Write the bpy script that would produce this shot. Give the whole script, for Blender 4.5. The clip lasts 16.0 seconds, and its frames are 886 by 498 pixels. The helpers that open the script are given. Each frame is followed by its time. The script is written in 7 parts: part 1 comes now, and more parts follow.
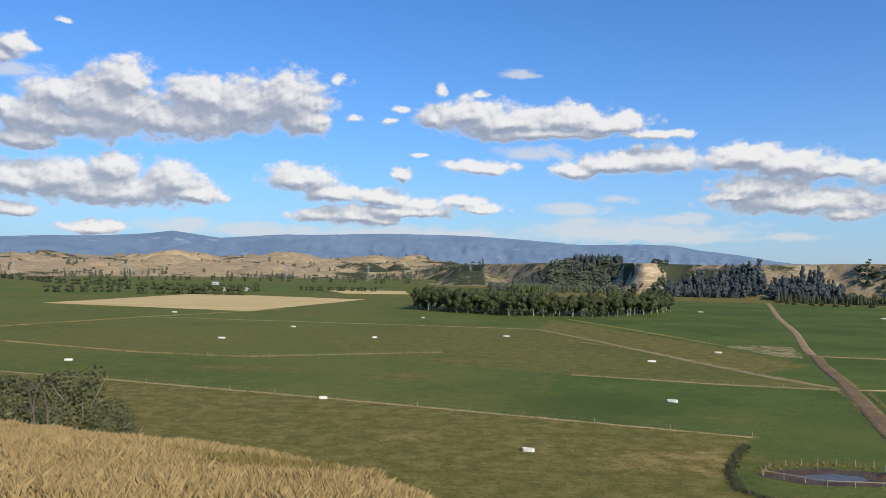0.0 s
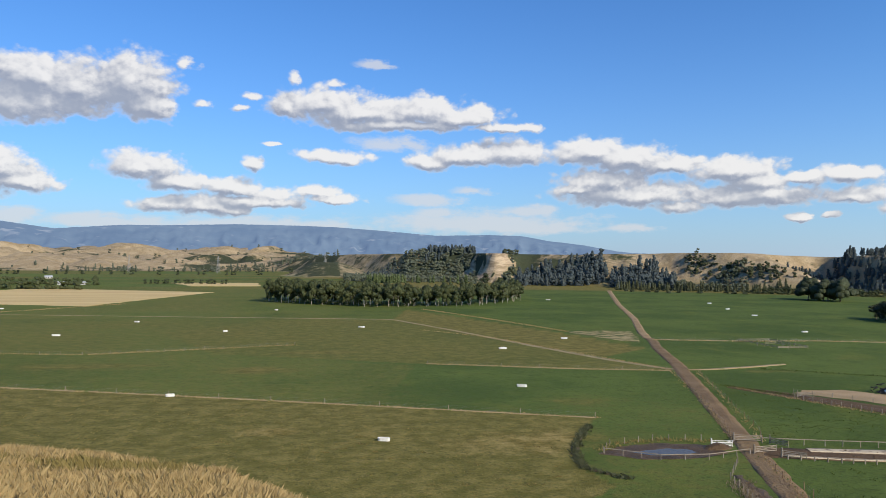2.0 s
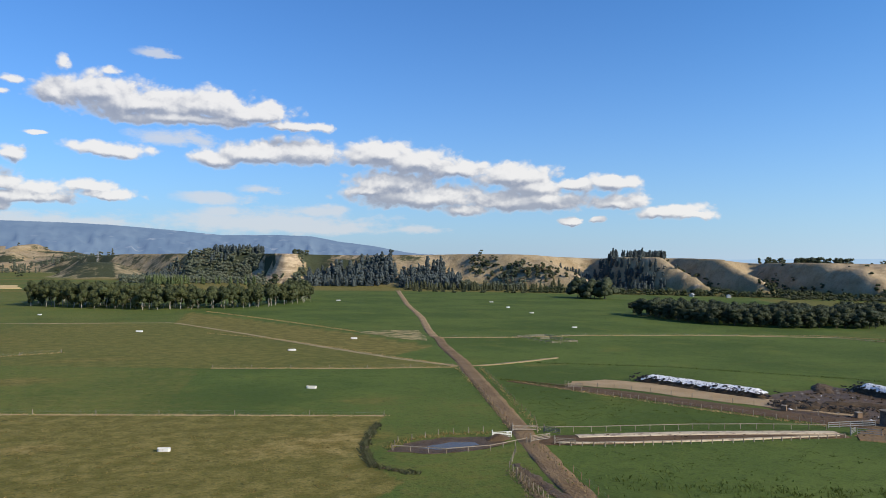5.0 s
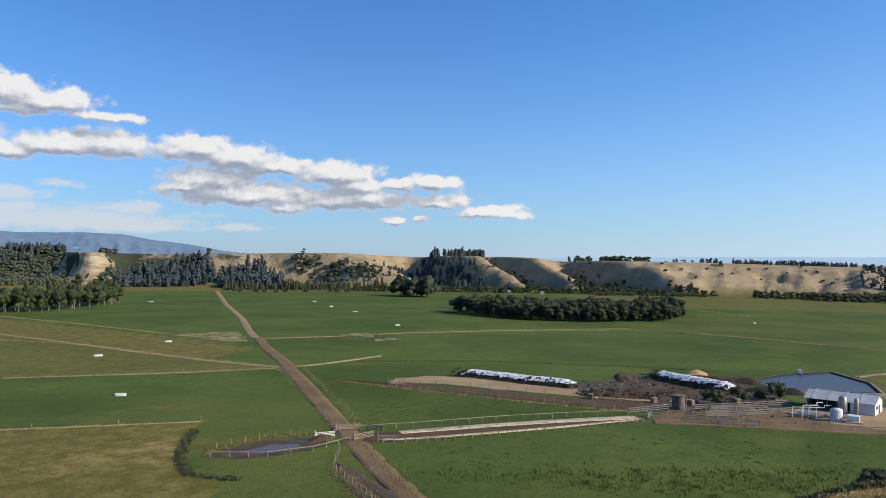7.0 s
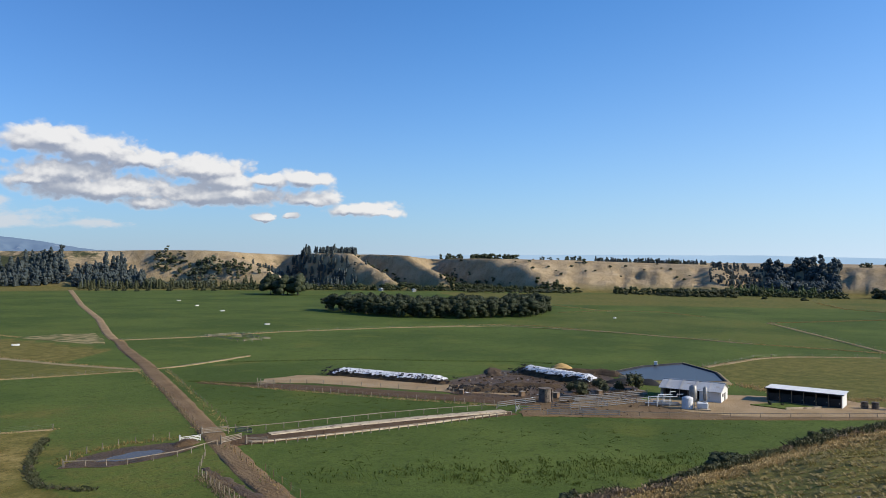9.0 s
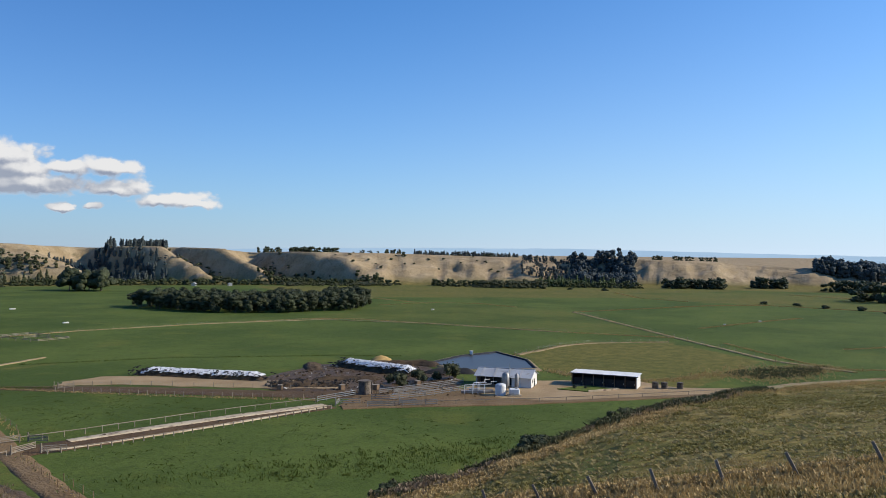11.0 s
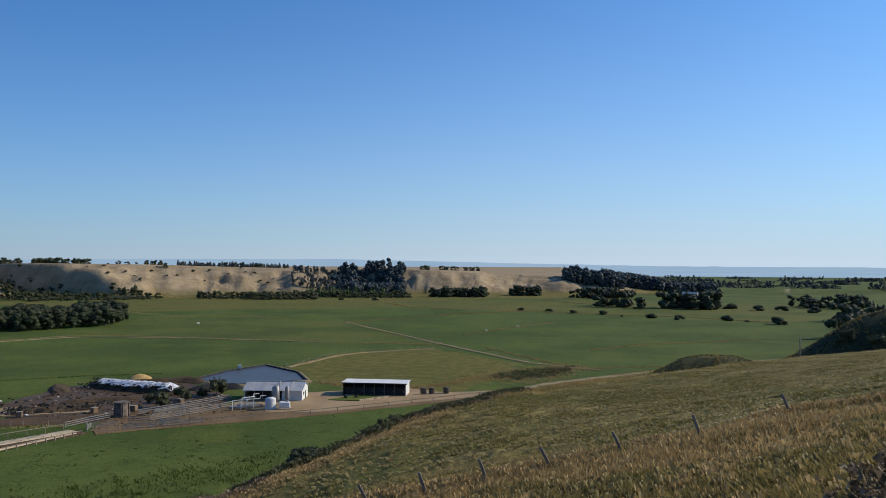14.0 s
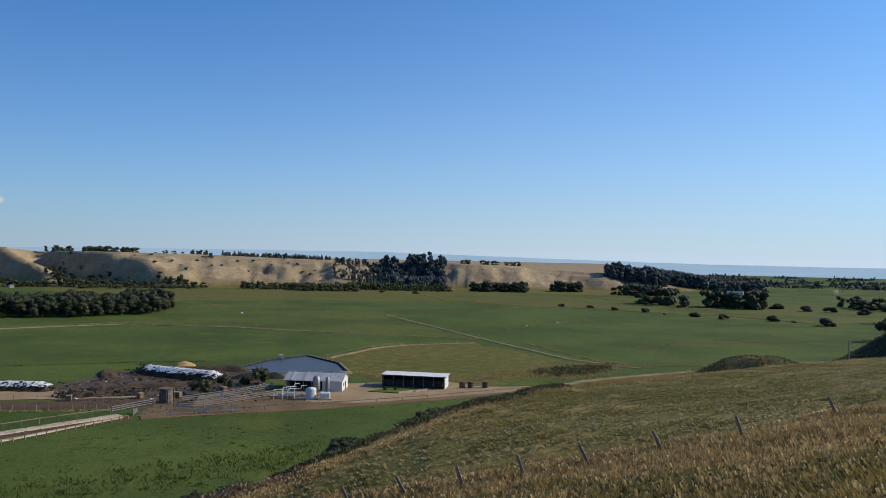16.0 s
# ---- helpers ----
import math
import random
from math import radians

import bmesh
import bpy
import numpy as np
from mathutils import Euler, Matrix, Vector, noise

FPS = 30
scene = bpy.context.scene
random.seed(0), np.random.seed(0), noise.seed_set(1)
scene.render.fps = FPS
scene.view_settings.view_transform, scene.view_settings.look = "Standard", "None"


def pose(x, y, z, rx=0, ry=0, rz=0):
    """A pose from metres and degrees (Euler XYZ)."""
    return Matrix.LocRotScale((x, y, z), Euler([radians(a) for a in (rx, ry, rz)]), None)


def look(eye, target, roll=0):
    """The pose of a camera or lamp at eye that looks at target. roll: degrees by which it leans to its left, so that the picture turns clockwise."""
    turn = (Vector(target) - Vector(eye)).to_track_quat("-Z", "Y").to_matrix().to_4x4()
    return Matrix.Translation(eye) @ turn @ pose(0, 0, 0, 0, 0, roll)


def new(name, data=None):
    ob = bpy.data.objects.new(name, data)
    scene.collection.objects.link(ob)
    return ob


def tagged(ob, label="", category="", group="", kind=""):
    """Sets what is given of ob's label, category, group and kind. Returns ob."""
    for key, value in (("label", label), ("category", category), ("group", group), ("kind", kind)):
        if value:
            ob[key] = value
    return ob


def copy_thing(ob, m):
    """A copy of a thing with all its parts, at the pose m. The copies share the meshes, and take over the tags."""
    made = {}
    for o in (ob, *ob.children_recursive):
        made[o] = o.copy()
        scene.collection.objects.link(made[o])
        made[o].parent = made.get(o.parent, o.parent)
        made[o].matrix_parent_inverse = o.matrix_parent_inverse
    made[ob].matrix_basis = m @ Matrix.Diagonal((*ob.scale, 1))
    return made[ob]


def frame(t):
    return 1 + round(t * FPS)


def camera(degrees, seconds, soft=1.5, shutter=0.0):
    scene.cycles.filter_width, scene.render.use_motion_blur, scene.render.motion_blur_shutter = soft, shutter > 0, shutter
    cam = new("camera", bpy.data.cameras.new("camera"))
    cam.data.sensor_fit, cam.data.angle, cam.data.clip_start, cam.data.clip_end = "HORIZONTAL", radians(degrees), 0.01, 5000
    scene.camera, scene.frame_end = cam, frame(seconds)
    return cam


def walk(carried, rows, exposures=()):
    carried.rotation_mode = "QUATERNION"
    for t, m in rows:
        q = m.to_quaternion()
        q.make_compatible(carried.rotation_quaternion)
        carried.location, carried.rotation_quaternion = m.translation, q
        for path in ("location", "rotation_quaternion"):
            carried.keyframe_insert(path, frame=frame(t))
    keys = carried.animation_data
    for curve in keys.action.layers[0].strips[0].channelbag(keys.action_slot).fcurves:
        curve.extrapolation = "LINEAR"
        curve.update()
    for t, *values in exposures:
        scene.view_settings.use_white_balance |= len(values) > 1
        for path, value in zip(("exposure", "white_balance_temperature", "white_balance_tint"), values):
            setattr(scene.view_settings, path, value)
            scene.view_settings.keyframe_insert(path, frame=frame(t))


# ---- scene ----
# ---- camera: a hand-held turn on a hilltop, 36 m above the river plain ----
EYE = 36.0
cam = camera(58.69, 16.0, soft=0.6)
TURNS = [
    (0.0, 0.0, 1.19, -0.86), (0.5, -2.48, 1.13, -0.69), (1.0, -4.6, 0.91, -0.74), (1.5, -7.37, 0.72, -0.53),
    (2.0, -10.51, 0.64, -0.53), (2.5, -13.37, 0.63, -0.69), (3.0, -15.91, 0.7, -0.79), (3.5, -18.47, 0.72, -0.8),
    (3.7, -19.7, 0.71, -0.79), (5.8, -29.98, 0.93, -0.75), (6.0, -31.44, 0.93, -0.8), (6.5, -35.14, 0.87, -0.87),
    (7.0, -38.43, 0.89, -0.56), (7.5, -41.51, 0.97, -0.72), (8.0, -44.26, 1.02, -1.0), (8.2, -44.95, 0.97, -0.98),
    (10.3, -55.33, 0.41, -0.21), (10.5, -57.06, 0.32, -0.32), (11.0, -60.71, 0.43, -0.51), (11.5, -63.73, 0.65, -0.76),
    (12.0, -66.6, 0.8, -0.83), (12.5, -69.01, 0.96, -0.84), (13.0, -71.55, 1.06, -0.39), (13.5, -74.5, 1.03, -0.17),
    (14.0, -77.24, 1.29, -0.2), (14.5, -79.82, 1.31, -0.57), (15.0, -80.52, 1.12, -0.88), (15.5, -79.18, 1.01, -1.27),
    (16.0, -74.27, 0.83, -1.16),
]
walk(cam, [(t, pose(0, 0, EYE, 90 + pitch, roll, yaw)) for t, yaw, pitch, roll in TURNS],
     [(0.0, 0.25), (3.5, 0.25), (7.0, 0.25), (11.0, 0.18), (12.5, 0.08), (14.0, -0.12), (15.0, -0.2), (16.0, -0.1)])

# ---- sun and sky ----
SUN_AZ, SUN_EL = -149.0, 30.0      # azimuth: degrees to the left of +y


def toward(az, el=0.0):
    a, e = radians(az), radians(el)
    return Vector((-math.sin(a) * math.cos(e), math.cos(a) * math.cos(e), math.sin(e)))


sun_data = bpy.data.lights.new("sun", "SUN")
sun_data.energy, sun_data.angle, sun_data.color = 5.0, radians(0.53), (1.0, 0.87, 0.68)
sun = new("sun", sun_data)
sun.matrix_world = look(toward(SUN_AZ, SUN_EL) * 2000, (0, 0, 0))
world = bpy.data.worlds.new("sky")
scene.world = world
world.use_nodes = True
wn, wl = world.node_tree.nodes, world.node_tree.links
wn.clear()


def math_node(tree, op, a, b=None, c=None, clamp=False):
    n = tree.nodes.new("ShaderNodeMath")
    n.operation, n.use_clamp = op, clamp
    for i, v in enumerate((a, b, c)):
        if v is None:
            continue
        if isinstance(v, (int, float)):
            n.inputs[i].default_value = v
        else:
            tree.links.new(v, n.inputs[i])
    return n.outputs[0]


def vec_node(tree, op, a, b=None, c=None):
    n = tree.nodes.new("ShaderNodeVectorMath")
    n.operation = op
    for i, v in enumerate((a, b, c)):
        if v is None:
            continue
        if isinstance(v, (tuple, Vector)):
            n.inputs[i].default_value = v
        else:
            tree.links.new(v, n.inputs[i])
    return n.outputs["Value"] if op in ("LENGTH", "DOT_PRODUCT", "DISTANCE") else n.outputs[0]


def ramp_node(tree, fac, lo, hi):
    n = tree.nodes.new("ShaderNodeMapRange")
    n.interpolation_type = "SMOOTHSTEP"
    n.inputs["From Min"].default_value, n.inputs["From Max"].default_value = lo, hi
    tree.links.new(fac, n.inputs["Value"])
    return n.outputs[0]


def mix_node(tree, fac, a, b, blend="MIX"):
    n = tree.nodes.new("ShaderNodeMix")
    n.data_type, n.blend_type = "RGBA", blend
    for i, v in ((0, fac), (6, a), (7, b)):
        if isinstance(v, (int, float)):
            n.inputs[i].default_value = v
        elif isinstance(v, tuple):
            n.inputs[i].default_value = (*v, 1.0)
        else:
            tree.links.new(v, n.inputs[i])
    return n.outputs[2]


# cumulus banks: each puff is (azimuth, elevation, half width, half height) in degrees
BANK_WEST = [(22.1, 12.1, 2.12, 1.39), (26, 10.6, 2.33, 1.25), (27.6, 9.2, 2.42, 1.42), (23.3, 10.2, 3.83, 1.84), (17.1, 11.2, 2.82, 1.6), (14.5, 10.8, 2.32, 1.74), (11.3, 11.4, 2.78, 1.95), (10.1, 10.1, 1.8, 1.38), (18.2, 9.6, 4.83, 1.33), (24.6, 8.8, 5.11, 1.1), (28.3, 7.7, 1.92, 0.71), (29.3, 9.7, 0.79, 0.7), (28.7, 13.5, 0.95, 0.86), (29.5, 12.8, 0.78, 0.51)]
BANK_LOW_WEST = [(22.9, 6.1, 1.74, 1.05), (25.9, 5.3, 2.66, 1.29), (18.9, 5.5, 2.21, 1.35), (22.8, 4.6, 5.23, 1.32), (28.5, 5, 2.22, 1.08), (17.8, 4.6, 1.87, 0.71), (24.1, 2.1, 1.89, 0.52), (28.8, 3.2, 1.58, 0.5)]
BANK_MID = [(10.4, 5.9, 2.59, 1.12), (8, 5, 2.42, 0.89), (4.3, 4.8, 2.04, 0.73), (1.7, 4.4, 1.44, 0.61), (-1.2, 4.6, 1.65, 0.58), (3.5, 3.8, 4.5, 0.57), (6, 3.4, 3.66, 0.74), (-2.6, 4.1, 2.05, 0.41), (9.2, 3.5, 2, 0.57), (3.1, 6.6, 0.98, 0.53)]
BANK_NORTH = [(-1.7, 10.8, 3.5, 1.12), (-4.6, 10.2, 4.5, 1.12), (-9.1, 10.4, 2.81, 1.11), (-11.9, 10, 3.16, 0.87), (-15, 9.3, 2.69, 0.38), (-7.1, 9.4, 5.67, 0.56), (0.7, 10.4, 1.65, 0.8)]
BANK_LONG = [(-9.2, 6.9, 1.6, 0.65), (-12.5, 7.4, 3.25, 0.8), (-15.7, 7.5, 2.87, 1.01), (-21.1, 7.5, 3.08, 0.98), (-23.5, 7.1, 3.26, 1.01), (-26.8, 6.5, 2.42, 0.72), (-30.8, 6.1, 2.75, 0.96), (-32.4, 5.3, 1.94, 0.79), (-21.9, 5.5, 2.87, 0.9), (-24.4, 4.5, 5.27, 1.02), (-20.3, 4.9, 1.64, 0.62), (-27.2, 3.7, 2.01, 0.49), (-32, 4.3, 4.27, 0.88), (-37.6, 5.6, 1.84, 0.62), (-35, 5.5, 1.52, 0.47), (-38, 4.3, 2.19, 0.62), (-34.7, 2.9, 0.64, 0.35), (-36.7, 3, 0.52, 0.35), (-41.9, 3.5, 2.43, 0.53), (-43.3, 3.3, 1.36, 0.33), (-2.6, 7.1, 2.47, 0.58)]
BANK_SMALL = [(3, 11.1, 0.99, 0.44), (4, 10.3, 0.98, 0.36), (0.3, 12.4, 0.7, 0.83), (-2.5, 12.2, 0.98, 0.44), (6.5, 10.5, 0.81, 0.43), (7.8, 13, 0.81, 0.62), (26.2, 15.5, 0.67, 0.34), (1.9, 8, 0.99, 0.24)]
BANK_HAZY = [(-12.9, 2.5, 6.08, 0.74), (-16.6, 3.4, 1.85, 0.37), (-9.3, 4.1, 2, 0.44), (-12.7, 4.8, 1.22, 0.29), (-23.6, 2.2, 1.43, 0.29), (-10.1, 3.3, 1.41, 0.36), (-15.8, 2.2, 5.31, 0.49), (-6.8, 8.1, 2.37, 0.48), (2.5, 2.1, 6.44, 0.61), (9, 1.9, 3.88, 0.51), (-5.5, 13.7, 1.18, 0.26), (13.5, 2.3, 3.5, 0.47), (18.8, 2.4, 2.21, 0.47), (28.5, 11.9, 1.76, 0.46)]



def puff_field(name, banks, blend):
    """How deep a direction lies inside the puffs: rounded above, flattened below."""
    field = bpy.data.node_groups.new(name, "ShaderNodeTree")
    field.interface.new_socket("Place", in_out="INPUT", socket_type="NodeSocketVector")
    field.interface.new_socket("Depth", in_out="OUTPUT", socket_type="NodeSocketFloat")
    g_in, g_out = field.nodes.new("NodeGroupInput"), field.nodes.new("NodeGroupOutput")
    inside = None
    for bank, weight in banks:
        for az, el, half_w, half_h in bank:
            scaled = vec_node(field, "MULTIPLY_ADD", g_in.outputs[0], (1 / half_w, 1 / half_h, 0.0), (-az / half_w, -el / half_h, 0.0))
            scaled = vec_node(field, "MAXIMUM", scaled, vec_node(field, "MULTIPLY", scaled, (-1.0, -1.35, 0.0)))
            depth = math_node(field, "SUBTRACT", weight, vec_node(field, "LENGTH", scaled))
            inside = depth if inside is None else math_node(field, "SMOOTH_MAX", inside, depth, blend)
    field.links.new(inside, g_out.inputs[0])
    return field


heap_field = puff_field("puffs", ((BANK_WEST, 1.50), (BANK_LOW_WEST, 1.50), (BANK_MID, 1.45), (BANK_NORTH, 1.45), (BANK_LONG, 1.48), (BANK_SMALL, 1.08)), 0.3)
veil_field = puff_field("veils", ((BANK_HAZY, 1.35),), 0.5)
wt = world.node_tree
way = vec_node(wt, "NORMALIZE", wn.new("ShaderNodeTexCoord").outputs["Generated"])
split = wn.new("ShaderNodeSeparateXYZ")
wl.new(way, split.inputs[0])
az_deg = math_node(wt, "MULTIPLY", math_node(wt, "ARCTAN2", math_node(wt, "MULTIPLY", split.outputs[0], -1.0), split.outputs[1]), 180 / math.pi)
el_deg = math_node(wt, "MULTIPLY", math_node(wt, "ARCSINE", split.outputs[2]), 180 / math.pi)
place = wn.new("ShaderNodeCombineXYZ")
wl.new(az_deg, place.inputs[0])
wl.new(el_deg, place.inputs[1])


def cloud_noise(at, scale, detail, rough, stretch):
    n = wn.new("ShaderNodeTexNoise")
    n.inputs["Scale"].default_value, n.inputs["Detail"].default_value, n.inputs["Roughness"].default_value = scale, detail, rough
    wl.new(vec_node(wt, "MULTIPLY", at, stretch), n.inputs["Vector"])
    return n


def cloud_depth(shift, fine=True):
    """How deep a direction lies inside the clouds, with billows, at a place shifted by so many degrees."""
    at = vec_node(wt, "ADD", place.outputs[0], shift)
    big = cloud_noise(at, 0.42, 8.0 if fine else 3.0, 0.60, (1.0, 1.3, 1.0))
    puffs = wn.new("ShaderNodeGroup")
    puffs.node_tree = heap_field
    wl.new(vec_node(wt, "MULTIPLY_ADD", big.outputs["Color"], (1.9, 1.1, 0.0), vec_node(wt, "ADD", at, (-0.95, -0.55, 0.0))), puffs.inputs[0])
    cells = wn.new("ShaderNodeTexVoronoi")
    cells.feature = "SMOOTH_F1"
    cells.inputs["Scale"].default_value, cells.inputs["Detail"].default_value, cells.inputs["Roughness"].default_value = 0.85, 2.5, 0.6
    cells.inputs["Smoothness"].default_value = 0.35
    wl.new(vec_node(wt, "MULTIPLY_ADD", big.outputs["Color"], (0.9, 0.9, 0.0), vec_node(wt, "MULTIPLY", at, (0.85, 1.15, 1.0))), cells.inputs["Vector"])
    bumps = math_node(wt, "MULTIPLY_ADD", math_node(wt, "SUBTRACT", big.outputs["Fac"], 0.5), 1.1, puffs.outputs[0])
    return math_node(wt, "MULTIPLY_ADD", math_node(wt, "SUBTRACT", 0.40, cells.outputs["Distance"]), 0.55, bumps), puffs.outputs[0]


here, core = cloud_depth((0.0, 0.0, 0.0))
lit_near, _core = cloud_depth((-0.22, 0.34, 0.0))
lit_far, lit_core = cloud_depth((-0.50, 1.15, 0.0), False)
# crisp heads, frayed bases
cover = ramp_node(wt, here, -0.22, 0.36)
relief_light = math_node(wt, "MULTIPLY", math_node(wt, "SUBTRACT", here, lit_near), 0.85)
body_light = math_node(wt, "MULTIPLY", math_node(wt, "SUBTRACT", core, lit_core), 0.42)
light = ramp_node(wt, math_node(wt, "ADD", relief_light, body_light), -0.38, 0.70)
thick = ramp_node(wt, lit_far, 0.10, 1.0)
shade = mix_node(wt, light, (0.36, 0.40, 0.51), (1.04, 1.02, 1.0))
cloud_tint = mix_node(wt, math_node(wt, "MULTIPLY", thick, 0.55), shade, (0.47, 0.51, 0.60))
veils = wn.new("ShaderNodeGroup")
veils.node_tree = veil_field
mist = cloud_noise(place.outputs[0], 0.6, 7.0, 0.62, (0.8, 1.9, 1.0))
wl.new(vec_node(wt, "MULTIPLY_ADD", mist.outputs["Color"], (2.2, 0.8, 0.0), vec_node(wt, "ADD", place.outputs[0], (-1.1, -0.4, 0.0))), veils.inputs[0])
veil = math_node(wt, "MULTIPLY", ramp_node(wt, math_node(wt, "MULTIPLY_ADD", math_node(wt, "SUBTRACT", mist.outputs["Fac"], 0.5), 2.6, veils.outputs[0]), -0.3, 0.8), 0.78)
cloud_tint = mix_node(wt, cover, (0.80, 0.82, 0.86), cloud_tint)
cover = math_node(wt, "MAXIMUM", cover, veil)

sky = wn.new("ShaderNodeTexSky")
sky.sky_type, sky.sun_disc = "NISHITA", False
sky.sun_elevation, sky.sun_rotation = radians(SUN_EL), radians(-SUN_AZ)
sky.altitude, sky.air_density, sky.dust_density, sky.ozone_density = 50, 1.0, 0.9, 4.0
clear, cloudy = wn.new("ShaderNodeBackground"), wn.new("ShaderNodeBackground")
# the afternoon air is a clear, saturated blue
# the haze is denser and paler on the sun's side
sunward = ramp_node(wt, vec_node(wt, "DOT_PRODUCT", way, toward(SUN_AZ)), -0.8, 0.75)
blue = mix_node(wt, 1.0, sky.outputs[0], mix_node(wt, ramp_node(wt, sunward, 0.0, 0.5), (0.44, 0.82, 1.23), (0.385, 0.95, 1.46)), "MULTIPLY")
falloff = math_node(wt, "MULTIPLY_ADD", sunward, 0.062, -0.17)
haze = math_node(wt, "MULTIPLY", math_node(wt, "POWER", 2.718, math_node(wt, "MULTIPLY", math_node(wt, "ABSOLUTE", el_deg), falloff)), math_node(wt, "MULTIPLY_ADD", sunward, 0.40, 0.52))
wl.new(mix_node(wt, haze, blue, mix_node(wt, sunward, (5.0, 5.9, 7.2), (6.1, 7.3, 8.7))), clear.inputs["Color"])
clear.inputs["Strength"].default_value = 0.106
wl.new(cloud_tint, cloudy.inputs["Color"])
cloudy.inputs["Strength"].default_value = 0.72
blend, out = wn.new("ShaderNodeMixShader"), wn.new("ShaderNodeOutputWorld")
wl.new(math_node(wt, "MULTIPLY", cover, 0.94), blend.inputs[0])
wl.new(clear.outputs[0], blend.inputs[1])
wl.new(cloudy.outputs[0], blend.inputs[2])
wl.new(blend.outputs[0], out.inputs[0])
# ---- materials ----
def material(name, dark, light, rough=0.85, scale=1.0, bump=0.3, metal=0.0, fine=8.0, per_piece=0.0, stain=None, stain_amount=0.0, stretch=(1, 1, 1), spec=0.3):
    """A surface with variation at two scales: broad patches between two colours, and fine grain with relief."""
    m = bpy.data.materials.new(name)
    m.use_nodes = True
    t = m.node_tree
    b = t.nodes["Principled BSDF"]
    where = vec_node(t, "MULTIPLY", t.nodes.new("ShaderNodeTexCoord").outputs["Object"], stretch)
    broad, grain = t.nodes.new("ShaderNodeTexNoise"), t.nodes.new("ShaderNodeTexNoise")
    for n, s, d in ((broad, scale, 5.0), (grain, scale * fine, 4.0)):
        n.inputs["Scale"].default_value, n.inputs["Detail"].default_value = s, d
        t.links.new(where, n.inputs["Vector"])
    fac = math_node(t, "ADD", math_node(t, "MULTIPLY", ramp_node(t, broad.outputs["Fac"], 0.3, 0.7), 0.65), math_node(t, "MULTIPLY", grain.outputs["Fac"], 0.35))
    if per_piece:
        info = t.nodes.new("ShaderNodeObjectInfo")
        fac = math_node(t, "ADD", fac, math_node(t, "MULTIPLY", math_node(t, "SUBTRACT", info.outputs["Random"], 0.5), per_piece), clamp=True)
    colour = mix_node(t, fac, dark, light)
    if stain:
        spots = t.nodes.new("ShaderNodeTexNoise")
        spots.inputs["Scale"].default_value, spots.inputs["Detail"].default_value = scale * 2.3, 6.0
        t.links.new(vec_node(t, "ADD", where, (31.0, 7.0, 3.0)), spots.inputs["Vector"])
        colour = mix_node(t, ramp_node(t, spots.outputs["Fac"], 0.62 - stain_amount * 0.3, 0.75 - stain_amount * 0.2), colour, stain)
    t.links.new(colour, b.inputs["Base Color"])
    b.inputs["Roughness"].default_value, b.inputs["Metallic"].default_value = rough, metal
    b.inputs["Specular IOR Level"].default_value = spec
    if bump:
        relief = t.nodes.new("ShaderNodeBump")
        relief.inputs["Strength"].default_value = bump
        relief.inputs["Distance"].default_value = 0.25 / scale
        t.links.new(grain.outputs["Fac"], relief.inputs["Height"])
        t.links.new(relief.outputs[0], b.inputs["Normal"])
    return m


def foliage(name, dark, light, through_amount=0.25):
    m = bpy.data.materials.new(name)
    m.use_nodes = True
    t = m.node_tree
    b = t.nodes["Principled BSDF"]
    island = t.nodes.new("ShaderNodeNewGeometry")
    info = t.nodes.new("ShaderNodeObjectInfo")
    grain = t.nodes.new("ShaderNodeTexNoise")
    grain.inputs["Scale"].default_value = 0.35
    t.links.new(t.nodes.new("ShaderNodeTexCoord").outputs["Object"], grain.inputs["Vector"])
    fac = math_node(t, "MULTIPLY_ADD", island.outputs["Random Per Island"], 0.55, math_node(t, "MULTIPLY", grain.outputs["Fac"], 0.25))
    fac = math_node(t, "ADD", fac, math_node(t, "MULTIPLY", info.outputs["Random"], 0.3), clamp=True)
    colour = mix_node(t, fac, dark, light)
    t.links.new(colour, b.inputs["Base Color"])
    b.inputs["Roughness"].default_value = 0.6
    b.inputs["Specular IOR Level"].default_value = 0.2
    glow = t.nodes.new("ShaderNodeBsdfTranslucent")
    t.links.new(colour, glow.inputs["Color"])
    mix = t.nodes.new("ShaderNodeMixShader")
    mix.inputs[0].default_value = through_amount
    t.links.new(b.outputs[0], mix.inputs[1])
    t.links.new(glow.outputs[0], mix.inputs[2])
    t.links.new(mix.outputs[0], t.nodes["Material Output"].inputs[0])
    return m


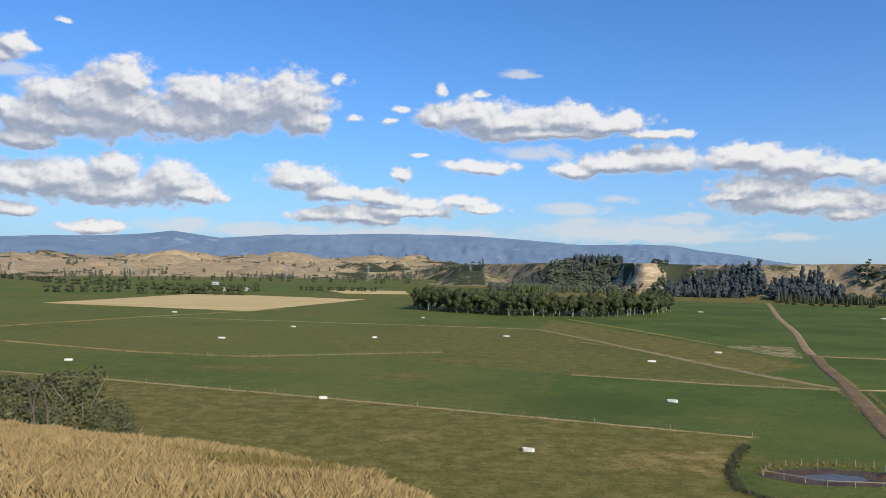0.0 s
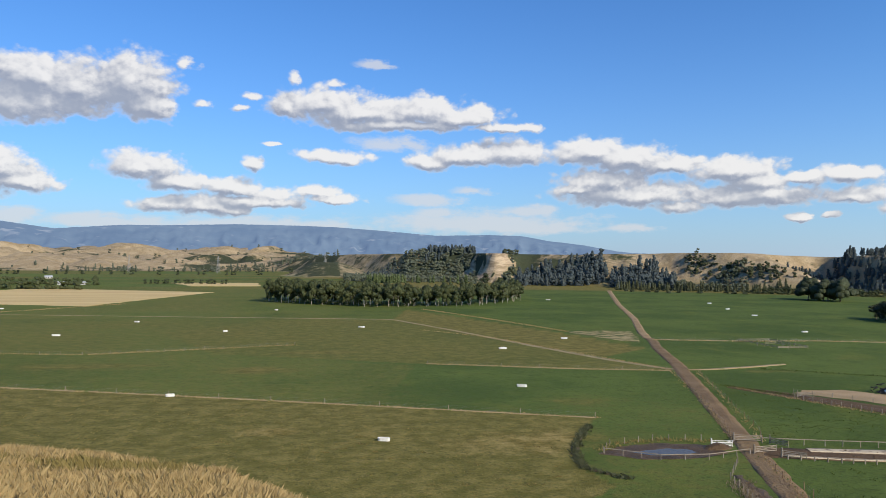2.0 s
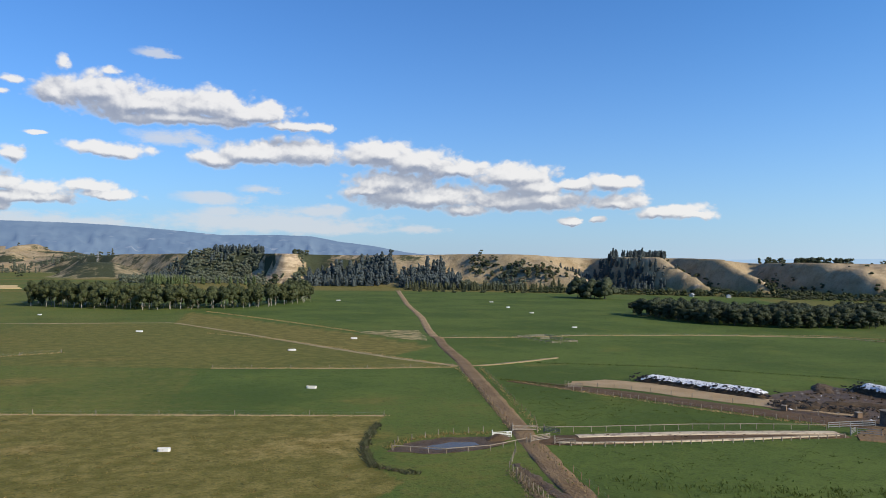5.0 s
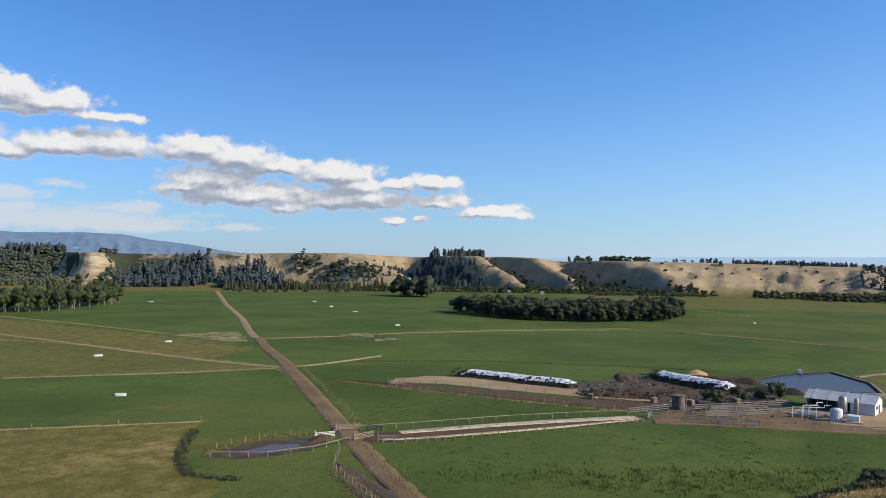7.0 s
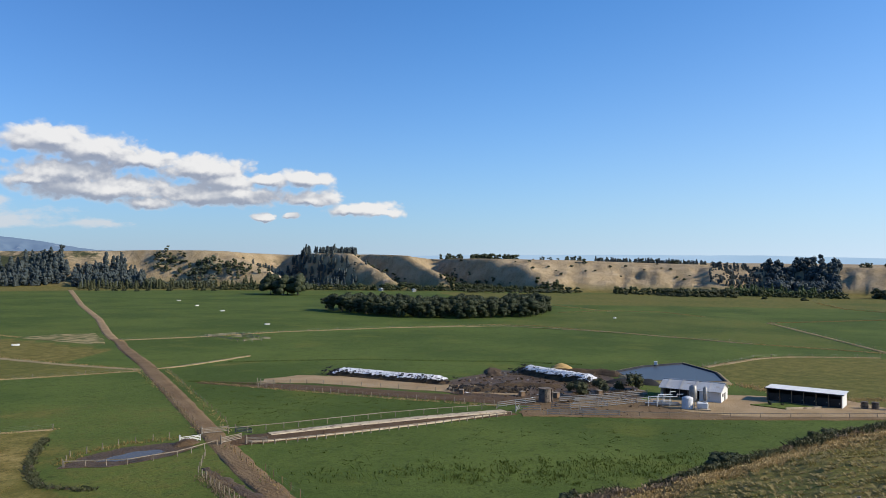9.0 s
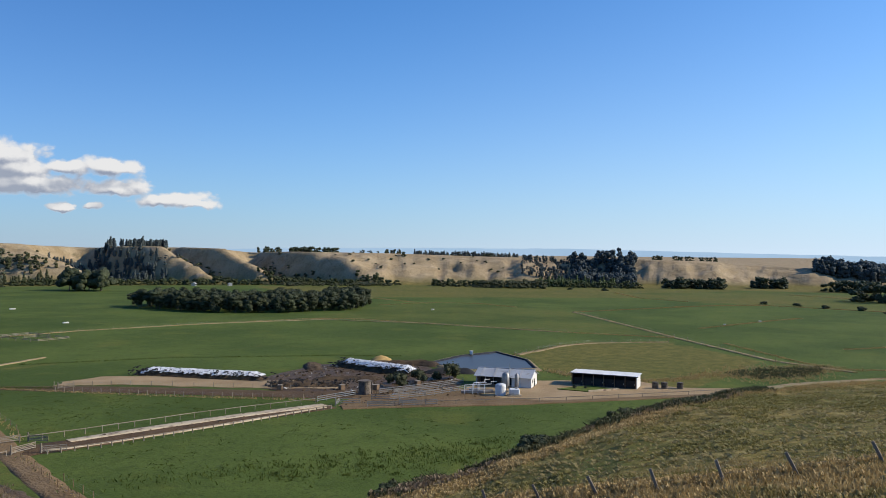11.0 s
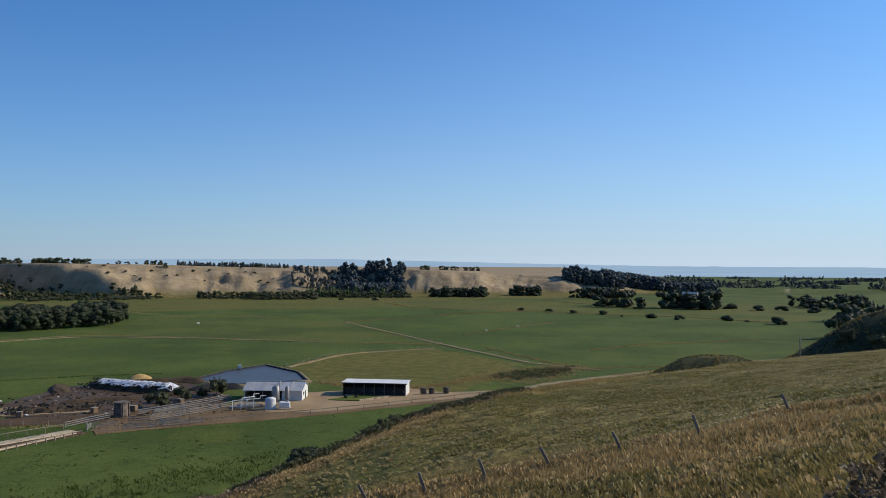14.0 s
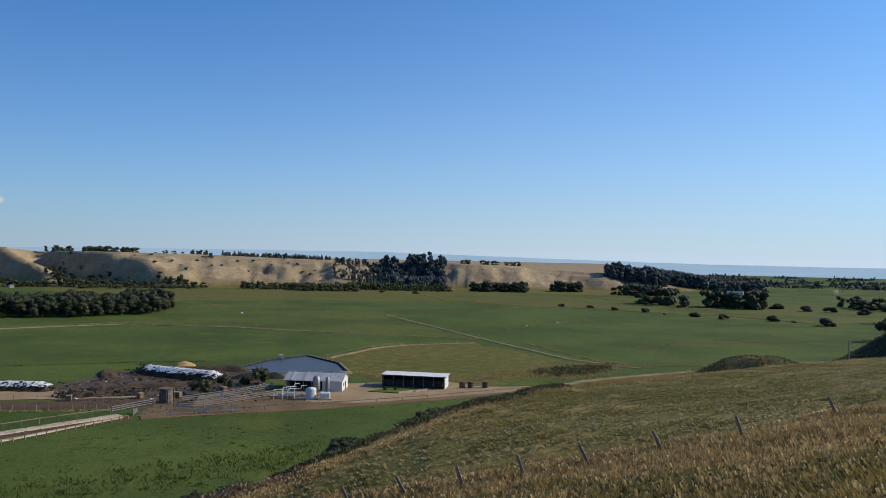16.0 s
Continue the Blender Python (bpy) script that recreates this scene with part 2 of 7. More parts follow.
M = {
    "dirt_road": material("dirt_road", (0.118, 0.073, 0.032), (0.20, 0.132, 0.066), 0.95, 0.12, 0.4, fine=14),
    "tan_road": material("tan_road", (0.20, 0.132, 0.064), (0.315, 0.218, 0.115), 0.95, 0.12, 0.4, fine=14),
    "silage_cover": material("silage_cover", (0.60, 0.61, 0.62), (0.84, 0.84, 0.84), 0.5, 0.8, 0.9, stain=(0.05, 0.05, 0.05), stain_amount=0.32, fine=4),
    "pale_track": material("pale_track", (0.21, 0.155, 0.080), (0.33, 0.25, 0.14), 0.95, 0.15, 0.4, fine=12, stain=(0.12, 0.14, 0.04), stain_amount=0.3),
    "dry_corner": material("dry_corner", (0.23, 0.175, 0.075), (0.37, 0.29, 0.14), 0.95, 0.10, 0.5, fine=14, stain=(0.085, 0.095, 0.020), stain_amount=0.75),
    "gravel": material("gravel", (0.255, 0.175, 0.088), (0.385, 0.275, 0.155), 0.95, 0.12, 0.4, fine=20),
    "concrete": material("concrete", (0.36, 0.285, 0.19), (0.52, 0.43, 0.30), 0.85, 0.3, 0.25, stain=(0.2, 0.15, 0.11), stain_amount=0.3),
    "mud": material("mud", (0.046, 0.027, 0.011), (0.12, 0.074, 0.031), 0.6, 0.25, 0.6),
    "dark_track": material("dark_track", (0.060, 0.034, 0.014), (0.115, 0.068, 0.030), 0.9, 0.2, 0.5),
    "black_steel": material("black_steel", (0.012, 0.012, 0.013), (0.03, 0.03, 0.032), 0.55, 0.4, 0.1),
    "white_steel": material("white_steel", (0.595, 0.595, 0.578), (0.697, 0.697, 0.68), 0.5, 0.4, 0.05, stain=(0.5, 0.48, 0.42), stain_amount=0.1),
    "grey_roof": material("grey_roof", (0.33, 0.34, 0.35), (0.44, 0.45, 0.46), 0.5, 0.3, 0.05, metal=0.15, stain=(0.3, 0.28, 0.25), stain_amount=0.2),
    "white_plastic": material("white_plastic", (0.527, 0.5355, 0.544), (0.697, 0.697, 0.7055), 0.45, 0.5, 0.5),
    "old_concrete": material("old_concrete", (0.085, 0.070, 0.056), (0.19, 0.16, 0.13), 0.9, 0.8, 0.4, stain=(0.05, 0.04, 0.035), stain_amount=0.3),
    "rubber": material("rubber", (0.012, 0.012, 0.013), (0.03, 0.029, 0.028), 0.8, 2.0, 0.3, per_piece=0.4),
    "silage_soil": material("silage_soil", (0.032, 0.022, 0.013), (0.115, 0.076, 0.042), 0.95, 0.4, 0.8),
    "timber": material("timber", (0.17, 0.14, 0.105), (0.30, 0.255, 0.20), 0.85, 2.0, 0.4, per_piece=0.5, stretch=(1, 1, 0.2)),
    "dark_timber": material("dark_timber", (0.135, 0.085, 0.05), (0.26, 0.175, 0.11), 0.85, 3.0, 0.5, per_piece=0.4, stretch=(1, 1, 0.2)),
    "pen_steel": material("pen_steel", (0.21, 0.21, 0.21), (0.322, 0.315, 0.301), 0.5, 1.5, 0.15, metal=0.5),
    "trough": material("trough", (0.527, 0.5185, 0.4845), (0.68, 0.6715, 0.6375), 0.7, 1.0, 0.15, stain=(0.35, 0.33, 0.27), stain_amount=0.2),
    "bark": material("bark", (0.06, 0.048, 0.038), (0.16, 0.13, 0.105), 0.9, 1.5, 0.6, stretch=(1, 1, 0.25)),
    "pale_bark": material("pale_bark", (0.26, 0.23, 0.19), (0.44, 0.40, 0.34), 0.9, 1.2, 0.5, stretch=(1, 1, 0.2)),
    "bush_leaf": foliage("bush_leaf", (0.030, 0.040, 0.015), (0.088, 0.100, 0.040)),
    "dark_leaf": foliage("dark_leaf", (0.022, 0.029, 0.015), (0.064, 0.076, 0.036), 0.15),
    "manuka_leaf": foliage("manuka_leaf", (0.050, 0.056, 0.022), (0.165, 0.165, 0.075), 0.3),
    "willow_leaf": foliage("willow_leaf", (0.045, 0.064, 0.024), (0.11, 0.14, 0.055)),
    "scrub_leaf": foliage("scrub_leaf", (0.035, 0.042, 0.020), (0.090, 0.096, 0.046)),
    "dry_grass": foliage("dry_grass", (0.25, 0.172, 0.068), (0.47, 0.35, 0.165), 0.3),
    "scrub_grass": foliage("scrub_grass", (0.135, 0.110, 0.034), (0.31, 0.24, 0.088), 0.35),
    "tuft_grass": foliage("tuft_grass", (0.050, 0.075, 0.014), (0.108, 0.140, 0.030), 0.3),
    # far trees: distance haze is put into these paler, greyer base colours
    "hazy_pine": foliage("hazy_pine", (0.036, 0.048, 0.050), (0.066, 0.082, 0.080), 0.1),
    "hazy_leaf": foliage("hazy_leaf", (0.055, 0.064, 0.044), (0.13, 0.145, 0.095), 0.2),
    "green_grass": foliage("green_grass", (0.095, 0.086, 0.020), (0.24, 0.20, 0.064), 0.35),
    "spur_grass": foliage("spur_grass", (0.120, 0.112, 0.030), (0.235, 0.205, 0.068), 0.35),
    "spur_straw": foliage("spur_straw", (0.185, 0.150, 0.056), (0.31, 0.25, 0.105), 0.35),
    "thistle": foliage("thistle", (0.105, 0.074, 0.046), (0.26, 0.20, 0.135), 0.25),
    "pale_wall": material("pale_wall", (0.34, 0.33, 0.31), (0.47, 0.45, 0.42), 0.7, 0.4, 0.05),
    "straw": material("straw", (0.40, 0.25, 0.085), (0.58, 0.40, 0.17), 0.95, 0.6, 0.8),
    "liner": material("liner", (0.016, 0.018, 0.022), (0.040, 0.043, 0.050), 0.8, 0.3, 0.2, spec=0.1),
    "stubble": material("stubble", (0.40, 0.285, 0.11), (0.56, 0.42, 0.20), 0.95, 0.02, 0.2, fine=6, stretch=(0.35, 3.0, 1)),
    "glass": material("glass", (0.02, 0.025, 0.03), (0.05, 0.055, 0.06), 0.1, 1.0, 0.0, spec=0.6),
    "steel_pipe": material("steel_pipe", (0.55, 0.56, 0.57), (0.70, 0.71, 0.72), 0.35, 1.0, 0.05, metal=0.8),
}


def water_material(name, tint, rough=0.04, shine=0.5):
    m = bpy.data.materials.new(name)
    m.use_nodes = True
    t = m.node_tree
    b = t.nodes["Principled BSDF"]
    b.inputs["Base Color"].default_value = (*tint, 1)
    b.inputs["Roughness"].default_value = rough
    b.inputs["IOR"].default_value = 1.33
    b.inputs["Specular IOR Level"].default_value = shine
    waves, relief = t.nodes.new("ShaderNodeTexNoise"), t.nodes.new("ShaderNodeBump")
    waves.inputs["Scale"].default_value, waves.inputs["Detail"].default_value = 1.4, 3.0
    relief.inputs["Strength"].default_value, relief.inputs["Distance"].default_value = 0.12, 0.05
    t.links.new(t.nodes.new("ShaderNodeTexCoord").outputs["Object"], waves.inputs["Vector"])
    t.links.new(waves.outputs["Fac"], relief.inputs["Height"])
    t.links.new(relief.outputs[0], b.inputs["Normal"])
    return m


M["pond_water"] = water_material("pond_water", (0.060, 0.064, 0.070), 0.35, 0.20)
M["muddy_water"] = water_material("muddy_water", (0.075, 0.062, 0.045), 0.25, 0.3)


def ground_material():
    """Pasture that dries out, and bare clay, by the cover painted on the land: red is dryness, green is bare earth,
    blue is scrub with some painted shade, alpha is grass paled for light scattered back opposite the sun.
    """
    m = bpy.data.materials.new("ground_cover")
    m.use_nodes = True
    t = m.node_tree
    b = t.nodes["Principled BSDF"]
    where = t.nodes.new("ShaderNodeTexCoord").outputs["Object"]

    def noise_at(scale, detail=5.0, stretch=(1, 1, 1), rough=0.55):
        n = t.nodes.new("ShaderNodeTexNoise")
        n.inputs["Scale"].default_value, n.inputs["Detail"].default_value, n.inputs["Roughness"].default_value = scale, detail, rough
        t.links.new(vec_node(t, "MULTIPLY", where, stretch), n.inputs["Vector"])
        return n.outputs["Fac"]

    tags = t.nodes.new("ShaderNodeAttribute")
    tags.attribute_name = "cover"
    parts = t.nodes.new("ShaderNodeSeparateColor")
    t.links.new(tags.outputs["Color"], parts.inputs[0])
    dry, bare, scrub = parts.outputs
    broad, tuft, fine = noise_at(0.018, 6), noise_at(0.22, 6, rough=0.65), noise_at(2.2, 4)
    green = mix_node(t, ramp_node(t, broad, 0.35, 0.65), (0.058, 0.089, 0.018), (0.092, 0.126, 0.027))
    green = mix_node(t, math_node(t, "MULTIPLY", ramp_node(t, tuft, 0.50, 0.68), 0.45), green, (0.040, 0.062, 0.011))
    green = mix_node(t, math_node(t, "MULTIPLY", tags.outputs["Alpha"], 0.85), green, (0.118, 0.148, 0.032))
    graze = noise_at(0.055, 6, (1.0, 0.7, 1.0), 0.62)
    green = mix_node(t, math_node(t, "MULTIPLY", ramp_node(t, graze, 0.52, 0.72), 0.55), green, (0.130, 0.142, 0.028))
    green = mix_node(t, math_node(t, "MULTIPLY", ramp_node(t, graze, 0.46, 0.30), 0.45), green, (0.046, 0.078, 0.014))
    straw = mix_node(t, ramp_node(t, tuft, 0.35, 0.65), (0.165, 0.122, 0.030), (0.305, 0.232, 0.084))
    amount = math_node(t, "ADD", dry, math_node(t, "MULTIPLY", math_node(t, "SUBTRACT", math_node(t, "ADD", math_node(t, "MULTIPLY", tuft, 0.6), math_node(t, "MULTIPLY", broad, 0.5)), 0.55), 0.7))
    tussock = noise_at(0.95, 5, rough=0.75)
    amount = math_node(t, "MULTIPLY_ADD", math_node(t, "SUBTRACT", tussock, 0.5), math_node(t, "MULTIPLY_ADD", dry, 1.5, 0.25), amount)
    olive = mix_node(t, ramp_node(t, tuft, 0.35, 0.65), (0.112, 0.100, 0.023), (0.170, 0.145, 0.040))
    colour = mix_node(t, ramp_node(t, amount, 0.05, 0.48), green, olive)
    colour = mix_node(t, ramp_node(t, amount, 0.42, 0.95), colour, straw)
    earth = mix_node(t, ramp_node(t, noise_at(0.05, 6), 0.3, 0.7), (0.31, 0.228, 0.148), (0.47, 0.365, 0.25))
    strata = mix_node(t, ramp_node(t, noise_at(0.06, 6, (0.5, 0.5, 5.0), 0.65), 0.4, 0.6), (0.27, 0.20, 0.125), (0.48, 0.375, 0.25))
    earth = mix_node(t, ramp_node(t, bare, 0.7, 0.95), earth, strata)
    colour = mix_node(t, bare, colour, earth)
    colour = mix_node(t, ramp_node(t, math_node(t, "ADD", scrub, math_node(t, "MULTIPLY", math_node(t, "SUBTRACT", noise_at(0.03, 7, rough=0.7), 0.5), 1.2)), 0.4, 0.62), colour, (0.045, 0.052, 0.028))
    clumps = noise_at(0.75, 5, rough=0.7)
    colour = mix_node(t, math_node(t, "MULTIPLY", ramp_node(t, clumps, 0.52, 0.66), 0.5), colour, (0.024, 0.034, 0.009))
    colour = mix_node(t, math_node(t, "MULTIPLY", ramp_node(t, fine, 0.4, 0.7), 0.3), colour, (0.022, 0.027, 0.010))
    t.links.new(colour, b.inputs["Base Color"])
    b.inputs["Roughness"].default_value = 0.95
    b.inputs["Specular IOR Level"].default_value = 0.1
    relief = t.nodes.new("ShaderNodeBump")
    relief.inputs["Strength"].default_value, relief.inputs["Distance"].default_value = 0.6, 0.5
    gullies = math_node(t, "MULTIPLY", math_node(t, "MULTIPLY", noise_at(0.05, 7, (1.0, 1.0, 0.3), 0.66), bare), 16.0)
    t.links.new(math_node(t, "ADD", math_node(t, "ADD", math_node(t, "ADD", tuft, gullies), math_node(t, "MULTIPLY", tussock, 0.8)), math_node(t, "MULTIPLY", fine, 0.3)), relief.inputs["Height"])
    t.links.new(relief.outputs[0], b.inputs["Normal"])
    return m


M["ground"] = ground_material()


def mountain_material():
    """Far bush-clad range with open faces; blue emission and bluish base colours stand in for air haze."""
    m = material("hazed_range", (0.035, 0.055, 0.075), (0.085, 0.11, 0.12), 1.0, 0.004, 0.0, fine=6, stain=(0.16, 0.17, 0.17), stain_amount=0.06, spec=0.0)
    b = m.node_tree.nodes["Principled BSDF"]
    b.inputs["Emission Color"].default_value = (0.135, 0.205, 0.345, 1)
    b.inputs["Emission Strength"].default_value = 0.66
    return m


M["range"] = mountain_material()


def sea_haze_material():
    """Low land and sea so far off that bright air nearly hides it; emission stands in for that haze."""
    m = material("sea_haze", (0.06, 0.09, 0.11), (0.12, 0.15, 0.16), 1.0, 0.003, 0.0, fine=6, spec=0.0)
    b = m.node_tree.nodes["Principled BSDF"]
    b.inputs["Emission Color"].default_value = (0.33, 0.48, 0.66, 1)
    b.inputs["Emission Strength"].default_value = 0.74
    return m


M["sea_haze"] = sea_haze_material()
# ---- the land: one sheet in rings round the hilltop, out to the horizon ----
EDGE_AZ = [-180, -130, -109, -100, -94, -88.7, -81, -77.4, -73.5, -69.6, -63, -55, -50, -30, -10, 0.5, 4, 7.3, 15, 20.7, 29, 45, 90, 180]
EDGE_EL = [0, -2, -4.75, -6.1, -7.06, -7.9, -9.1, -10.1, -11.3, -12.7, -15.2, -17.1, -20, -25, -22, -16.4, -15.2, -14.3, -13.05, -11.85, -10.5, -9, -5, 0]
EDGE_R = [260, 260, 240, 220, 190, 165, 130, 115, 105, 95, 85, 75, 50, 8, 12, 26, 28, 30, 34, 38, 45, 50, 80, 260]
FALL_AZ = [-180, -109, -94, -81, -70, -60, -50, -30, -10, 0, 15, 30, 60, 180]
FALL_W = [300, 60, 36, 20, 15, 17, 45, 98, 100, 85, 85, 90, 100, 300]
BOW_AZ = [-180, -109, -100, -90, -80, -60, -45, -20, 180]
BOW = [1, 0.72, 0.69, 0.60, 0.47, 0.45, 0.6, 1, 1]
# the river terrace: top seen from the hill at these elevations
TOP_AZ = [-180, -120, -93, -89, -86, -81, -80, -74, -65, -57, -49, -42, -35, -31, -27, -19, -9, -4, 2, 180]
TOP_EL = [-1.0, -1.0, -1.6, -1.05, -0.66, -0.5, -0.3, -0.18, -0.12, 0.08, 0.16, 0.40, 0.42, 0.5, 0.5, 0.33, 0.35, 0.2, 0.2, 0.2]
# how far the terrace face lies back at each bearing: spurs below nought, gullies above
SPUR_AZ = [-180, -92, -89, -86, -83.5, -81.5, -79.5, -77, -74, -71.5, -69.5, -67.3, -65, -61.5, -58.5, -55, -52, -50, -48.4, -47.2, -45.6, -43.6, -42.4, -41.6, -40.3, -39, -37.6, -36.2, -34.6, -32, -29, -27, -25, -22, 180]
SPUR_BACK = [0, 0, -5, -12, -8, 25, 30, 4, 0, 20, 60, 70, 10, 24, 34, 8, -10, -36, 50, 165, 60, -58, -26, 50, -30, -40, 50, 150, 90, -26, -52, -25, 20, 0, 0]
FOOT_AZ = [-180, -95, -88, -75, -60, -47, -35, -22, -15, -8, -3, 2, 180]
FOOT_R = [1500, 1080, 1040, 970, 920, 910, 960, 985, 1080, 1180, 1500, 1860, 1860]


def lattice(ix, iy, seed):
    h = (ix.astype(np.int64) * 374761393 + iy.astype(np.int64) * 668265263 + seed * 974634777) & 0xFFFFFFFF
    h = ((h ^ (h >> 13)) * 1274126177) & 0xFFFFFFFF
    return ((h ^ (h >> 16)) & 0xFFFF) / 65535.0


def value_noise(x, y, seed=0):
    ix, iy = np.floor(x), np.floor(y)
    fx, fy = x - ix, y - iy
    fx, fy = fx * fx * (3 - 2 * fx), fy * fy * (3 - 2 * fy)
    a, b = lattice(ix, iy, seed), lattice(ix + 1, iy, seed)
    c, d = lattice(ix, iy + 1, seed), lattice(ix + 1, iy + 1, seed)
    return (a + (b - a) * fx) * (1 - fy) + (c + (d - c) * fx) * fy


def fbm(x, y, octaves=4, seed=0):
    total, size, weight = 0, 1.0, 0.0
    for i in range(octaves):
        total = total + size * value_noise(x * 2 ** i + 17.3 * i, y * 2 ** i - 9.1 * i, seed + i)
        weight += size
        size *= 0.5
    return total / weight


def quick_mesh(name, v, f):
    """A mesh from arrays of points and of faces with equally many corners."""
    me = bpy.data.meshes.new(name)
    n, k = f.shape
    me.vertices.add(len(v))
    me.vertices.foreach_set("co", np.ascontiguousarray(v, np.float32).ravel())
    me.loops.add(n * k)
    me.loops.foreach_set("vertex_index", np.ascontiguousarray(f, np.int32).ravel())
    me.polygons.add(n)
    me.polygons.foreach_set("loop_start", np.arange(0, n * k, k, dtype=np.int32))
    me.update(calc_edges=True)
    me.shade_flat()
    return me


def ease(u):
    u = np.clip(u, 0, 1)
    return u * u * (3 - 2 * u)


def hump(az, r, x, y, cx, cy, half_x, half_y, turn, height):
    c, s = math.cos(radians(turn)), math.sin(radians(turn))
    u, v = ((x - cx) * c + (y - cy) * s) / half_x, (-(x - cx) * s + (y - cy) * c) / half_y
    return height * ease(1.25 * (1 - np.sqrt(u * u + v * v)))


def land_parts(az, r):
    """Height of the land, how much of it is our own hill (0 to 1), and how far up the far terrace it lies (0 to 1)."""
    az, r = np.asarray(az, float), np.asarray(r, float)
    x, y = -np.sin(np.radians(az)) * r, np.cos(np.radians(az)) * r
    edge_r = np.interp(az, EDGE_AZ, EDGE_R) * (1 + 0.03 * (fbm(az * 0.35, r * 0 + 3.0, 3, 5) - 0.5))
    edge_z = EYE + edge_r * np.tan(np.radians(np.interp(az, EDGE_AZ, EDGE_EL)))
    bow, width = np.interp(az, BOW_AZ, BOW), np.interp(az, FALL_AZ, FALL_W)
    top = EYE - 1.65
    near = top + (edge_z - top) * np.clip(r / edge_r, 0, 1) ** bow
    beyond = np.clip((r - edge_r) / width, 0, 1)
    hill = np.where(r < edge_r, near, edge_z * (1 - beyond) ** 1.6)
    on_hill = np.where(r < edge_r, 1.0, 1 - beyond)
    lumps = (fbm(x * 0.12, y * 0.12, 4, 11) - 0.5) * 0.9 + (fbm(x * 0.9, y * 0.9, 2, 15) - 0.5) * 0.22
    hill = hill + lumps * on_hill * np.clip((r - 3) / 8, 0, 1)
    # knolls east of the spur
    knoll = hump(az, r, x, y, 262, -28, 30, 16, -62, 8.0) * (1 - on_hill)
    knoll = knoll + hump(az, r, x, y, 318, -108, 62, 36, -72, 21.0)
    # the terrace
    foot = np.interp(az, FOOT_AZ, FOOT_R)
    west = ease((az + 4) / 7)                                   # 1: open hill country instead of the terrace
    ribs = np.abs(fbm(x * 0.026, y * 0.026, 4, 31) - 0.5) * 2
    cliff = np.exp(-((az + 14.2) / 1.5) ** 2)
    # spurs stand forward and gullies lie back, both running down to the right
    slant = az + 6.0 * np.clip(1 - (r - foot) / 170, 0, 1)
    back = np.interp(slant, SPUR_AZ, SPUR_BACK)
    back = (back + np.interp(slant - 0.5, SPUR_AZ, SPUR_BACK) + np.interp(slant + 0.5, SPUR_AZ, SPUR_BACK)) / 3
    gully = np.clip(back / 90, 0, 1) * (1 - cliff)
    wander = fbm(x * 0.012, y * 0.012, 3, 29) - 0.5
    scarp = np.interp(az, [-92, -88, -70, -66, -54, -50], [0.6, 1, 1, 1, 1, 0])
    flutes = ease((0.22 - np.abs(fbm(az * 1.05, r * 0.006, 2, 35) - 0.5)) / 0.22)
    rise = (r - foot - 25 - back * (1 - cliff) - 60 * wander * (1 - cliff)) / (150 - 108 * cliff - 40 * scarp)
    up = np.clip(rise, 0, 1)
    face = up * (1 - up) * 4
    up = np.where(up < 0.25, up * 0.55, 0.1375 + (up - 0.25) * 1.15) * (1 - scarp) + scarp * ease(up) ** 0.85
    up = np.clip(up - (0.16 + 0.12 * scarp) * face * (0.55 - ribs) - (0.05 + 0.05 * scarp) * face * flutes, 0, 1)
    cut = gully * np.clip(1.6 - up, 0, 1)
    lip_r = foot + 150
    lip_z = EYE + lip_r * np.tan(np.radians(np.interp(az, TOP_AZ, TOP_EL)))
    bench = np.maximum(lip_z, 0) * up + (fbm(x * 0.006, y * 0.006, 3, 41) - 0.5) * 7 * up * np.clip((r - lip_r) / 200, 0, 1)
    bench = bench * (1 - 0.30 * np.clip((r - lip_r) / 900, 0, 1))
    # dry hill country: rounded crowns between sharp little valleys
    big, small = np.abs(fbm(x * 0.0032, y * 0.0032, 2, 51) - 0.5) * 2, np.abs(fbm(x * 0.0085, y * 0.0085, 2, 57) - 0.5) * 2
    mass = ease((r - foot) / 900)
    open_hills = ease((r - foot) / 140) * (5 + 32 * mass * (0.8 + 0.2 * fbm(az * 0.2, az * 0, 2, 59)) + 34 * big * (0.3 + 0.7 * mass) + 42 * (small - 0.2) * (0.5 + 0.5 * mass))
    open_hills = np.maximum(open_hills, 0)
    cone = hump(az, r, x, y, *(1500 * np.array([math.sin(radians(2.2)), math.cos(radians(2.2))])), 90, 150, 0, 26)
    open_hills = np.maximum(open_hills, cone)
    cut = np.where((az > -3) & (r > foot), ease((0.17 - np.minimum(small, big * 1.3)) / 0.13), cut)
    far = np.maximum(np.maximum(bench * (1 - west), 0) + open_hills * west, cone)
    # the plain lifts to eye level at the horizon
    plain = (EYE - 1.0) * ease((r - 1500) / 3300) * (1 - west) + 2.0 * (fbm(x * 0.004, y * 0.004, 2, 61) - 0.5) * np.clip((r - 900) / 500, 0, 1)
    z = np.maximum(hill + knoll, np.maximum(far, plain))
    return z, on_hill, np.maximum(np.where(az > -3, ease((r - foot) / 150), up), np.clip(cone / 4, 0, 1)) * (r > 700), ribs, x, y, cut, knoll


def land_z(x, y):
    r, az = math.hypot(x, y), math.degrees(math.atan2(-x, y))
    if 320 < r < 700 and az > -88 or 150 < r <= 320 and -48 < az < 25:
        return 0.0
    return float(land_parts(np.array([az]), np.array([r]))[0][0])


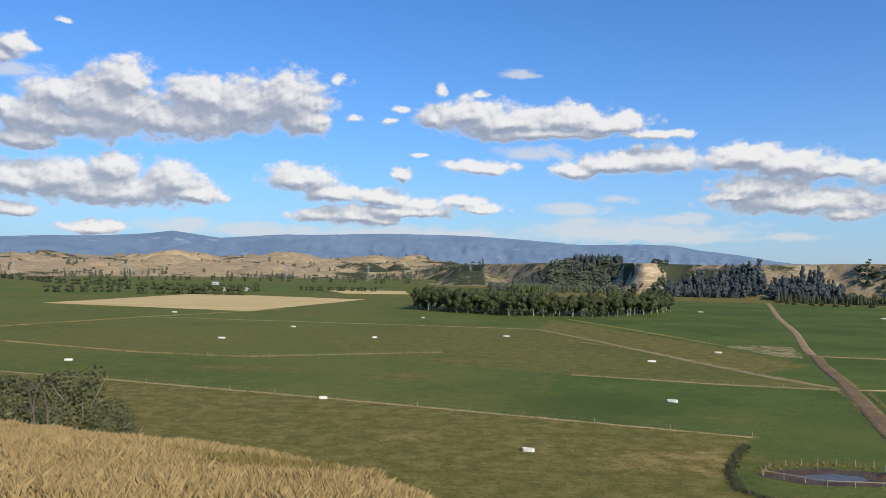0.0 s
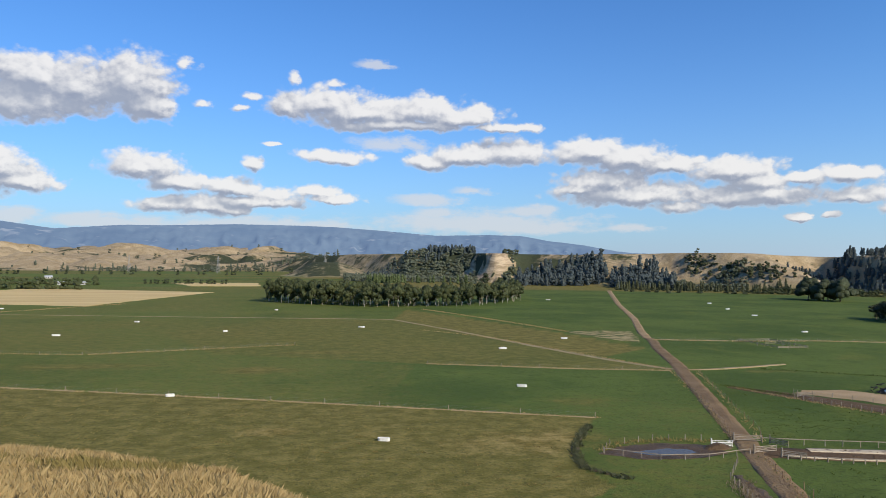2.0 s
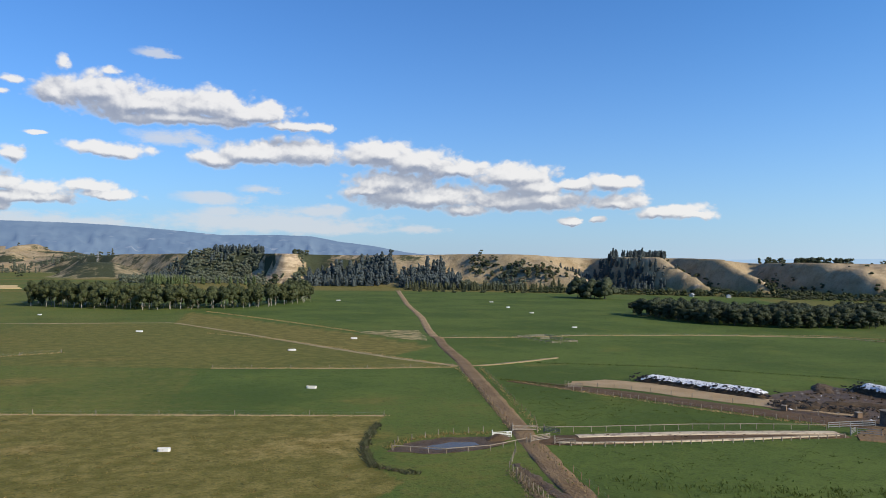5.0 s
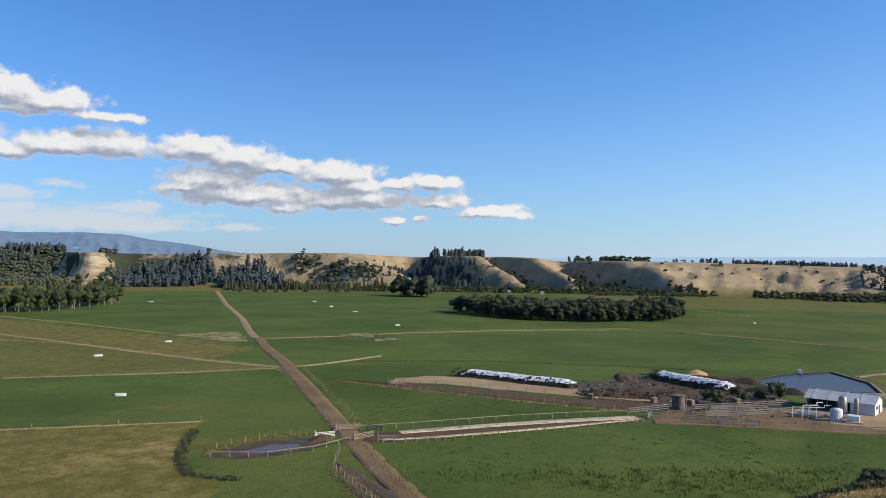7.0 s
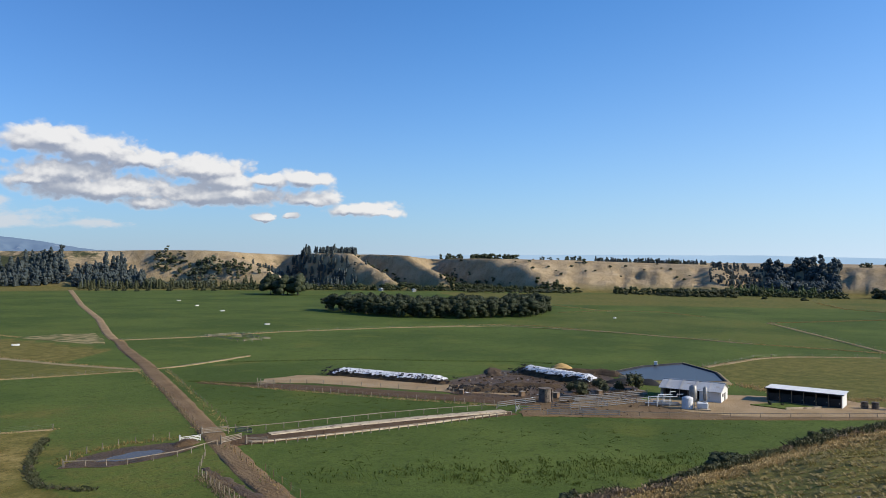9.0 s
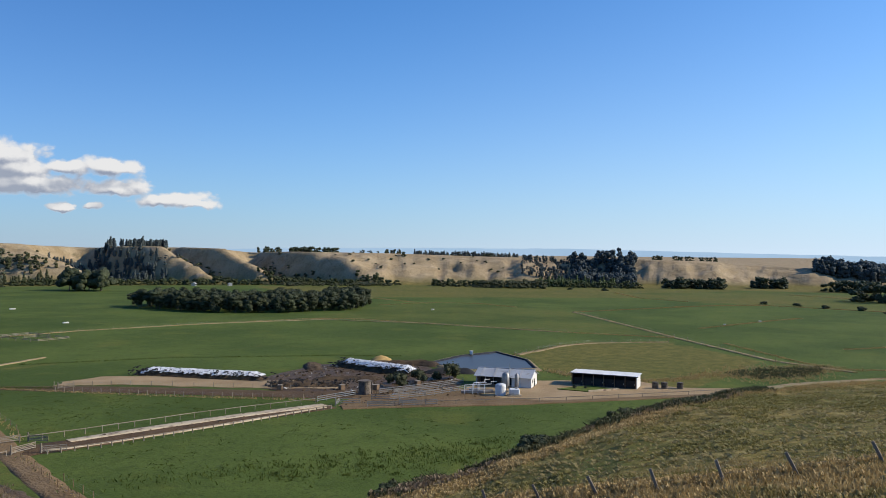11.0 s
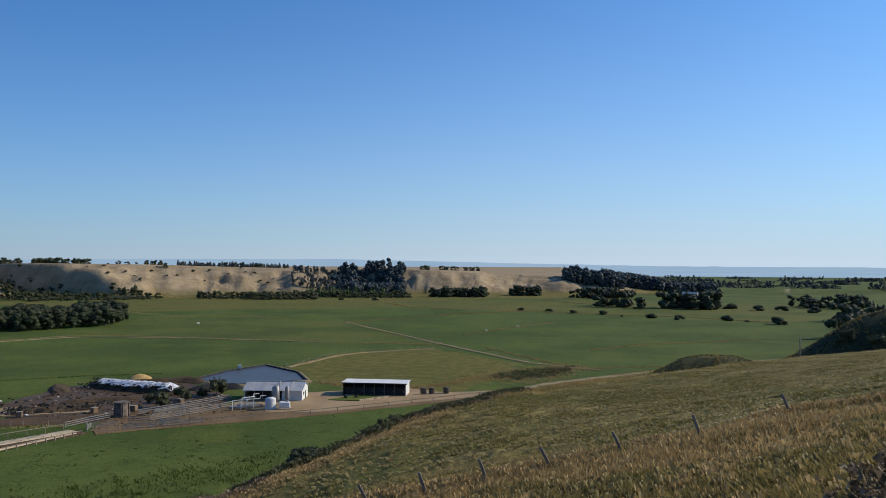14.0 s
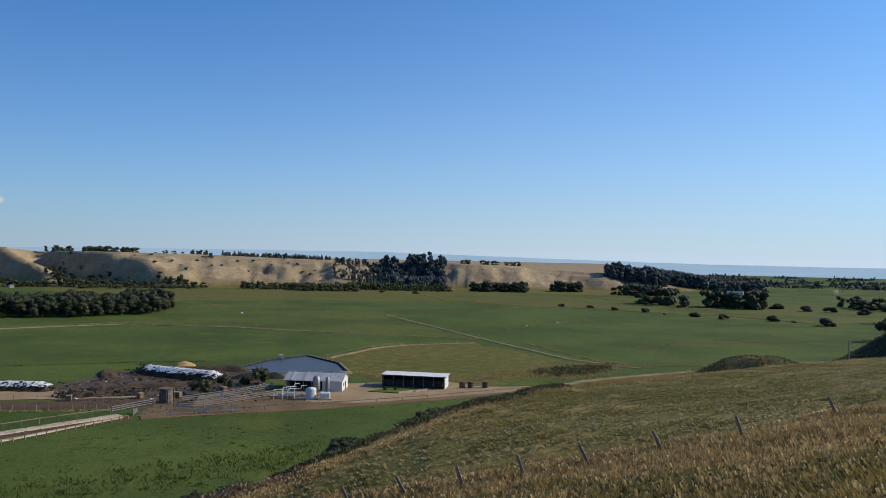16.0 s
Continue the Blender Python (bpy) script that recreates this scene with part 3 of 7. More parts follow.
def inside_polygon(x, y, ring):
    hit = np.zeros(x.shape, bool)
    for (x0, y0), (x1, y1) in zip(ring, ring[1:] + ring[:1]):
        crosses = (y0 > y) != (y1 > y)
        with np.errstate(divide="ignore", invalid="ignore"):
            hit ^= crosses & (x < (x1 - x0) * (y - y0) / (y1 - y0 + 1e-9) + x0)
    return hit


DRY_PADDOCK = [(-160, 262), (-101, 239), (-32, 212), (20, 190), (67, 170), (62, 161.5), (56, 152), (52, 141), (49, 129), (50, 118), (30, 100), (0, 90), (-80, 80), (-200, 150)]
POND_PADDOCK = [(62, 161.5), (88, 144), (76, 112), (64, 90), (40, 100), (50, 118), (49, 129), (52, 141), (56, 152)]
MID_PADDOCK = [(-160, 262), (-101, 239), (-32, 212), (20, 190), (40, 262), (-20, 285), (-80, 303), (-150, 300)]
COW_PADDOCK = [(44, 263), (91, 245), (120, 238), (95, 317), (55, 455), (-10, 470), (-60, 380), (-30, 300)]
BROWN_STRIP = [(55, 455), (95, 317), (112, 275), (140, 300), (128, 360), (110, 430), (75, 540)]
OLIVE_PADDOCK = [(263.9, 115.6), (300, 112), (315, 105), (337, 80), (293, 37), (252, 40), (222, 46), (209, 62), (232, 92)]
FAR_DRY = [(520, 430), (600, 300), (760, 80), (900, 150), (820, 420), (650, 600)]
BRIGHT_FAR = [(482, 174), (345, 58), (286, 11), (349, 13), (420, -67), (548, -101), (617, 24), (638, 84), (609, 112)]
OLIVE_FAR = [(346, 278), (356, 193), (352, 134), (356, 81), (482, 174), (525, 264), (465, 312)]
PALE_FAR = [(548, -101), (617, 24), (638, 84), (650, 139), (762, 232), (880, 120), (850, -200), (700, -240)]

rings = np.concatenate([np.arange(0.6, 12, 0.6), np.arange(12, 60, 0.8), np.arange(60, 330, 2.2), np.arange(330, 880, 11), np.arange(880, 1290, 5), np.arange(1290, 1900, 30), np.arange(1900, 2900, 13), np.arange(2900, 4960, 90)])
spokes = np.concatenate([np.arange(-180, -118, 2.0), np.arange(-118, -92, 0.3), np.arange(-92, -24, 0.25), np.arange(-24, 34, 0.29), np.arange(34, 180, 2.0)])
AZ, RR = np.meshgrid(spokes, rings)
ZZ, HILL, UP, RIBS, XX, YY, CUT, KNOLL = land_parts(AZ, RR)
n_r, n_a = AZ.shape
verts = np.empty((n_r * n_a + 1, 3))
verts[:-1, 0], verts[:-1, 1], verts[:-1, 2] = XX.ravel(), YY.ravel(), ZZ.ravel()
verts[-1] = (0, 0, EYE - 1.65)
grid = np.arange(n_r * n_a).reshape(n_r, n_a)
nxt = np.roll(grid, -1, axis=1)
quads = np.stack([grid[:-1], grid[1:], nxt[1:], nxt[:-1]], -1).reshape(-1, 4)
quads = quads[:, ::-1]
faces = quads.tolist() + [(n_r * n_a, int(grid[0, (i + 1) % n_a]), int(grid[0, i])) for i in range(n_a)]
land_mesh = bpy.data.meshes.new("ground")
land_mesh.from_pydata(verts.tolist(), [], faces)
land_mesh.shade_smooth()

# ground cover
slope_az = ease((-48 - AZ) / 8)
# raised in the west: drier grass, plus brightness opposite the sun painted in
dry = 0.03 + 0.24 * (fbm(XX * 0.012, YY * 0.012, 3, 71) - 0.5) + 0.22 * ease((14 + AZ) / 16)
dry = np.where(inside_polygon(XX, YY, DRY_PADDOCK), 0.50, dry)
dry = np.where(inside_polygon(XX, YY, POND_PADDOCK), 0.16, dry)
dry = np.where(inside_polygon(XX, YY, MID_PADDOCK), 0.22, dry)
dry = np.where(inside_polygon(XX, YY, COW_PADDOCK), 0.34, dry)
dry = np.where(inside_polygon(XX, YY, BROWN_STRIP), 0.50, dry)
dry = np.where(inside_polygon(XX, YY, OLIVE_PADDOCK), 0.37, dry)
dry = np.where(inside_polygon(XX, YY, FAR_DRY), 0.34, dry)
dry = np.where(inside_polygon(XX, YY, BRIGHT_FAR), dry - 0.14, dry)
dry = np.where(inside_polygon(XX, YY, OLIVE_FAR), 0.17, dry)
dry = np.where(inside_polygon(XX, YY, PALE_FAR), 0.24 + 0.3 * (fbm(XX * 0.01, YY * 0.01, 3, 75) - 0.5), dry)
for px, py, rx, ry, amount in ((-12, 255, 16, 10, 0.3), (45, 150, 20, 13, 0.32), (-6, 166, 10, 5, 0.3), (150, 233, 16, 6, 0.3), (10, 300, 20, 8, 0.2), (-70, 270, 30, 10, 0.22), (70, 190, 14, 8, 0.2), (205, 260, 14, 6, 0.25), (230, 210, 20, 8, 0.12)):
    dry = dry + amount * ease(1.3 * (1 - np.sqrt(((XX - px) / rx) ** 2 + ((YY - py) / ry) ** 2)) + 0.9 * (fbm(XX * 0.15, YY * 0.15, 3, 73) - 0.5))
# darker, greener grass between the farm road and our hill
dry = np.where(inside_polygon(XX, YY, [(66, 84), (79, 112), (92, 142), (128, 228), (236, 150), (222, 132), (190, 62), (205, 46), (150, 30), (110, 50)]), dry - 0.30, dry)
edge_frac = RR / np.interp(AZ, EDGE_AZ, EDGE_R)
left_hill = 0.80 + 0.5 * (fbm(XX * 0.09, YY * 0.09, 3, 81) - 0.5)
right_hill = np.where(RR < 40, 0.84, np.where(RR < 54, 0.95, 0.58)) + 0.85 * (fbm(XX * 0.09, YY * 0.09, 4, 83) - 0.5) + 0.6 * ease((edge_frac - 0.90) / 0.07)
dry = np.where(HILL > 0.02, left_hill * (1 - slope_az) + right_hill * slope_az, dry)
dry = np.where(KNOLL > 0.4, 0.7, dry)
terrace = np.clip(UP * 3, 0, 1) * ease((AZ + 94) / 3)
dry = dry * (1 - terrace) + terrace * (0.86 + 0.2 * (fbm(XX * 0.01, YY * 0.01, 3, 91) - 0.5))
dry = np.maximum(dry, 0.55 * ease((RR - 885) / 60) * (AZ > -90) * (AZ < -2))
dry = np.where((AZ > -6) & (RR > 880) & (RR < 1860), 0.16 + 0.9 * (fbm(XX * 0.004 + 3.0, YY * 0.012, 3, 93) - 0.42), dry)
bare = np.clip(UP * 4, 0, 1) * (UP < 0.97) * np.clip(0.05 + 1.1 * (RIBS - 0.30), 0, 0.6) * (AZ > -92) * (AZ < -26)
bare = np.maximum(np.maximum(bare * 0.9, np.where(AZ < -52, 0.76, np.where(AZ < -16, 0.70, np.where(AZ > -7, 0.70, 0.42))) * np.clip(UP * 4, 0, 1) * (AZ < 40) * (AZ > -91)), ease((np.exp(-((AZ + 14.35 - 0.5 * (1 - UP)) / (0.95 + 0.75 * (1 - UP))) ** 2) - 0.42 + 2.0 * (fbm(AZ * 2.2, ZZ * 0.10, 3, 95) - 0.5)) / 0.2) * (UP > 0.04) * (RR < 1260))
brink = np.exp(-((edge_frac - 0.985) / 0.018) ** 2) * (AZ < -54) * (AZ > -84) * ease((fbm(XX * 0.2, YY * 0.2, 3, 99) - 0.36) / 0.12)
bare = np.maximum(bare, 0.62 * brink)
scrub_shade = (np.interp(AZ, [-95, -75, -62, -30, -26, -20, -8, -2, 6, 30], [0.05, 0.3, 0.05, 0.08, 0.3, 0.6, 0.75, 0.66, 0.16, 0.12])) * np.clip(UP * 5, 0, 1)
# gullies get scrub; hill folds get scrub and their crease shade painted in
scrub_shade = scrub_shade + 0.34 * CUT * np.clip(UP * 6, 0, 1) * (UP < 0.9) * (RR < 1300) + 0.42 * CUT * (AZ > -3) * (RR > 1500)
# knolls darkened in colour: scrub together with the shade on their faces
scrub_shade = np.where(KNOLL > 0.8, 0.66, scrub_shade)
scrub_shade = np.where((RR > 1300) & (AZ < -3), scrub_shade * 0.6 + 0.06, scrub_shade)
scrub_shade = np.where((RR > 1500) & (AZ < -85), 0.34, scrub_shade)
scrub_shade = np.where(bare > 0.7, 0.0, scrub_shade)
# grass paled opposite the sun: backscattered light put into the colour
painted_backscatter = np.clip(ease((AZ + 12) / 22) * (0.55 + 1.1 * (fbm(XX * 0.008, YY * 0.008, 3, 97) - 0.5)) * (RR < 1900), 0, 1)
paint = np.zeros((n_r * n_a + 1, 4), np.float32)
paint[:-1, 0], paint[:-1, 1], paint[:-1, 2], paint[:-1, 3] = dry.ravel(), bare.ravel(), scrub_shade.ravel(), painted_backscatter.ravel()
paint[-1, 0] = 0.8
land_mesh.attributes.new("cover", "FLOAT_COLOR", "POINT").data.foreach_set("color", paint.ravel())
land_mesh.materials.append(M["ground"])
ground = tagged(new("ground", land_mesh), "green and dry river plain with hill and clay terrace", "ground", kind="structure")


# ---- the far range ----
RANGE_AZ = [-30, -24, -22.8, -20.6, -18.1, -16.2, -13.9, -10, -6, -2.7, 0.2, 4.3, 9.2, 11.5, 15.8, 19, 20.6, 24, 26.8, 29.4, 36, 48]
RANGE_EL = [0.3, 0.45, 0.6, 0.99, 1.28, 1.62, 1.68, 1.6, 1.92, 2.13, 2.21, 2.23, 2.05, 2.04, 1.7, 2.12, 1.88, 1.64, 1.59, 1.43, 1.5, 0.4]
cols, rows_up = np.arange(-30, 48, 0.15), np.linspace(0, 1, 26)
RA, RU = np.meshgrid(cols, rows_up)
RD = 3350 + 1500 * RU
crest = EYE + 4850 * np.tan(np.radians(np.interp(RA, RANGE_AZ, RANGE_EL)))
spur = np.abs(fbm(RA * 0.9, RU * 3.0, 4, 101) - 0.5) * 2
RZ = crest * RU ** 1.15 * (1 - np.clip(1.3 * spur, 0, 0.75) * (1 - RU)) + 3.0 * (fbm(RA * 8, RU * 20, 3, 103) - 0.5) * np.clip(RU * 3, 0, 1)
rv = np.stack([-np.sin(np.radians(RA)) * RD, np.cos(np.radians(RA)) * RD, RZ], -1).reshape(-1, 3)
rg = np.arange(RA.size).reshape(RA.shape)
rf = np.stack([rg[:-1, :-1], rg[1:, :-1], rg[1:, 1:], rg[:-1, 1:]], -1).reshape(-1, 4)[:, ::-1]
range_mesh = bpy.data.meshes.new("mountain_range")
range_mesh.from_pydata(rv.tolist(), [], rf.tolist())
range_mesh.shade_smooth()
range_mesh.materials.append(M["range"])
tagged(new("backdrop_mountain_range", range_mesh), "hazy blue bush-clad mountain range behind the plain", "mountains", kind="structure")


# low blue hills beyond the terrace to the east, their sea haze painted as emission
LOW_AZ = [-125, -110, -100, -93, -85, -78, -70, -60, -52, -46, -40, -30]
LOW_EL = [0.02, 0.04, 0.06, 0.08, 0.22, 0.36, 0.52, 0.48, 0.42, 0.3, 0.24, 0.2]
cols = np.arange(-125, -28, 0.3)
low_top = EYE + 4900 * np.tan(np.radians(np.interp(cols, LOW_AZ, LOW_EL))) + 5 * (fbm(cols * 0.8, cols * 0 + 2.0, 3, 111) - 0.5)
lv = []
for dist, share in ((4700, 0.0), (4900, 1.0), (4990, 0.4)):
    lv += [(-math.sin(radians(a)) * dist, math.cos(radians(a)) * dist, z * share) for a, z in zip(cols, low_top)]
k = len(cols)
lf = [(j * k + i + 1, j * k + i, (j + 1) * k + i, (j + 1) * k + i + 1)[::-1] for j in range(2) for i in range(k - 1)]
low_mesh = bpy.data.meshes.new("low_hills")
low_mesh.from_pydata(lv, [], lf)
low_mesh.shade_smooth()
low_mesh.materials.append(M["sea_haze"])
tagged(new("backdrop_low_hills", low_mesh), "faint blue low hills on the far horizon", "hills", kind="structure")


# the misty plain far to the east: an added sheet whose glow stands for mist
cols, dists = np.arange(-128, -86, 0.5), np.linspace(2500, 4850, 14)
FA, FD = np.meshgrid(cols, dists)
FZ = land_parts(FA, FD)[0] + 1.2
fv = np.stack([-np.sin(np.radians(FA)) * FD, np.cos(np.radians(FA)) * FD, FZ], -1).reshape(-1, 3)
fg = np.arange(FA.size).reshape(FA.shape)
ff = np.stack([fg[:-1, :-1], fg[1:, :-1], fg[1:, 1:], fg[:-1, 1:]], -1).reshape(-1, 4)[:, ::-1]
far_mesh = bpy.data.meshes.new("far_plain")
far_mesh.from_pydata(fv.tolist(), [], ff.tolist())
far_mesh.shade_smooth()
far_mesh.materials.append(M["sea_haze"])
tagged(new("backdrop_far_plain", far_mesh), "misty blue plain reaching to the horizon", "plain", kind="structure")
# ---- building blocks ----
def part(name, bm, mat, parent=None, label="", smooth=False):
    """Links a bmesh as one mesh object, under a thing or a part."""
    me = bpy.data.meshes.new(name)
    bm.to_mesh(me)
    bm.free()
    if smooth:
        me.shade_smooth()
    me.materials.append(M[mat] if isinstance(mat, str) else mat)
    ob = new(name, me)
    if parent:
        ob.parent = parent
    if label:
        ob["label"] = label
    return ob


def share(name, mesh, m, parent=None):
    """Another object on the same mesh, at the pose m."""
    ob = new(name, mesh)
    ob.parent = parent
    ob.matrix_basis = m
    return ob


def thing(name, m, label, category, group="", kind=""):
    ob = new(name)
    ob.empty_display_size = 0.3
    ob.matrix_basis = m
    return tagged(ob, label, category, group, kind)


def box(bm, size, m=None, bevel=0.0):
    made = bmesh.ops.create_cube(bm, size=1.0, matrix=(m or Matrix()) @ Matrix.Diagonal((*size, 1)))
    if bevel:
        edges = list({e for v in made["verts"] for e in v.link_edges})
        bmesh.ops.bevel(bm, geom=edges, offset=bevel, segments=1, affect="EDGES", profile=0.5)
    return bm


def tube(bm, a, b, r0, r1=None, sides=8):
    a, b = Vector(a), Vector(b)
    d = b - a
    m = Matrix.Translation((a + b) / 2) @ d.to_track_quat("Z", "Y").to_matrix().to_4x4()
    bmesh.ops.create_cone(bm, cap_ends=True, segments=sides, radius1=r0, radius2=r0 if r1 is None else r1, depth=d.length, matrix=m)
    return bm


def resample(line, step):
    pts, out = [Vector((*p, 0)) for p in line], []
    for a, b in zip(pts, pts[1:]):
        n = max(1, int((b - a).length / step))
        out += [a.lerp(b, i / n) for i in range(n)]
    return out + [pts[-1]]


def strip(name, line, widths, mat, label, category, lift=0.05, ragged=0.25, step=3.0, kind="structure", seed=0, flat=False):
    """A band of ground along a line: a track, a lane or a worn strip, with ragged edges and real thickness."""
    rng = random.Random(seed)
    pts = resample(line, step)
    for _ in range(3):
        pts = [pts[0]] + [(a + 2 * b + c) / 4 for a, b, c in zip(pts, pts[1:], pts[2:])] + [pts[-1]]
    bm, last = bmesh.new(), None
    for i, p in enumerate(pts):
        d = (pts[min(i + 1, len(pts) - 1)] - pts[max(i - 1, 0)]).normalized()
        side = Vector((-d.y, d.x, 0))
        u = i / (len(pts) - 1)
        w = np.interp(u, np.linspace(0, 1, len(widths)), widths) / 2
        row = []
        for s, drop in ((-1.08, -0.25), (-1, 0), (-0.45, 0.03), (0, 0.0), (0.45, 0.03), (1, 0), (1.08, -0.25)):
            q = p + side * (s * w + rng.uniform(-ragged, ragged) * (abs(s) > 0.9))
            z = 0.0 if flat else land_z(q.x, q.y)
            row.append(bm.verts.new((q.x, q.y, z + lift + drop)))
        if last:
            for a, b, c, d2 in zip(last, last[1:], row[1:], row):
                bm.faces.new((a, b, c, d2))
        last = row
    bmesh.ops.recalc_face_normals(bm, faces=bm.faces[:])
    return tagged(part(name, bm, mat, smooth=True), label, category, kind=kind)


def patch(name, ring, mat, label, category, lift=0.06, ragged=0.4, kind="structure", seed=1, step=2.5):
    """A flat irregular patch of ground cover inside a ring of corners."""
    rng = random.Random(seed)
    pts = resample(ring + ring[:1], step)[:-1]
    bm = bmesh.new()
    outer = [bm.verts.new((p.x + rng.uniform(-ragged, ragged), p.y + rng.uniform(-ragged, ragged), lift)) for p in pts]
    face = bm.faces.new(outer)
    if face.normal.z < 0:
        face.normal_flip()
    low = bmesh.ops.extrude_edge_only(bm, edges=bm.edges[:])
    for v in low["geom"]:
        if isinstance(v, bmesh.types.BMVert):
            v.co.z = -0.2
    bmesh.ops.triangulate(bm, faces=[face])
    return tagged(part(name, bm, mat), label, category, kind=kind)


def fence(name, line, gap, label, post_r=0.09, height=1.25, mat="timber", rails=0, lean=0.0, wires=True, seed=0, group="paddock fences", square=False, tilt=None):
    """Posts along a line, with wires or rails between them."""
    rng = random.Random(seed)
    pts = resample(line, gap)
    f = thing(name, pose(pts[0].x, pts[0].y, land_z(pts[0].x, pts[0].y)), label, "fence", group)
    inv = f.matrix_basis.inverted()
    bm = bmesh.new()
    if square:
        box(bm, (post_r * 2, post_r * 2, height), pose(0, 0, height / 2 - 0.1), 0.012)
    else:
        tube(bm, (0, 0, -0.3), (0, 0, height), post_r, post_r * 0.9, 7)
    first, tops = None, []
    for p in pts:
        z = land_z(p.x, p.y)
        m = inv @ pose(p.x, p.y, z, rng.uniform(-3, 3) + (tilt[0] if tilt else 0), rng.uniform(-3, 3) + (tilt[1] if tilt else 0), rng.uniform(0, 90))
        if first is None:
            first = part("post", bm, mat, f)
            first.matrix_basis = m
        else:
            share("post", first.data, m, f)
        tops.append(m)
    if rails:
        for a, b in zip(tops, tops[1:]):
            for k in range(rails):
                h = height * (0.92 - 0.32 * k)
                rb = bmesh.new()
                pa, pb = a @ Vector((0, 0, h)), b @ Vector((0, 0, h))
                d = pb - pa
                box(rb, (d.length, 0.05, 0.15), Matrix.Translation((pa + pb) / 2) @ d.to_track_quat("X", "Z").to_matrix().to_4x4())
                part("rail", rb, mat, f)
    elif wires:
        for k in range(3):
            wb = bmesh.new()
            for a, b in zip(tops, tops[1:]):
                tube(wb, a @ Vector((0, 0, height * (0.9 - 0.27 * k))), b @ Vector((0, 0, height * (0.9 - 0.27 * k))), 0.006, sides=3)
            part("wire", wb, "pen_steel", f, "thin grey wire")
    return f
# ---- roads, tracks, yards ----
strip("road_far", [(354, 858), (252, 591), (204, 455), (169, 368), (158, 337)], [5, 4.4, 4.0, 4.2], "tan_road", "pale dusty far stretch of the farm road", "road", seed=2)
strip("road_farm", [(159, 338), (156, 328), (146, 303), (129, 252), (107.5, 195), (87, 141), (76, 112), (71, 96), (66, 84)], [4.2, 4.6, 5.0, 5.0, 4.8, 4.6], "dirt_road", "straight brown dirt farm road across the paddocks", "road", seed=3)
strip("track_branch", [(-199, 512), (55, 455), (78, 380), (95, 317), (110, 268), (122, 241)], [1.5, 2.2, 2.6, 3.0], "pale_track", "narrow pale grassy track between paddocks", "track", seed=4)
strip("pavement_race", [(86, 135), (98.6, 131), (118, 126), (132.8, 121), (150, 114.5)], [8, 8.5, 8, 7, 6.5], "dark_track", "brown muddy cattle race beside the concrete strip", "track", lift=0.05, seed=5, flat=True)
strip("pavement_concrete", [(96, 135.0), (114, 130), (126, 126), (137, 121.8), (150, 116.2)], [2.6, 3.2, 3.2, 3.2], "concrete", "pale concrete strip along the cattle race", "pavement", lift=0.16, ragged=0.08, seed=6, flat=True)
strip("track_lane", [(122, 206), (131, 189), (140, 172), (147, 156), (153, 141), (160, 126), (168, 114)], [4, 8, 9, 9, 9, 9, 12], "dark_track", "dark brown fenced cow lane", "track", seed=7, flat=True)
patch("ground_bank", [(139, 197), (150, 197), (158, 188), (163, 172), (167, 156), (173, 148), (180, 134), (170, 127), (160, 146), (152, 162), (145, 178), (134, 194)], "gravel", "pale bare dirt bank beside the cow lane", "bare ground", lift=0.10, ragged=0.8, seed=8)
patch("pavement_stack_yard", [(160, 150), (178, 158), (205, 160), (222, 132), (200, 105), (180, 98), (166, 108), (158, 122)], "mud", "dark muddy ground round the silage stacks", "bare ground", lift=0.05, seed=9)
patch("pavement_yard", [(185, 98), (200, 100), (214, 84), (226, 62), (221, 50), (229, 33), (226, 29), (213, 43), (196, 59), (184, 72), (181, 84)], "gravel", "pale gravel yard round the milking shed", "yard", lift=0.09, seed=10)
patch("pavement_pens", [(151, 113), (166, 118), (188, 107), (188, 98), (182, 84), (185, 72), (181, 71), (168, 86), (158, 98), (150, 108)], "dirt_road", "trampled brown dirt of the cattle pens", "yard", lift=0.075, seed=50)
strip("track_dirt", [(150, 111), (159, 101), (168, 88), (181, 73), (196, 57.5), (210, 43.5), (222, 31)], [5, 4, 4, 3.6, 3.4, 3], "dirt_road", "red-brown dirt strip along the yard fence", "track", lift=0.13, seed=11, flat=True)
strip("track_spur", [(229, 31), (246, 22), (268, 3), (291, -17), (310, -35), (326, -52), (345, -80)], [3.5, 3, 3, 3], "pale_track", "pale dusty track leaving the yard below the spur", "track", seed=12)
patch("ground_stubble", [(-330, 655), (-276, 880), (-200, 860), (-80, 800), (-143, 583)], "stubble", "harvested golden stubble paddock with pale rows", "field", lift=0.15, ragged=1.5, seed=13, step=12)
patch("ground_stubble", [(-159, 1066), (-52, 1070), (-42, 960), (-122, 958)], "stubble", "far strip of pale harvested ground", "field", lift=0.5, ragged=2.0, seed=63, step=12)
strip("pavement_kerb", [(89, 131.5), (98, 127.8), (114, 122.8), (127, 119.2), (148, 114.2)], [1.1, 1.1], "concrete", "pale concrete kerb along the cattle race", "kerb", lift=0.18, ragged=0.1, seed=26, flat=True)
patch("ground_dry_corner", [(130, 372), (150, 377), (164, 370), (154, 338), (147, 322), (141, 330)], "dry_corner", "dry straw-coloured corner beside the road", "field", seed=14)
strip("track_hay", [(126, 239), (131.5, 238.5), (147, 242), (167, 248)], [1.0, 2.2, 1.8, 1.4], "pale_track", "pale strip of dead grass in the paddock", "track", lift=0.25, seed=15)
strip("track_cross", [(158, 332), (193, 322), (231, 319), (290, 300), (345, 268), (356, 210), (352, 134)], [1.5, 1.4, 1.4, 1.6, 2.2, 2.4], "pale_track", "thin strip of dry grass under a fence", "track", lift=0.2, seed=16)
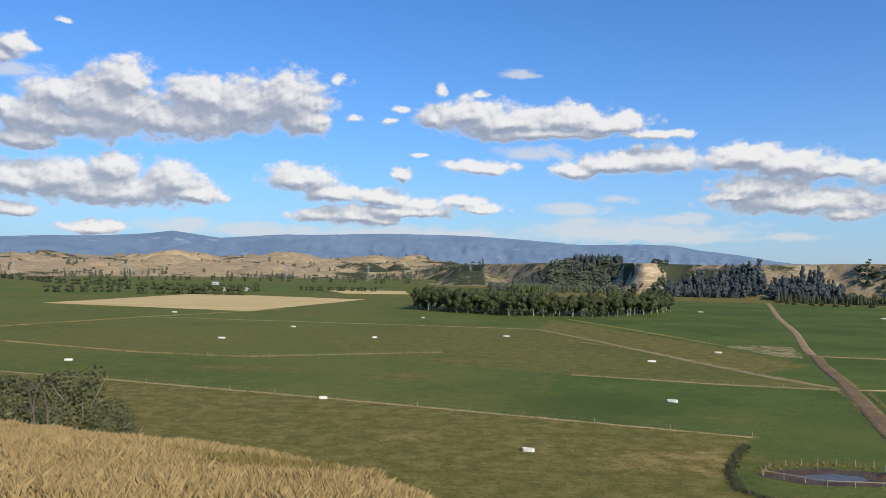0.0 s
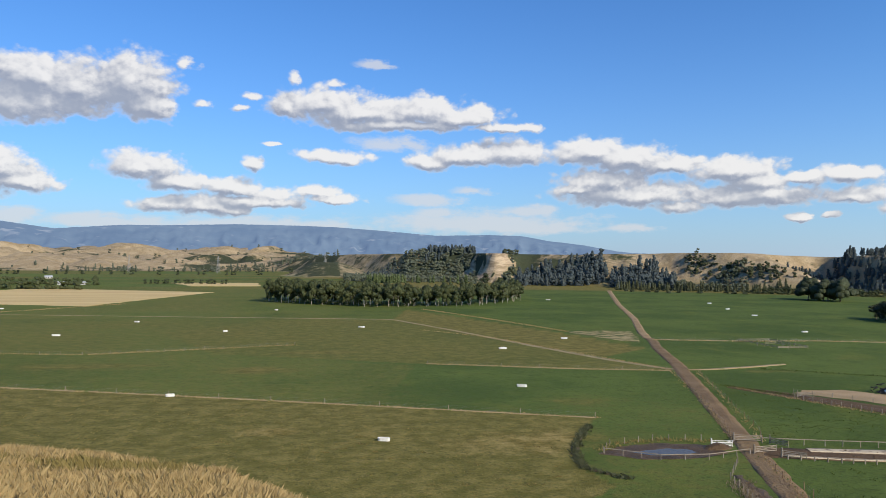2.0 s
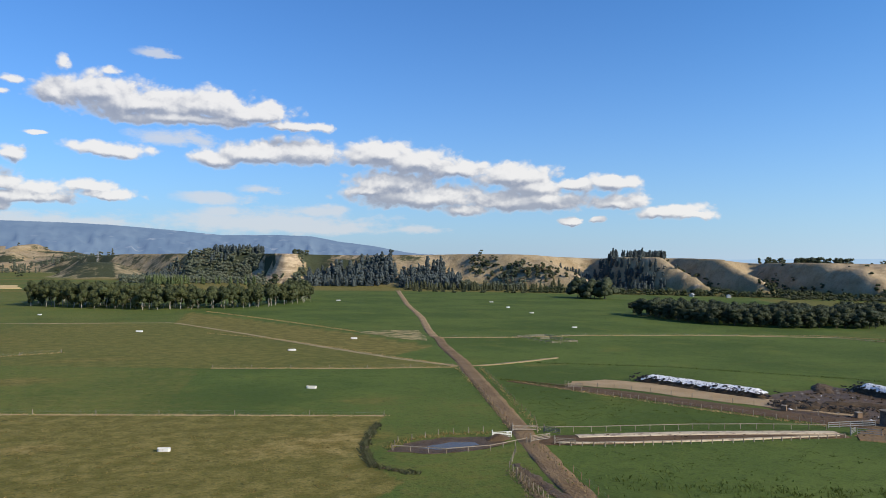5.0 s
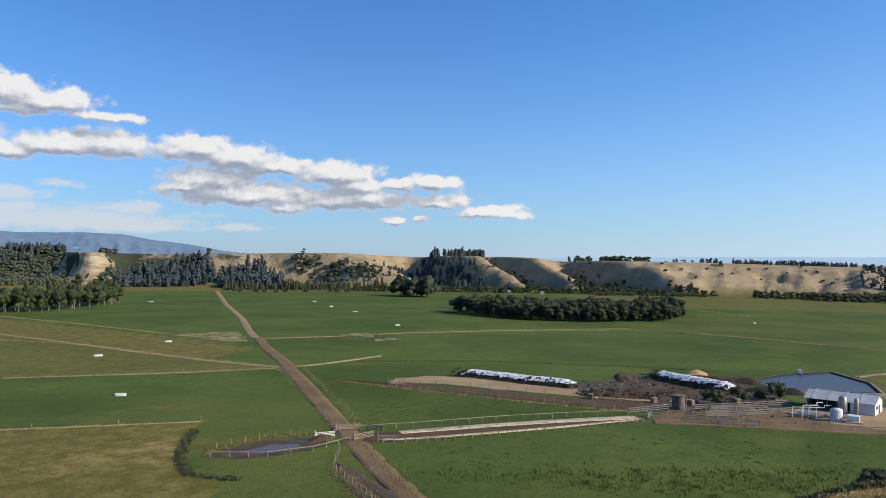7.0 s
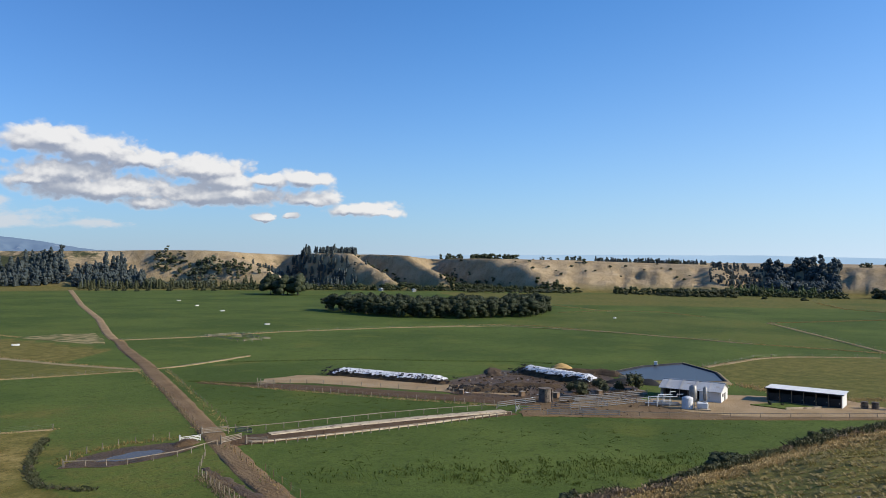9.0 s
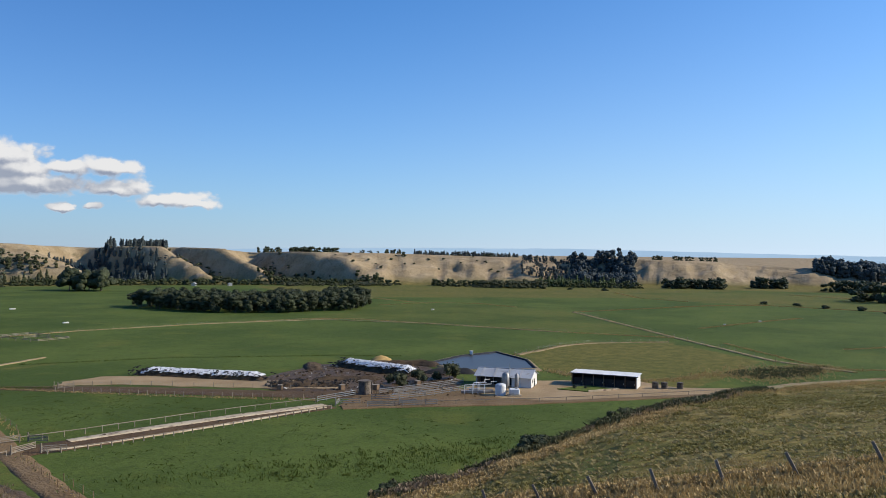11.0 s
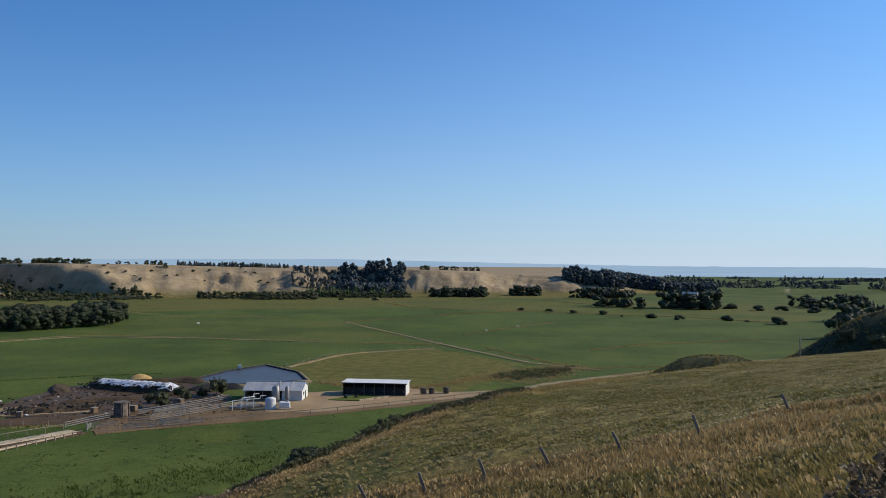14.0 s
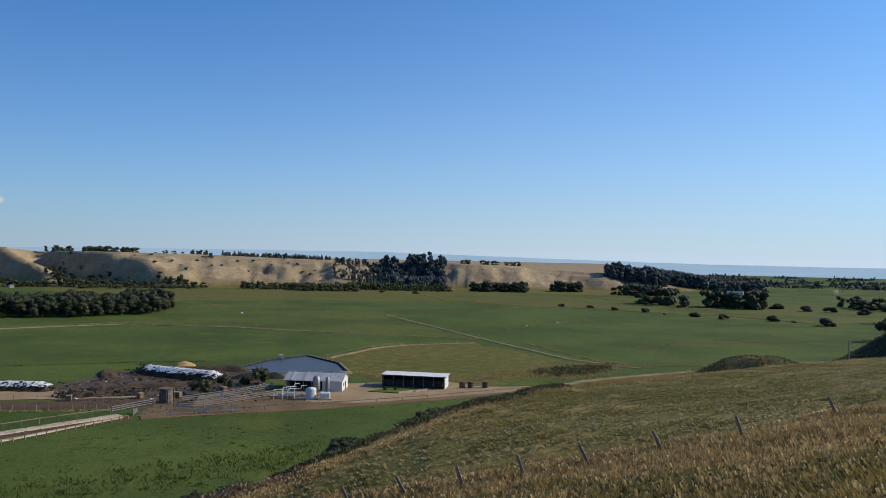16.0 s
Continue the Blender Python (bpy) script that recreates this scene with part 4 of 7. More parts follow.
strip("track_far", [(482, 174), (415, 124), (350, 76), (296, 34), (281, 8)], [2.4, 2.4, 2.4, 2.4], "pale_track", "pale grassy track dividing green paddocks", "track", lift=0.2, seed=17)
strip("track_dry_edge", [(262, 116), (281, 114), (300, 112.5), (315, 105), (337, 80)], [2.2, 2.2, 2, 1.5], "pale_track", "dry grass edge round the olive paddock", "track", lift=0.2, seed=18)
strip("track_fence_west", [(-150, 256), (-101, 239), (-32, 212), (20, 190), (67, 170)], [0.8, 0.8], "pale_track", "strip of dead grass under a paddock fence", "track", lift=0.12, seed=19)
strip("track_fence_mid", [(44, 264), (91, 246), (120, 239)], [0.9, 0.9], "pale_track", "strip of dead grass under a paddock fence", "track", lift=0.12, seed=20)
# ---- trees ----
def crown_mesh(name, rng, blobs, leaf, count, mat, flat=0.6, heart=1, swell=0.86):
    """A crown of small leaf clumps scattered over a few lumpy lobes of dense foliage."""
    verts, faces = [], []
    for (cx, cy, cz), (rx, ry, rz) in blobs:
        bm = bmesh.new()
        bmesh.ops.create_icosphere(bm, subdivisions=heart, radius=1.0)
        i = len(verts)
        for v in bm.verts:
            k = swell * rng.uniform(0.82, 1.1)
            verts.append(Vector((cx + v.co.x * rx * k, cy + v.co.y * ry * k, cz + v.co.z * rz * k)))
        faces += [tuple(i + v.index for v in f.verts) for f in bm.faces]
        bm.free()
    weights = [rx * ry + ry * rz for _, (rx, ry, rz) in blobs]
    for _ in range(count):
        (cx, cy, cz), (rx, ry, rz) = rng.choices(blobs, weights)[0]
        d = Vector((rng.gauss(0, 1), rng.gauss(0, 1), rng.gauss(0.25, 1))).normalized()
        s = rng.uniform(0.84, 1.12)
        p = Vector((cx + d.x * rx * s, cy + d.y * ry * s, cz + d.z * rz * s))
        n = (d + Vector((rng.uniform(-0.7, 0.7), rng.uniform(-0.7, 0.7), rng.uniform(-0.4, 0.8)))).normalized()
        u = n.orthogonal().normalized()
        u.rotate(Matrix.Rotation(rng.uniform(0, 6.3), 3, n))
        v = n.cross(u)
        size = leaf * rng.uniform(0.55, 1.25)
        i = len(verts)
        verts += [p - u * size, p + v * size * flat + n * size * 0.2, p + u * size, p - v * size * flat + n * size * 0.25]
        faces += [(i, i + 1, i + 2), (i, i + 2, i + 3)]
    me = bpy.data.meshes.new(name)
    me.from_pydata(verts, [], faces)
    me.materials.append(M[mat])
    return me


def tree(name, seed, height, spread, leaf, count, leaf_mat, bark, label, style="round", trunk=0.3, stems=1, bare=0.25, swell=0.86, heart=2):
    """A tree with a tapered trunk, limbs and a crown of leaf clumps, at the origin."""
    rng = random.Random(seed)
    t = thing(name, Matrix(), label, "tree")
    bm, blobs = bmesh.new(), []
    for s in range(stems):
        off = Vector((rng.uniform(-1, 1), rng.uniform(-1, 1), 0)) * spread * 0.25 * (stems > 1)
        p, r = off + Vector((0, 0, -1.0)), trunk
        steps = 5
        for i in range(steps):
            q = off * (1 + 0.4 * i / steps) + Vector((rng.uniform(-0.04, 0.04) * height, rng.uniform(-0.04, 0.04) * height, height * 0.8 * (i + 1) / steps))
            tube(bm, p, q, r, r * 0.75, 6)
            if i >= 1:
                for _ in range(2):
                    a = rng.uniform(0, 6.3)
                    reach = spread * rng.uniform(0.3, 0.65) * (1 - 0.65 * i / steps)
                    tip = q + Vector((math.cos(a) * reach, math.sin(a) * reach, height * rng.uniform(0.05, 0.2)))
                    tube(bm, q, tip, r * 0.5, r * 0.12, 5)
            p, r = q, r * 0.75
    if style == "round":
        lobes = 9
        for i in range(lobes):
            a, d = rng.uniform(0, 6.3), spread * rng.uniform(0.15, 0.62)
            z = height * rng.uniform(bare + 0.17, 0.85)
            k = 1.15 - abs(z / height - 0.6)
            blobs.append(((math.cos(a) * d, math.sin(a) * d, z), (spread * rng.uniform(0.32, 0.5) * k, spread * rng.uniform(0.32, 0.5) * k, height * rng.uniform(0.10, 0.17))))
        blobs.append(((0, 0, height * 0.82), (spread * 0.45, spread * 0.45, height * 0.18)))
    elif style == "cone":
        for i in range(10):
            u = i / 9
            blobs.append(((rng.uniform(-0.15, 0.15) * spread, rng.uniform(-0.15, 0.15) * spread, height * (bare + 0.05 + (0.93 - bare) * u)), (spread * (1.0 - 0.82 * u) * rng.uniform(0.8, 1.1), spread * (1.0 - 0.82 * u) * rng.uniform(0.8, 1.1), height * 0.09)))
    elif style == "bush":
        for i in range(8):
            a, d = rng.uniform(0, 6.3), spread * rng.uniform(0.1, 0.7)
            blobs.append(((math.cos(a) * d, math.sin(a) * d, height * rng.uniform(0.25, 0.7)), (spread * rng.uniform(0.3, 0.5), spread * rng.uniform(0.3, 0.5), height * rng.uniform(0.2, 0.32))))
    elif style == "low":
        for i in range(16):
            a, d = rng.uniform(0, 6.3), spread * rng.uniform(0.1, 0.78)
            dome = math.sqrt(1 - (d / spread) ** 2)
            k = spread * rng.uniform(0.24, 0.36)
            blobs.append(((math.cos(a) * d, math.sin(a) * d, height * dome * rng.uniform(0.25, 0.78)), (k, k, min(k * 0.9, height * 0.26))))
    tr = part("trunk", bm, bark, t, smooth=True)
    cr = new("crown", crown_mesh("crown", rng, blobs, leaf, count, leaf_mat, heart=heart, swell=swell))
    cr.parent = t
    return t


def place_first(proto_list, spots, rng, sizes=(0.85, 1.15), group="", label="", name=""):
    """Copies trees to the spots, each at its own turn and size."""
    for x, y in spots:
        src = rng.choice(proto_list)
        k = rng.uniform(*sizes)
        t = copy_thing(src, pose(x, y, land_z(x, y), rng.uniform(-2, 2), rng.uniform(-2, 2), rng.uniform(0, 360)))
        t.scale = (k * rng.uniform(0.9, 1.1), k * rng.uniform(0.9, 1.1), k)
        if name:
            t.name = name
        tagged(t, label, "", group)


def scatter(ring, gap, rng, keep=1.0):
    xs, ys = [p[0] for p in ring], [p[1] for p in ring]
    px = np.array([rng.uniform(min(xs), max(xs)) for _ in range(6000)])
    py = np.array([rng.uniform(min(ys), max(ys)) for _ in range(6000)])
    ok = inside_polygon(px, py, ring)
    out, cells = [], {}
    for x, y in zip(px[ok].tolist(), py[ok].tolist()):
        i, j = int(x // gap), int(y // gap)
        near = [q for a in (i - 1, i, i + 1) for b in (j - 1, j, j + 1) for q in cells.get((a, b), ())]
        if all((x - a) ** 2 + (y - b) ** 2 > gap * gap for a, b in near):
            out.append((x, y))
            cells.setdefault((i, j), []).append((x, y))
    return [p for p in out if rng.random() < keep]


def along(line, gap, rng, jitter=2.0, keep=1.0):
    return [(p.x + rng.uniform(-jitter, jitter), p.y + rng.uniform(-jitter, jitter)) for p in resample(line, gap) if rng.random() < keep]


tree_rng = random.Random(5)
BUSH = [tree("tree", 100 + i, 16, 4.9, 0.55, 520, "bush_leaf", "pale_bark", "native bush tree with a dark crown and pale trunk", trunk=0.22, bare=(0.24, 0.08, 0.30, 0.03)[i]) for i in range(4)]
OAK = [tree("tree", 120 + i, 18, 7.5, 0.75, 700, "dark_leaf", "bark", "dark spreading evergreen tree", trunk=0.45, bare=0.02) for i in range(3)]
SHRUB = [tree("shrub", 160 + i, 4.5, 3.0, 0.42, 260, "scrub_leaf", "bark", "low dark green shrub", style="bush", trunk=0.1, heart=1) for i in range(3)]

COPSE = [tree("tree", 190 + i, 9.6, 5.0, 0.50, 520, "dark_leaf", "bark", "dense dark native bush tree", trunk=0.28, bare=0.0) for i in range(3)]
MACRO = [tree("cypress_tree", 195 + i, 21, 12.0, 0.7, 1500, "dark_leaf", "bark", "broad dark cypress with foliage to the ground", trunk=0.6, style="low", swell=1.08) for i in range(2)]
LOW = [tree("shrub", 205 + i, 3.4, 4.2, 0.45, 420, "dark_leaf", "bark", "low spreading dark shrub", trunk=0.12, style="low", heart=1, swell=1.05) for i in range(2)]
COPSE_WEST = [(-28, 640), (8, 602), (47, 567), (88, 568), (130, 578), (186, 640), (204, 730), (190, 735), (170, 655), (140, 622), (90, 622), (40, 650), (-10, 690)]
COPSE_EAST = [(356, 440), (346, 395), (347, 352), (366, 316), (415, 297), (462, 318), (515, 365), (495, 378), (450, 356), (408, 378), (384, 440)]
place_first(BUSH, scatter(COPSE_WEST, 6.6, tree_rng), tree_rng, (0.72, 1.18), "trees of the western copse", "native bush tree with pale trunk in a dense copse")
place_first(COPSE, scatter(COPSE_EAST, 6.0, tree_rng), tree_rng, (0.82, 1.3), "trees of the eastern copse", "dark native bush tree in a dense copse")
place_first(MACRO, [(464, 654), (470, 640), (478, 628), (474, 660), (486, 638), (481, 649)], tree_rng, (0.92, 1.1), "round clump of evergreens", "dark rounded evergreen tree in a clump")
# ---- farm buildings ----
def plan(origin, along_dir):
    """A frame on the flat: x runs along the front, y away from it, z up."""
    d = Vector((*along_dir, 0)).normalized()
    return Matrix.Translation((*origin, 0.0)) @ Matrix(((d.x, -d.y, 0, 0), (d.y, d.x, 0, 0), (0, 0, 1, 0), (0, 0, 0, 1)))


def slab(bm, corners, thick):
    top = [bm.verts.new(c) for c in corners]
    low = [bm.verts.new((c[0], c[1], c[2] - thick)) for c in corners]
    bm.faces.new(top)
    bm.faces.new(low[::-1])
    for i in range(len(top)):
        j = (i + 1) % len(top)
        bm.faces.new((top[j], top[i], low[i], low[j]))
    bmesh.ops.recalc_face_normals(bm, faces=bm.faces[:])
    return bm


def ribbed_sheet(bm, a, b, c, d, ribs, depth=0.05):
    """Corrugated sheet between the edge a-b and the edge d-c, ribs running from one to the other."""
    a, b, c, d = map(Vector, (a, b, c, d))
    n = (b - a).cross(d - a).normalized()
    rows = []
    for i in range(ribs * 2 + 1):
        u, lift = i / (ribs * 2), (depth if i % 2 else 0.0)
        rows.append((bm.verts.new(a.lerp(b, u) + n * lift), bm.verts.new(d.lerp(c, u) + n * lift)))
    for p, q in zip(rows, rows[1:]):
        bm.faces.new((p[0], q[0], q[1], p[1]))
    low = bmesh.ops.extrude_face_region(bm, geom=bm.faces[:])
    for v in low["geom"]:
        if isinstance(v, bmesh.types.BMVert):
            v.co -= n * 0.08
    bmesh.ops.recalc_face_normals(bm, faces=bm.faces[:])
    return bm


def milking_shed():
    s = thing("milking_shed", plan((195.0, 98.6), (0.2, -0.98)), "white milking shed with grey corrugated gable roof", "shed")
    # local: x along the front to the gable end, y away from the hill
    L, W, H, R = 15.5, 8.2, 2.9, 4.5
    for x, name in ((L, "gable_wall"), (0.0, "gable_wall")):
        bm = bmesh.new()
        ring = [(x, 0, 0), (x, W, 0), (x, W, H), (x, W / 2, R - 0.1), (x, 0, H)]
        f = bm.faces.new([bm.verts.new(p) for p in ring])
        ex = bmesh.ops.extrude_face_region(bm, geom=[f])
        for v in ex["geom"]:
            if isinstance(v, bmesh.types.BMVert):
                v.co.x -= 0.15 if x else -0.15
        bmesh.ops.recalc_face_normals(bm, faces=bm.faces[:])
        part(name, bm, "white_steel", s, "white painted gable wall")
    bm = bmesh.new()
    box(bm, (L - 0.34, 0.15, H - 0.05), pose(L / 2, W - 0.08, H / 2))
    part("back_wall", bm, "white_steel", s)
    bm = bmesh.new()
    box(bm, (L * 0.34, 0.15, H - 0.05), pose(L * 0.82, 0.08, H / 2))
    part("front_wall", bm, "white_steel", s)
    # added black panel gives the open front its interior shade
    bm = bmesh.new()
    box(bm, (L * 0.6, 0.12, H * 0.85), pose(L * 0.34, 3.2, H * 0.43))
    part("shade_panel", bm, "black_steel", s, "black panel standing in for the shed's shaded interior")
    for i in range(5):
        bm = bmesh.new()
        box(bm, (0.16, 0.16, H - 0.06), pose(0.4 + i * 2.25, 0.12, H / 2), 0.01)
        part("post", bm, "pen_steel", s)
    roof = part("roof", ribbed_sheet(bmesh.new(), (-0.4, -0.7, H - 0.08), (L + 0.3, -0.7, H - 0.08), (L + 0.3, W / 2, R), (-0.4, W / 2, R), 34), "grey_roof", s, "grey corrugated iron roof")
    part("roof", ribbed_sheet(bmesh.new(), (L + 0.3, W + 0.5, H - 0.02), (-0.4, W + 0.5, H - 0.02), (-0.4, W / 2, R), (L + 0.3, W / 2, R), 34), "grey_roof", s, "grey corrugated iron roof")
    bm = bmesh.new()
    tube(bm, (-0.4, W / 2, R + 0.06), (L + 0.3, W / 2, R + 0.06), 0.14, sides=8)
    part("ridge_cap", bm, "grey_roof", s)
    for k in range(4):
        bm = bmesh.new()
        a, b = Vector((1.6 + k * 3.6, -0.7, H + 0.0)), Vector((1.6 + k * 3.6, W / 2, R + 0.08))
        d = b - a
        box(bm, (d.length, 0.5, 0.05), Matrix.Translation((a + b) / 2 + Vector((0, 0, 0.06))) @ d.to_track_quat("X", "Z").to_matrix().to_4x4())
        part("skylight", bm, "pale_wall", s, "pale translucent roof strip")
    # solid black panel paints the dark of the doorway
    bm = bmesh.new()
    box(bm, (0.1, 1.1, 2.1), pose(L + 0.03, 4.6, 1.06), 0.01)
    door = part("door", bm, "black_steel", s, "black panel drawn as a dark open doorway")
    bm = bmesh.new()
    box(bm, (0.12, 0.9, 0.7), pose(L + 0.03, 2.0, 1.75), 0.01)
    pane = part("window", bm, "glass", s)
    for y0, z0, wy, wz in ((2.0, 2.14, 1.1, 0.08), (2.0, 1.36, 1.1, 0.08), (1.5, 1.75, 0.08, 0.84), (2.5, 1.75, 0.08, 0.84)):
        bm = bmesh.new()
        box(bm, (0.16, wy, wz), pose(L + 0.04, y0, z0))
        part("frame", bm, "pen_steel", pane)
    bm = bmesh.new()
    box(bm, (0.08, 0.05, 0.2), pose(L + 0.1, 5.0, 1.05), 0.01)
    part("handle", bm, "steel_pipe", door, "steel door handle")
    bm = bmesh.new()
    tube(bm, (L + 0.3, -0.72, H - 0.1), (-0.4, -0.72, H - 0.12), 0.08, sides=8)
    part("gutter", bm, "white_steel", s)
    return s


def machinery_barn():
    b = thing("machinery_barn", plan((210.4, 76.4), (0.1, -0.995)), "long black open-fronted barn with white roof", "barn")
    L, W, H = 18.0, 6.0, 3.5
    bm = bmesh.new()
    box(bm, (L - 0.3, 0.16, H), pose(L / 2, W - 0.1, H / 2))
    part("back_wall", bm, "black_steel", b)
    for x, name, m in ((0.08, "side_wall", "black_steel"), (L - 0.08, "side_wall", "white_steel")):
        bm = bmesh.new()
        slab(bm, [(x - 0.08, 0, H - 0.1), (x + 0.08, 0, H - 0.1), (x + 0.08, W - 0.2, H - 0.02), (x - 0.08, W - 0.2, H - 0.02)], H - 0.1)
        part(name, bm, m, b, "white sheeted end wall" if m == "white_steel" else "")
    for i in range(7):
        bm = bmesh.new()
        box(bm, (0.2, 0.2, H - 0.12), pose(0.3 + i * (L - 0.6) / 6, 0.15, (H - 0.12) / 2), 0.015)
        part("post", bm, "dark_timber", b)
    # added black panels darken the open bays in place of interior shade
    for i in range(6):
        bm = bmesh.new()
        w = (L - 0.6) / 6
        box(bm, (w - 0.26, 0.08, H * 0.62), pose(0.3 + (i + 0.5) * w, 0.55, H * 0.31), 0.01)
        leaf = part("door", bm, "black_steel", b, "black panel standing in for a shaded open bay")
        bm = bmesh.new()
        box(bm, (0.08, 0.08, 0.35), pose(0.3 + (i + 0.85) * w, 0.49, 1.1), 0.01)
        part("handle", bm, "steel_pipe", leaf, "steel pull handle")
    part("roof", ribbed_sheet(bmesh.new(), (-0.4, -0.6, H), (L + 0.4, -0.6, H), (L + 0.4, W + 0.3, H + 0.12), (-0.4, W + 0.3, H + 0.12), 40), "white_steel", b, "white corrugated roof")
    bm = bmesh.new()
    box(bm, (L + 0.8, 0.06, 0.28), pose(L / 2, -0.64, H - 0.1))
    part("fascia", bm, "black_steel", b)
    return b


def water_tank(x, y, r, h, label):
    t = thing("water_tank", pose(x, y, 0.12), label, "tank")
    bm = bmesh.new()
    prof = [(r, 0), (r, h * 0.86), (r * 0.96, h * 0.92), (r * 0.3, h * 1.04), (0.02, h * 1.05)]
    rings = []
    for pr, pz in prof:
        rings.append([bm.verts.new((pr * math.cos(a * math.tau / 28), pr * math.sin(a * math.tau / 28), pz)) for a in range(28)])
    for lo, hi in zip(rings, rings[1:]):
        for i in range(28):
            bm.faces.new((lo[i], lo[(i + 1) % 28], hi[(i + 1) % 28], hi[i]))
    part("body", bm, "white_plastic", t, smooth=True)
    for k in range(3):
        bm = bmesh.new()
        tube(bm, (0, 0, h * (0.18 + 0.27 * k)), (0, 0, h * (0.18 + 0.27 * k) + 0.08), r + 0.03, sides=28)
        part("band", bm, "white_plastic", t)
    bm = bmesh.new()
    tube(bm, (0, 0, h * 1.04), (0, 0, h * 1.1), 0.3, sides=14)
    part("lid", bm, "black_steel", t, "dark round lid")
    return t


def feed_silo(x, y, r, h, mat, label):
    t = thing("feed_silo", pose(x, y, 0.1), label, "silo")
    bm = bmesh.new()
    prof = [(0.15, h * 0.16), (r, h * 0.38), (r, h * 0.9), (r * 0.35, h * 0.985), (0.05, h)]
    rings = [[bm.verts.new((pr * math.cos(a * math.tau / 20), pr * math.sin(a * math.tau / 20), pz)) for a in range(20)] for pr, pz in prof]
    for lo, hi in zip(rings, rings[1:]):
        for i in range(20):
            bm.faces.new((lo[i], lo[(i + 1) % 20], hi[(i + 1) % 20], hi[i]))
    part("hopper", bm, mat, t, smooth=True)
    for k in range(4):
        a = math.tau * (k + 0.5) / 4
        bm = bmesh.new()
        tube(bm, (math.cos(a) * r * 0.98, math.sin(a) * r * 0.98, 0), (math.cos(a) * r * 0.98, math.sin(a) * r * 0.98, h * 0.5), 0.07, sides=6)
        part("leg", bm, "pen_steel", t)
    bm = bmesh.new()
    for s in (-0.2, 0.2):
        tube(bm, (-r - 0.15, s, 0.0), (-r - 0.15, s, h * 0.92), 0.03, sides=4)
    for k in range(14):
        tube(bm, (-r - 0.15, -0.2, 0.4 + k * h * 0.06), (-r - 0.15, 0.2, 0.4 + k * h * 0.06), 0.02, sides=4)
    part("ladder", bm, "pen_steel", t)
    return t


milking_shed()
machinery_barn()
water_tank(184.6, 86.2, 1.35, 2.9, "cream plastic rainwater tank beside the shed")
feed_silo(188.6, 86.6, 0.95, 5.4, "pen_steel", "tall grey steel feed silo")
feed_silo(191.6, 84.8, 0.55, 4.8, "pen_steel", "slim grey steel feed silo")

vat = thing("milk_vat", pose(185.6, 82.8, 0.1, 0, 0, -60), "squat white milk vat on a concrete pad", "tank")
bm = bmesh.new()
box(bm, (2.6, 1.9, 1.5), pose(0, 0, 1.05), 0.22)
part("body", bm, "white_steel", vat)
bm = bmesh.new()
box(bm, (3.6, 2.6, 0.3), pose(0, 0, 0.15), 0.03)
part("plinth", bm, "concrete", vat)
bm = bmesh.new()
tube(bm, (0.6, 0, 1.7), (0.6, 0, 2.05), 0.35, sides=12)
part("hatch", bm, "pen_steel", vat)

flue = thing("mast", pose(188.2, 85.4, 0.1), "thin steel mast above the yard", "mast")
bm = bmesh.new()
tube(bm, (0, 0, 0), (0, 0, 7.6), 0.06, 0.04, 6)
part("pole", bm, "pen_steel", flue)

# pipework and covered bail beside the shed
for k, (x, y, l) in enumerate(((180.5, 94.5, 4.2), (182.8, 91.8, 3.6), (184.6, 94.0, 3.4))):
    p = thing("pipe_frame", pose(x, y, 0.1, 0, 0, -55 + 12 * k), "bent white pipe frame by the milking shed", "pipe frame", "pipe frames")
    bm = bmesh.new()
    for a, b in (((0, 0, 0), (0, 0, 2.4)), ((0, 0, 2.4), (l, 0, 2.4)), ((l, 0, 2.4), (l, 0, 3.0)), ((l, 0, 3.0), (l + 1.6, 0, 3.0)), ((l * 0.5, 0, 0), (l * 0.5, 0, 2.4))):
        tube(bm, a, b, 0.09, sides=8)
    part("pipe", bm, "white_steel", p)
    bm = bmesh.new()
    box(bm, (l + 1.6, 0.9, 0.5), pose(l / 2, 0.7, 0.55), 0.05)
    part("manifold", bm, "pen_steel", p)

# ---- concrete tank at the head of the race ----
tank = thing("concrete_tank", pose(167.3, 116.6, 0), "weathered brown concrete tank tower", "tank")
bm = bmesh.new()
tube(bm, (0, 0, 0), (0, 0, 3.3), 1.6, 1.52, 20)
part("body", bm, "old_concrete", tank)
bm = bmesh.new()
tube(bm, (0, 0, 3.3), (0, 0, 3.55), 1.72, sides=20)
part("rim", bm, "old_concrete", tank)
for s in (-1.2, 1.2):
    bm = bmesh.new()
    box(bm, (0.25, 0.25, 3.2), pose(s, -1.35, 1.6), 0.02)
    part("brace", bm, "old_concrete", tank)


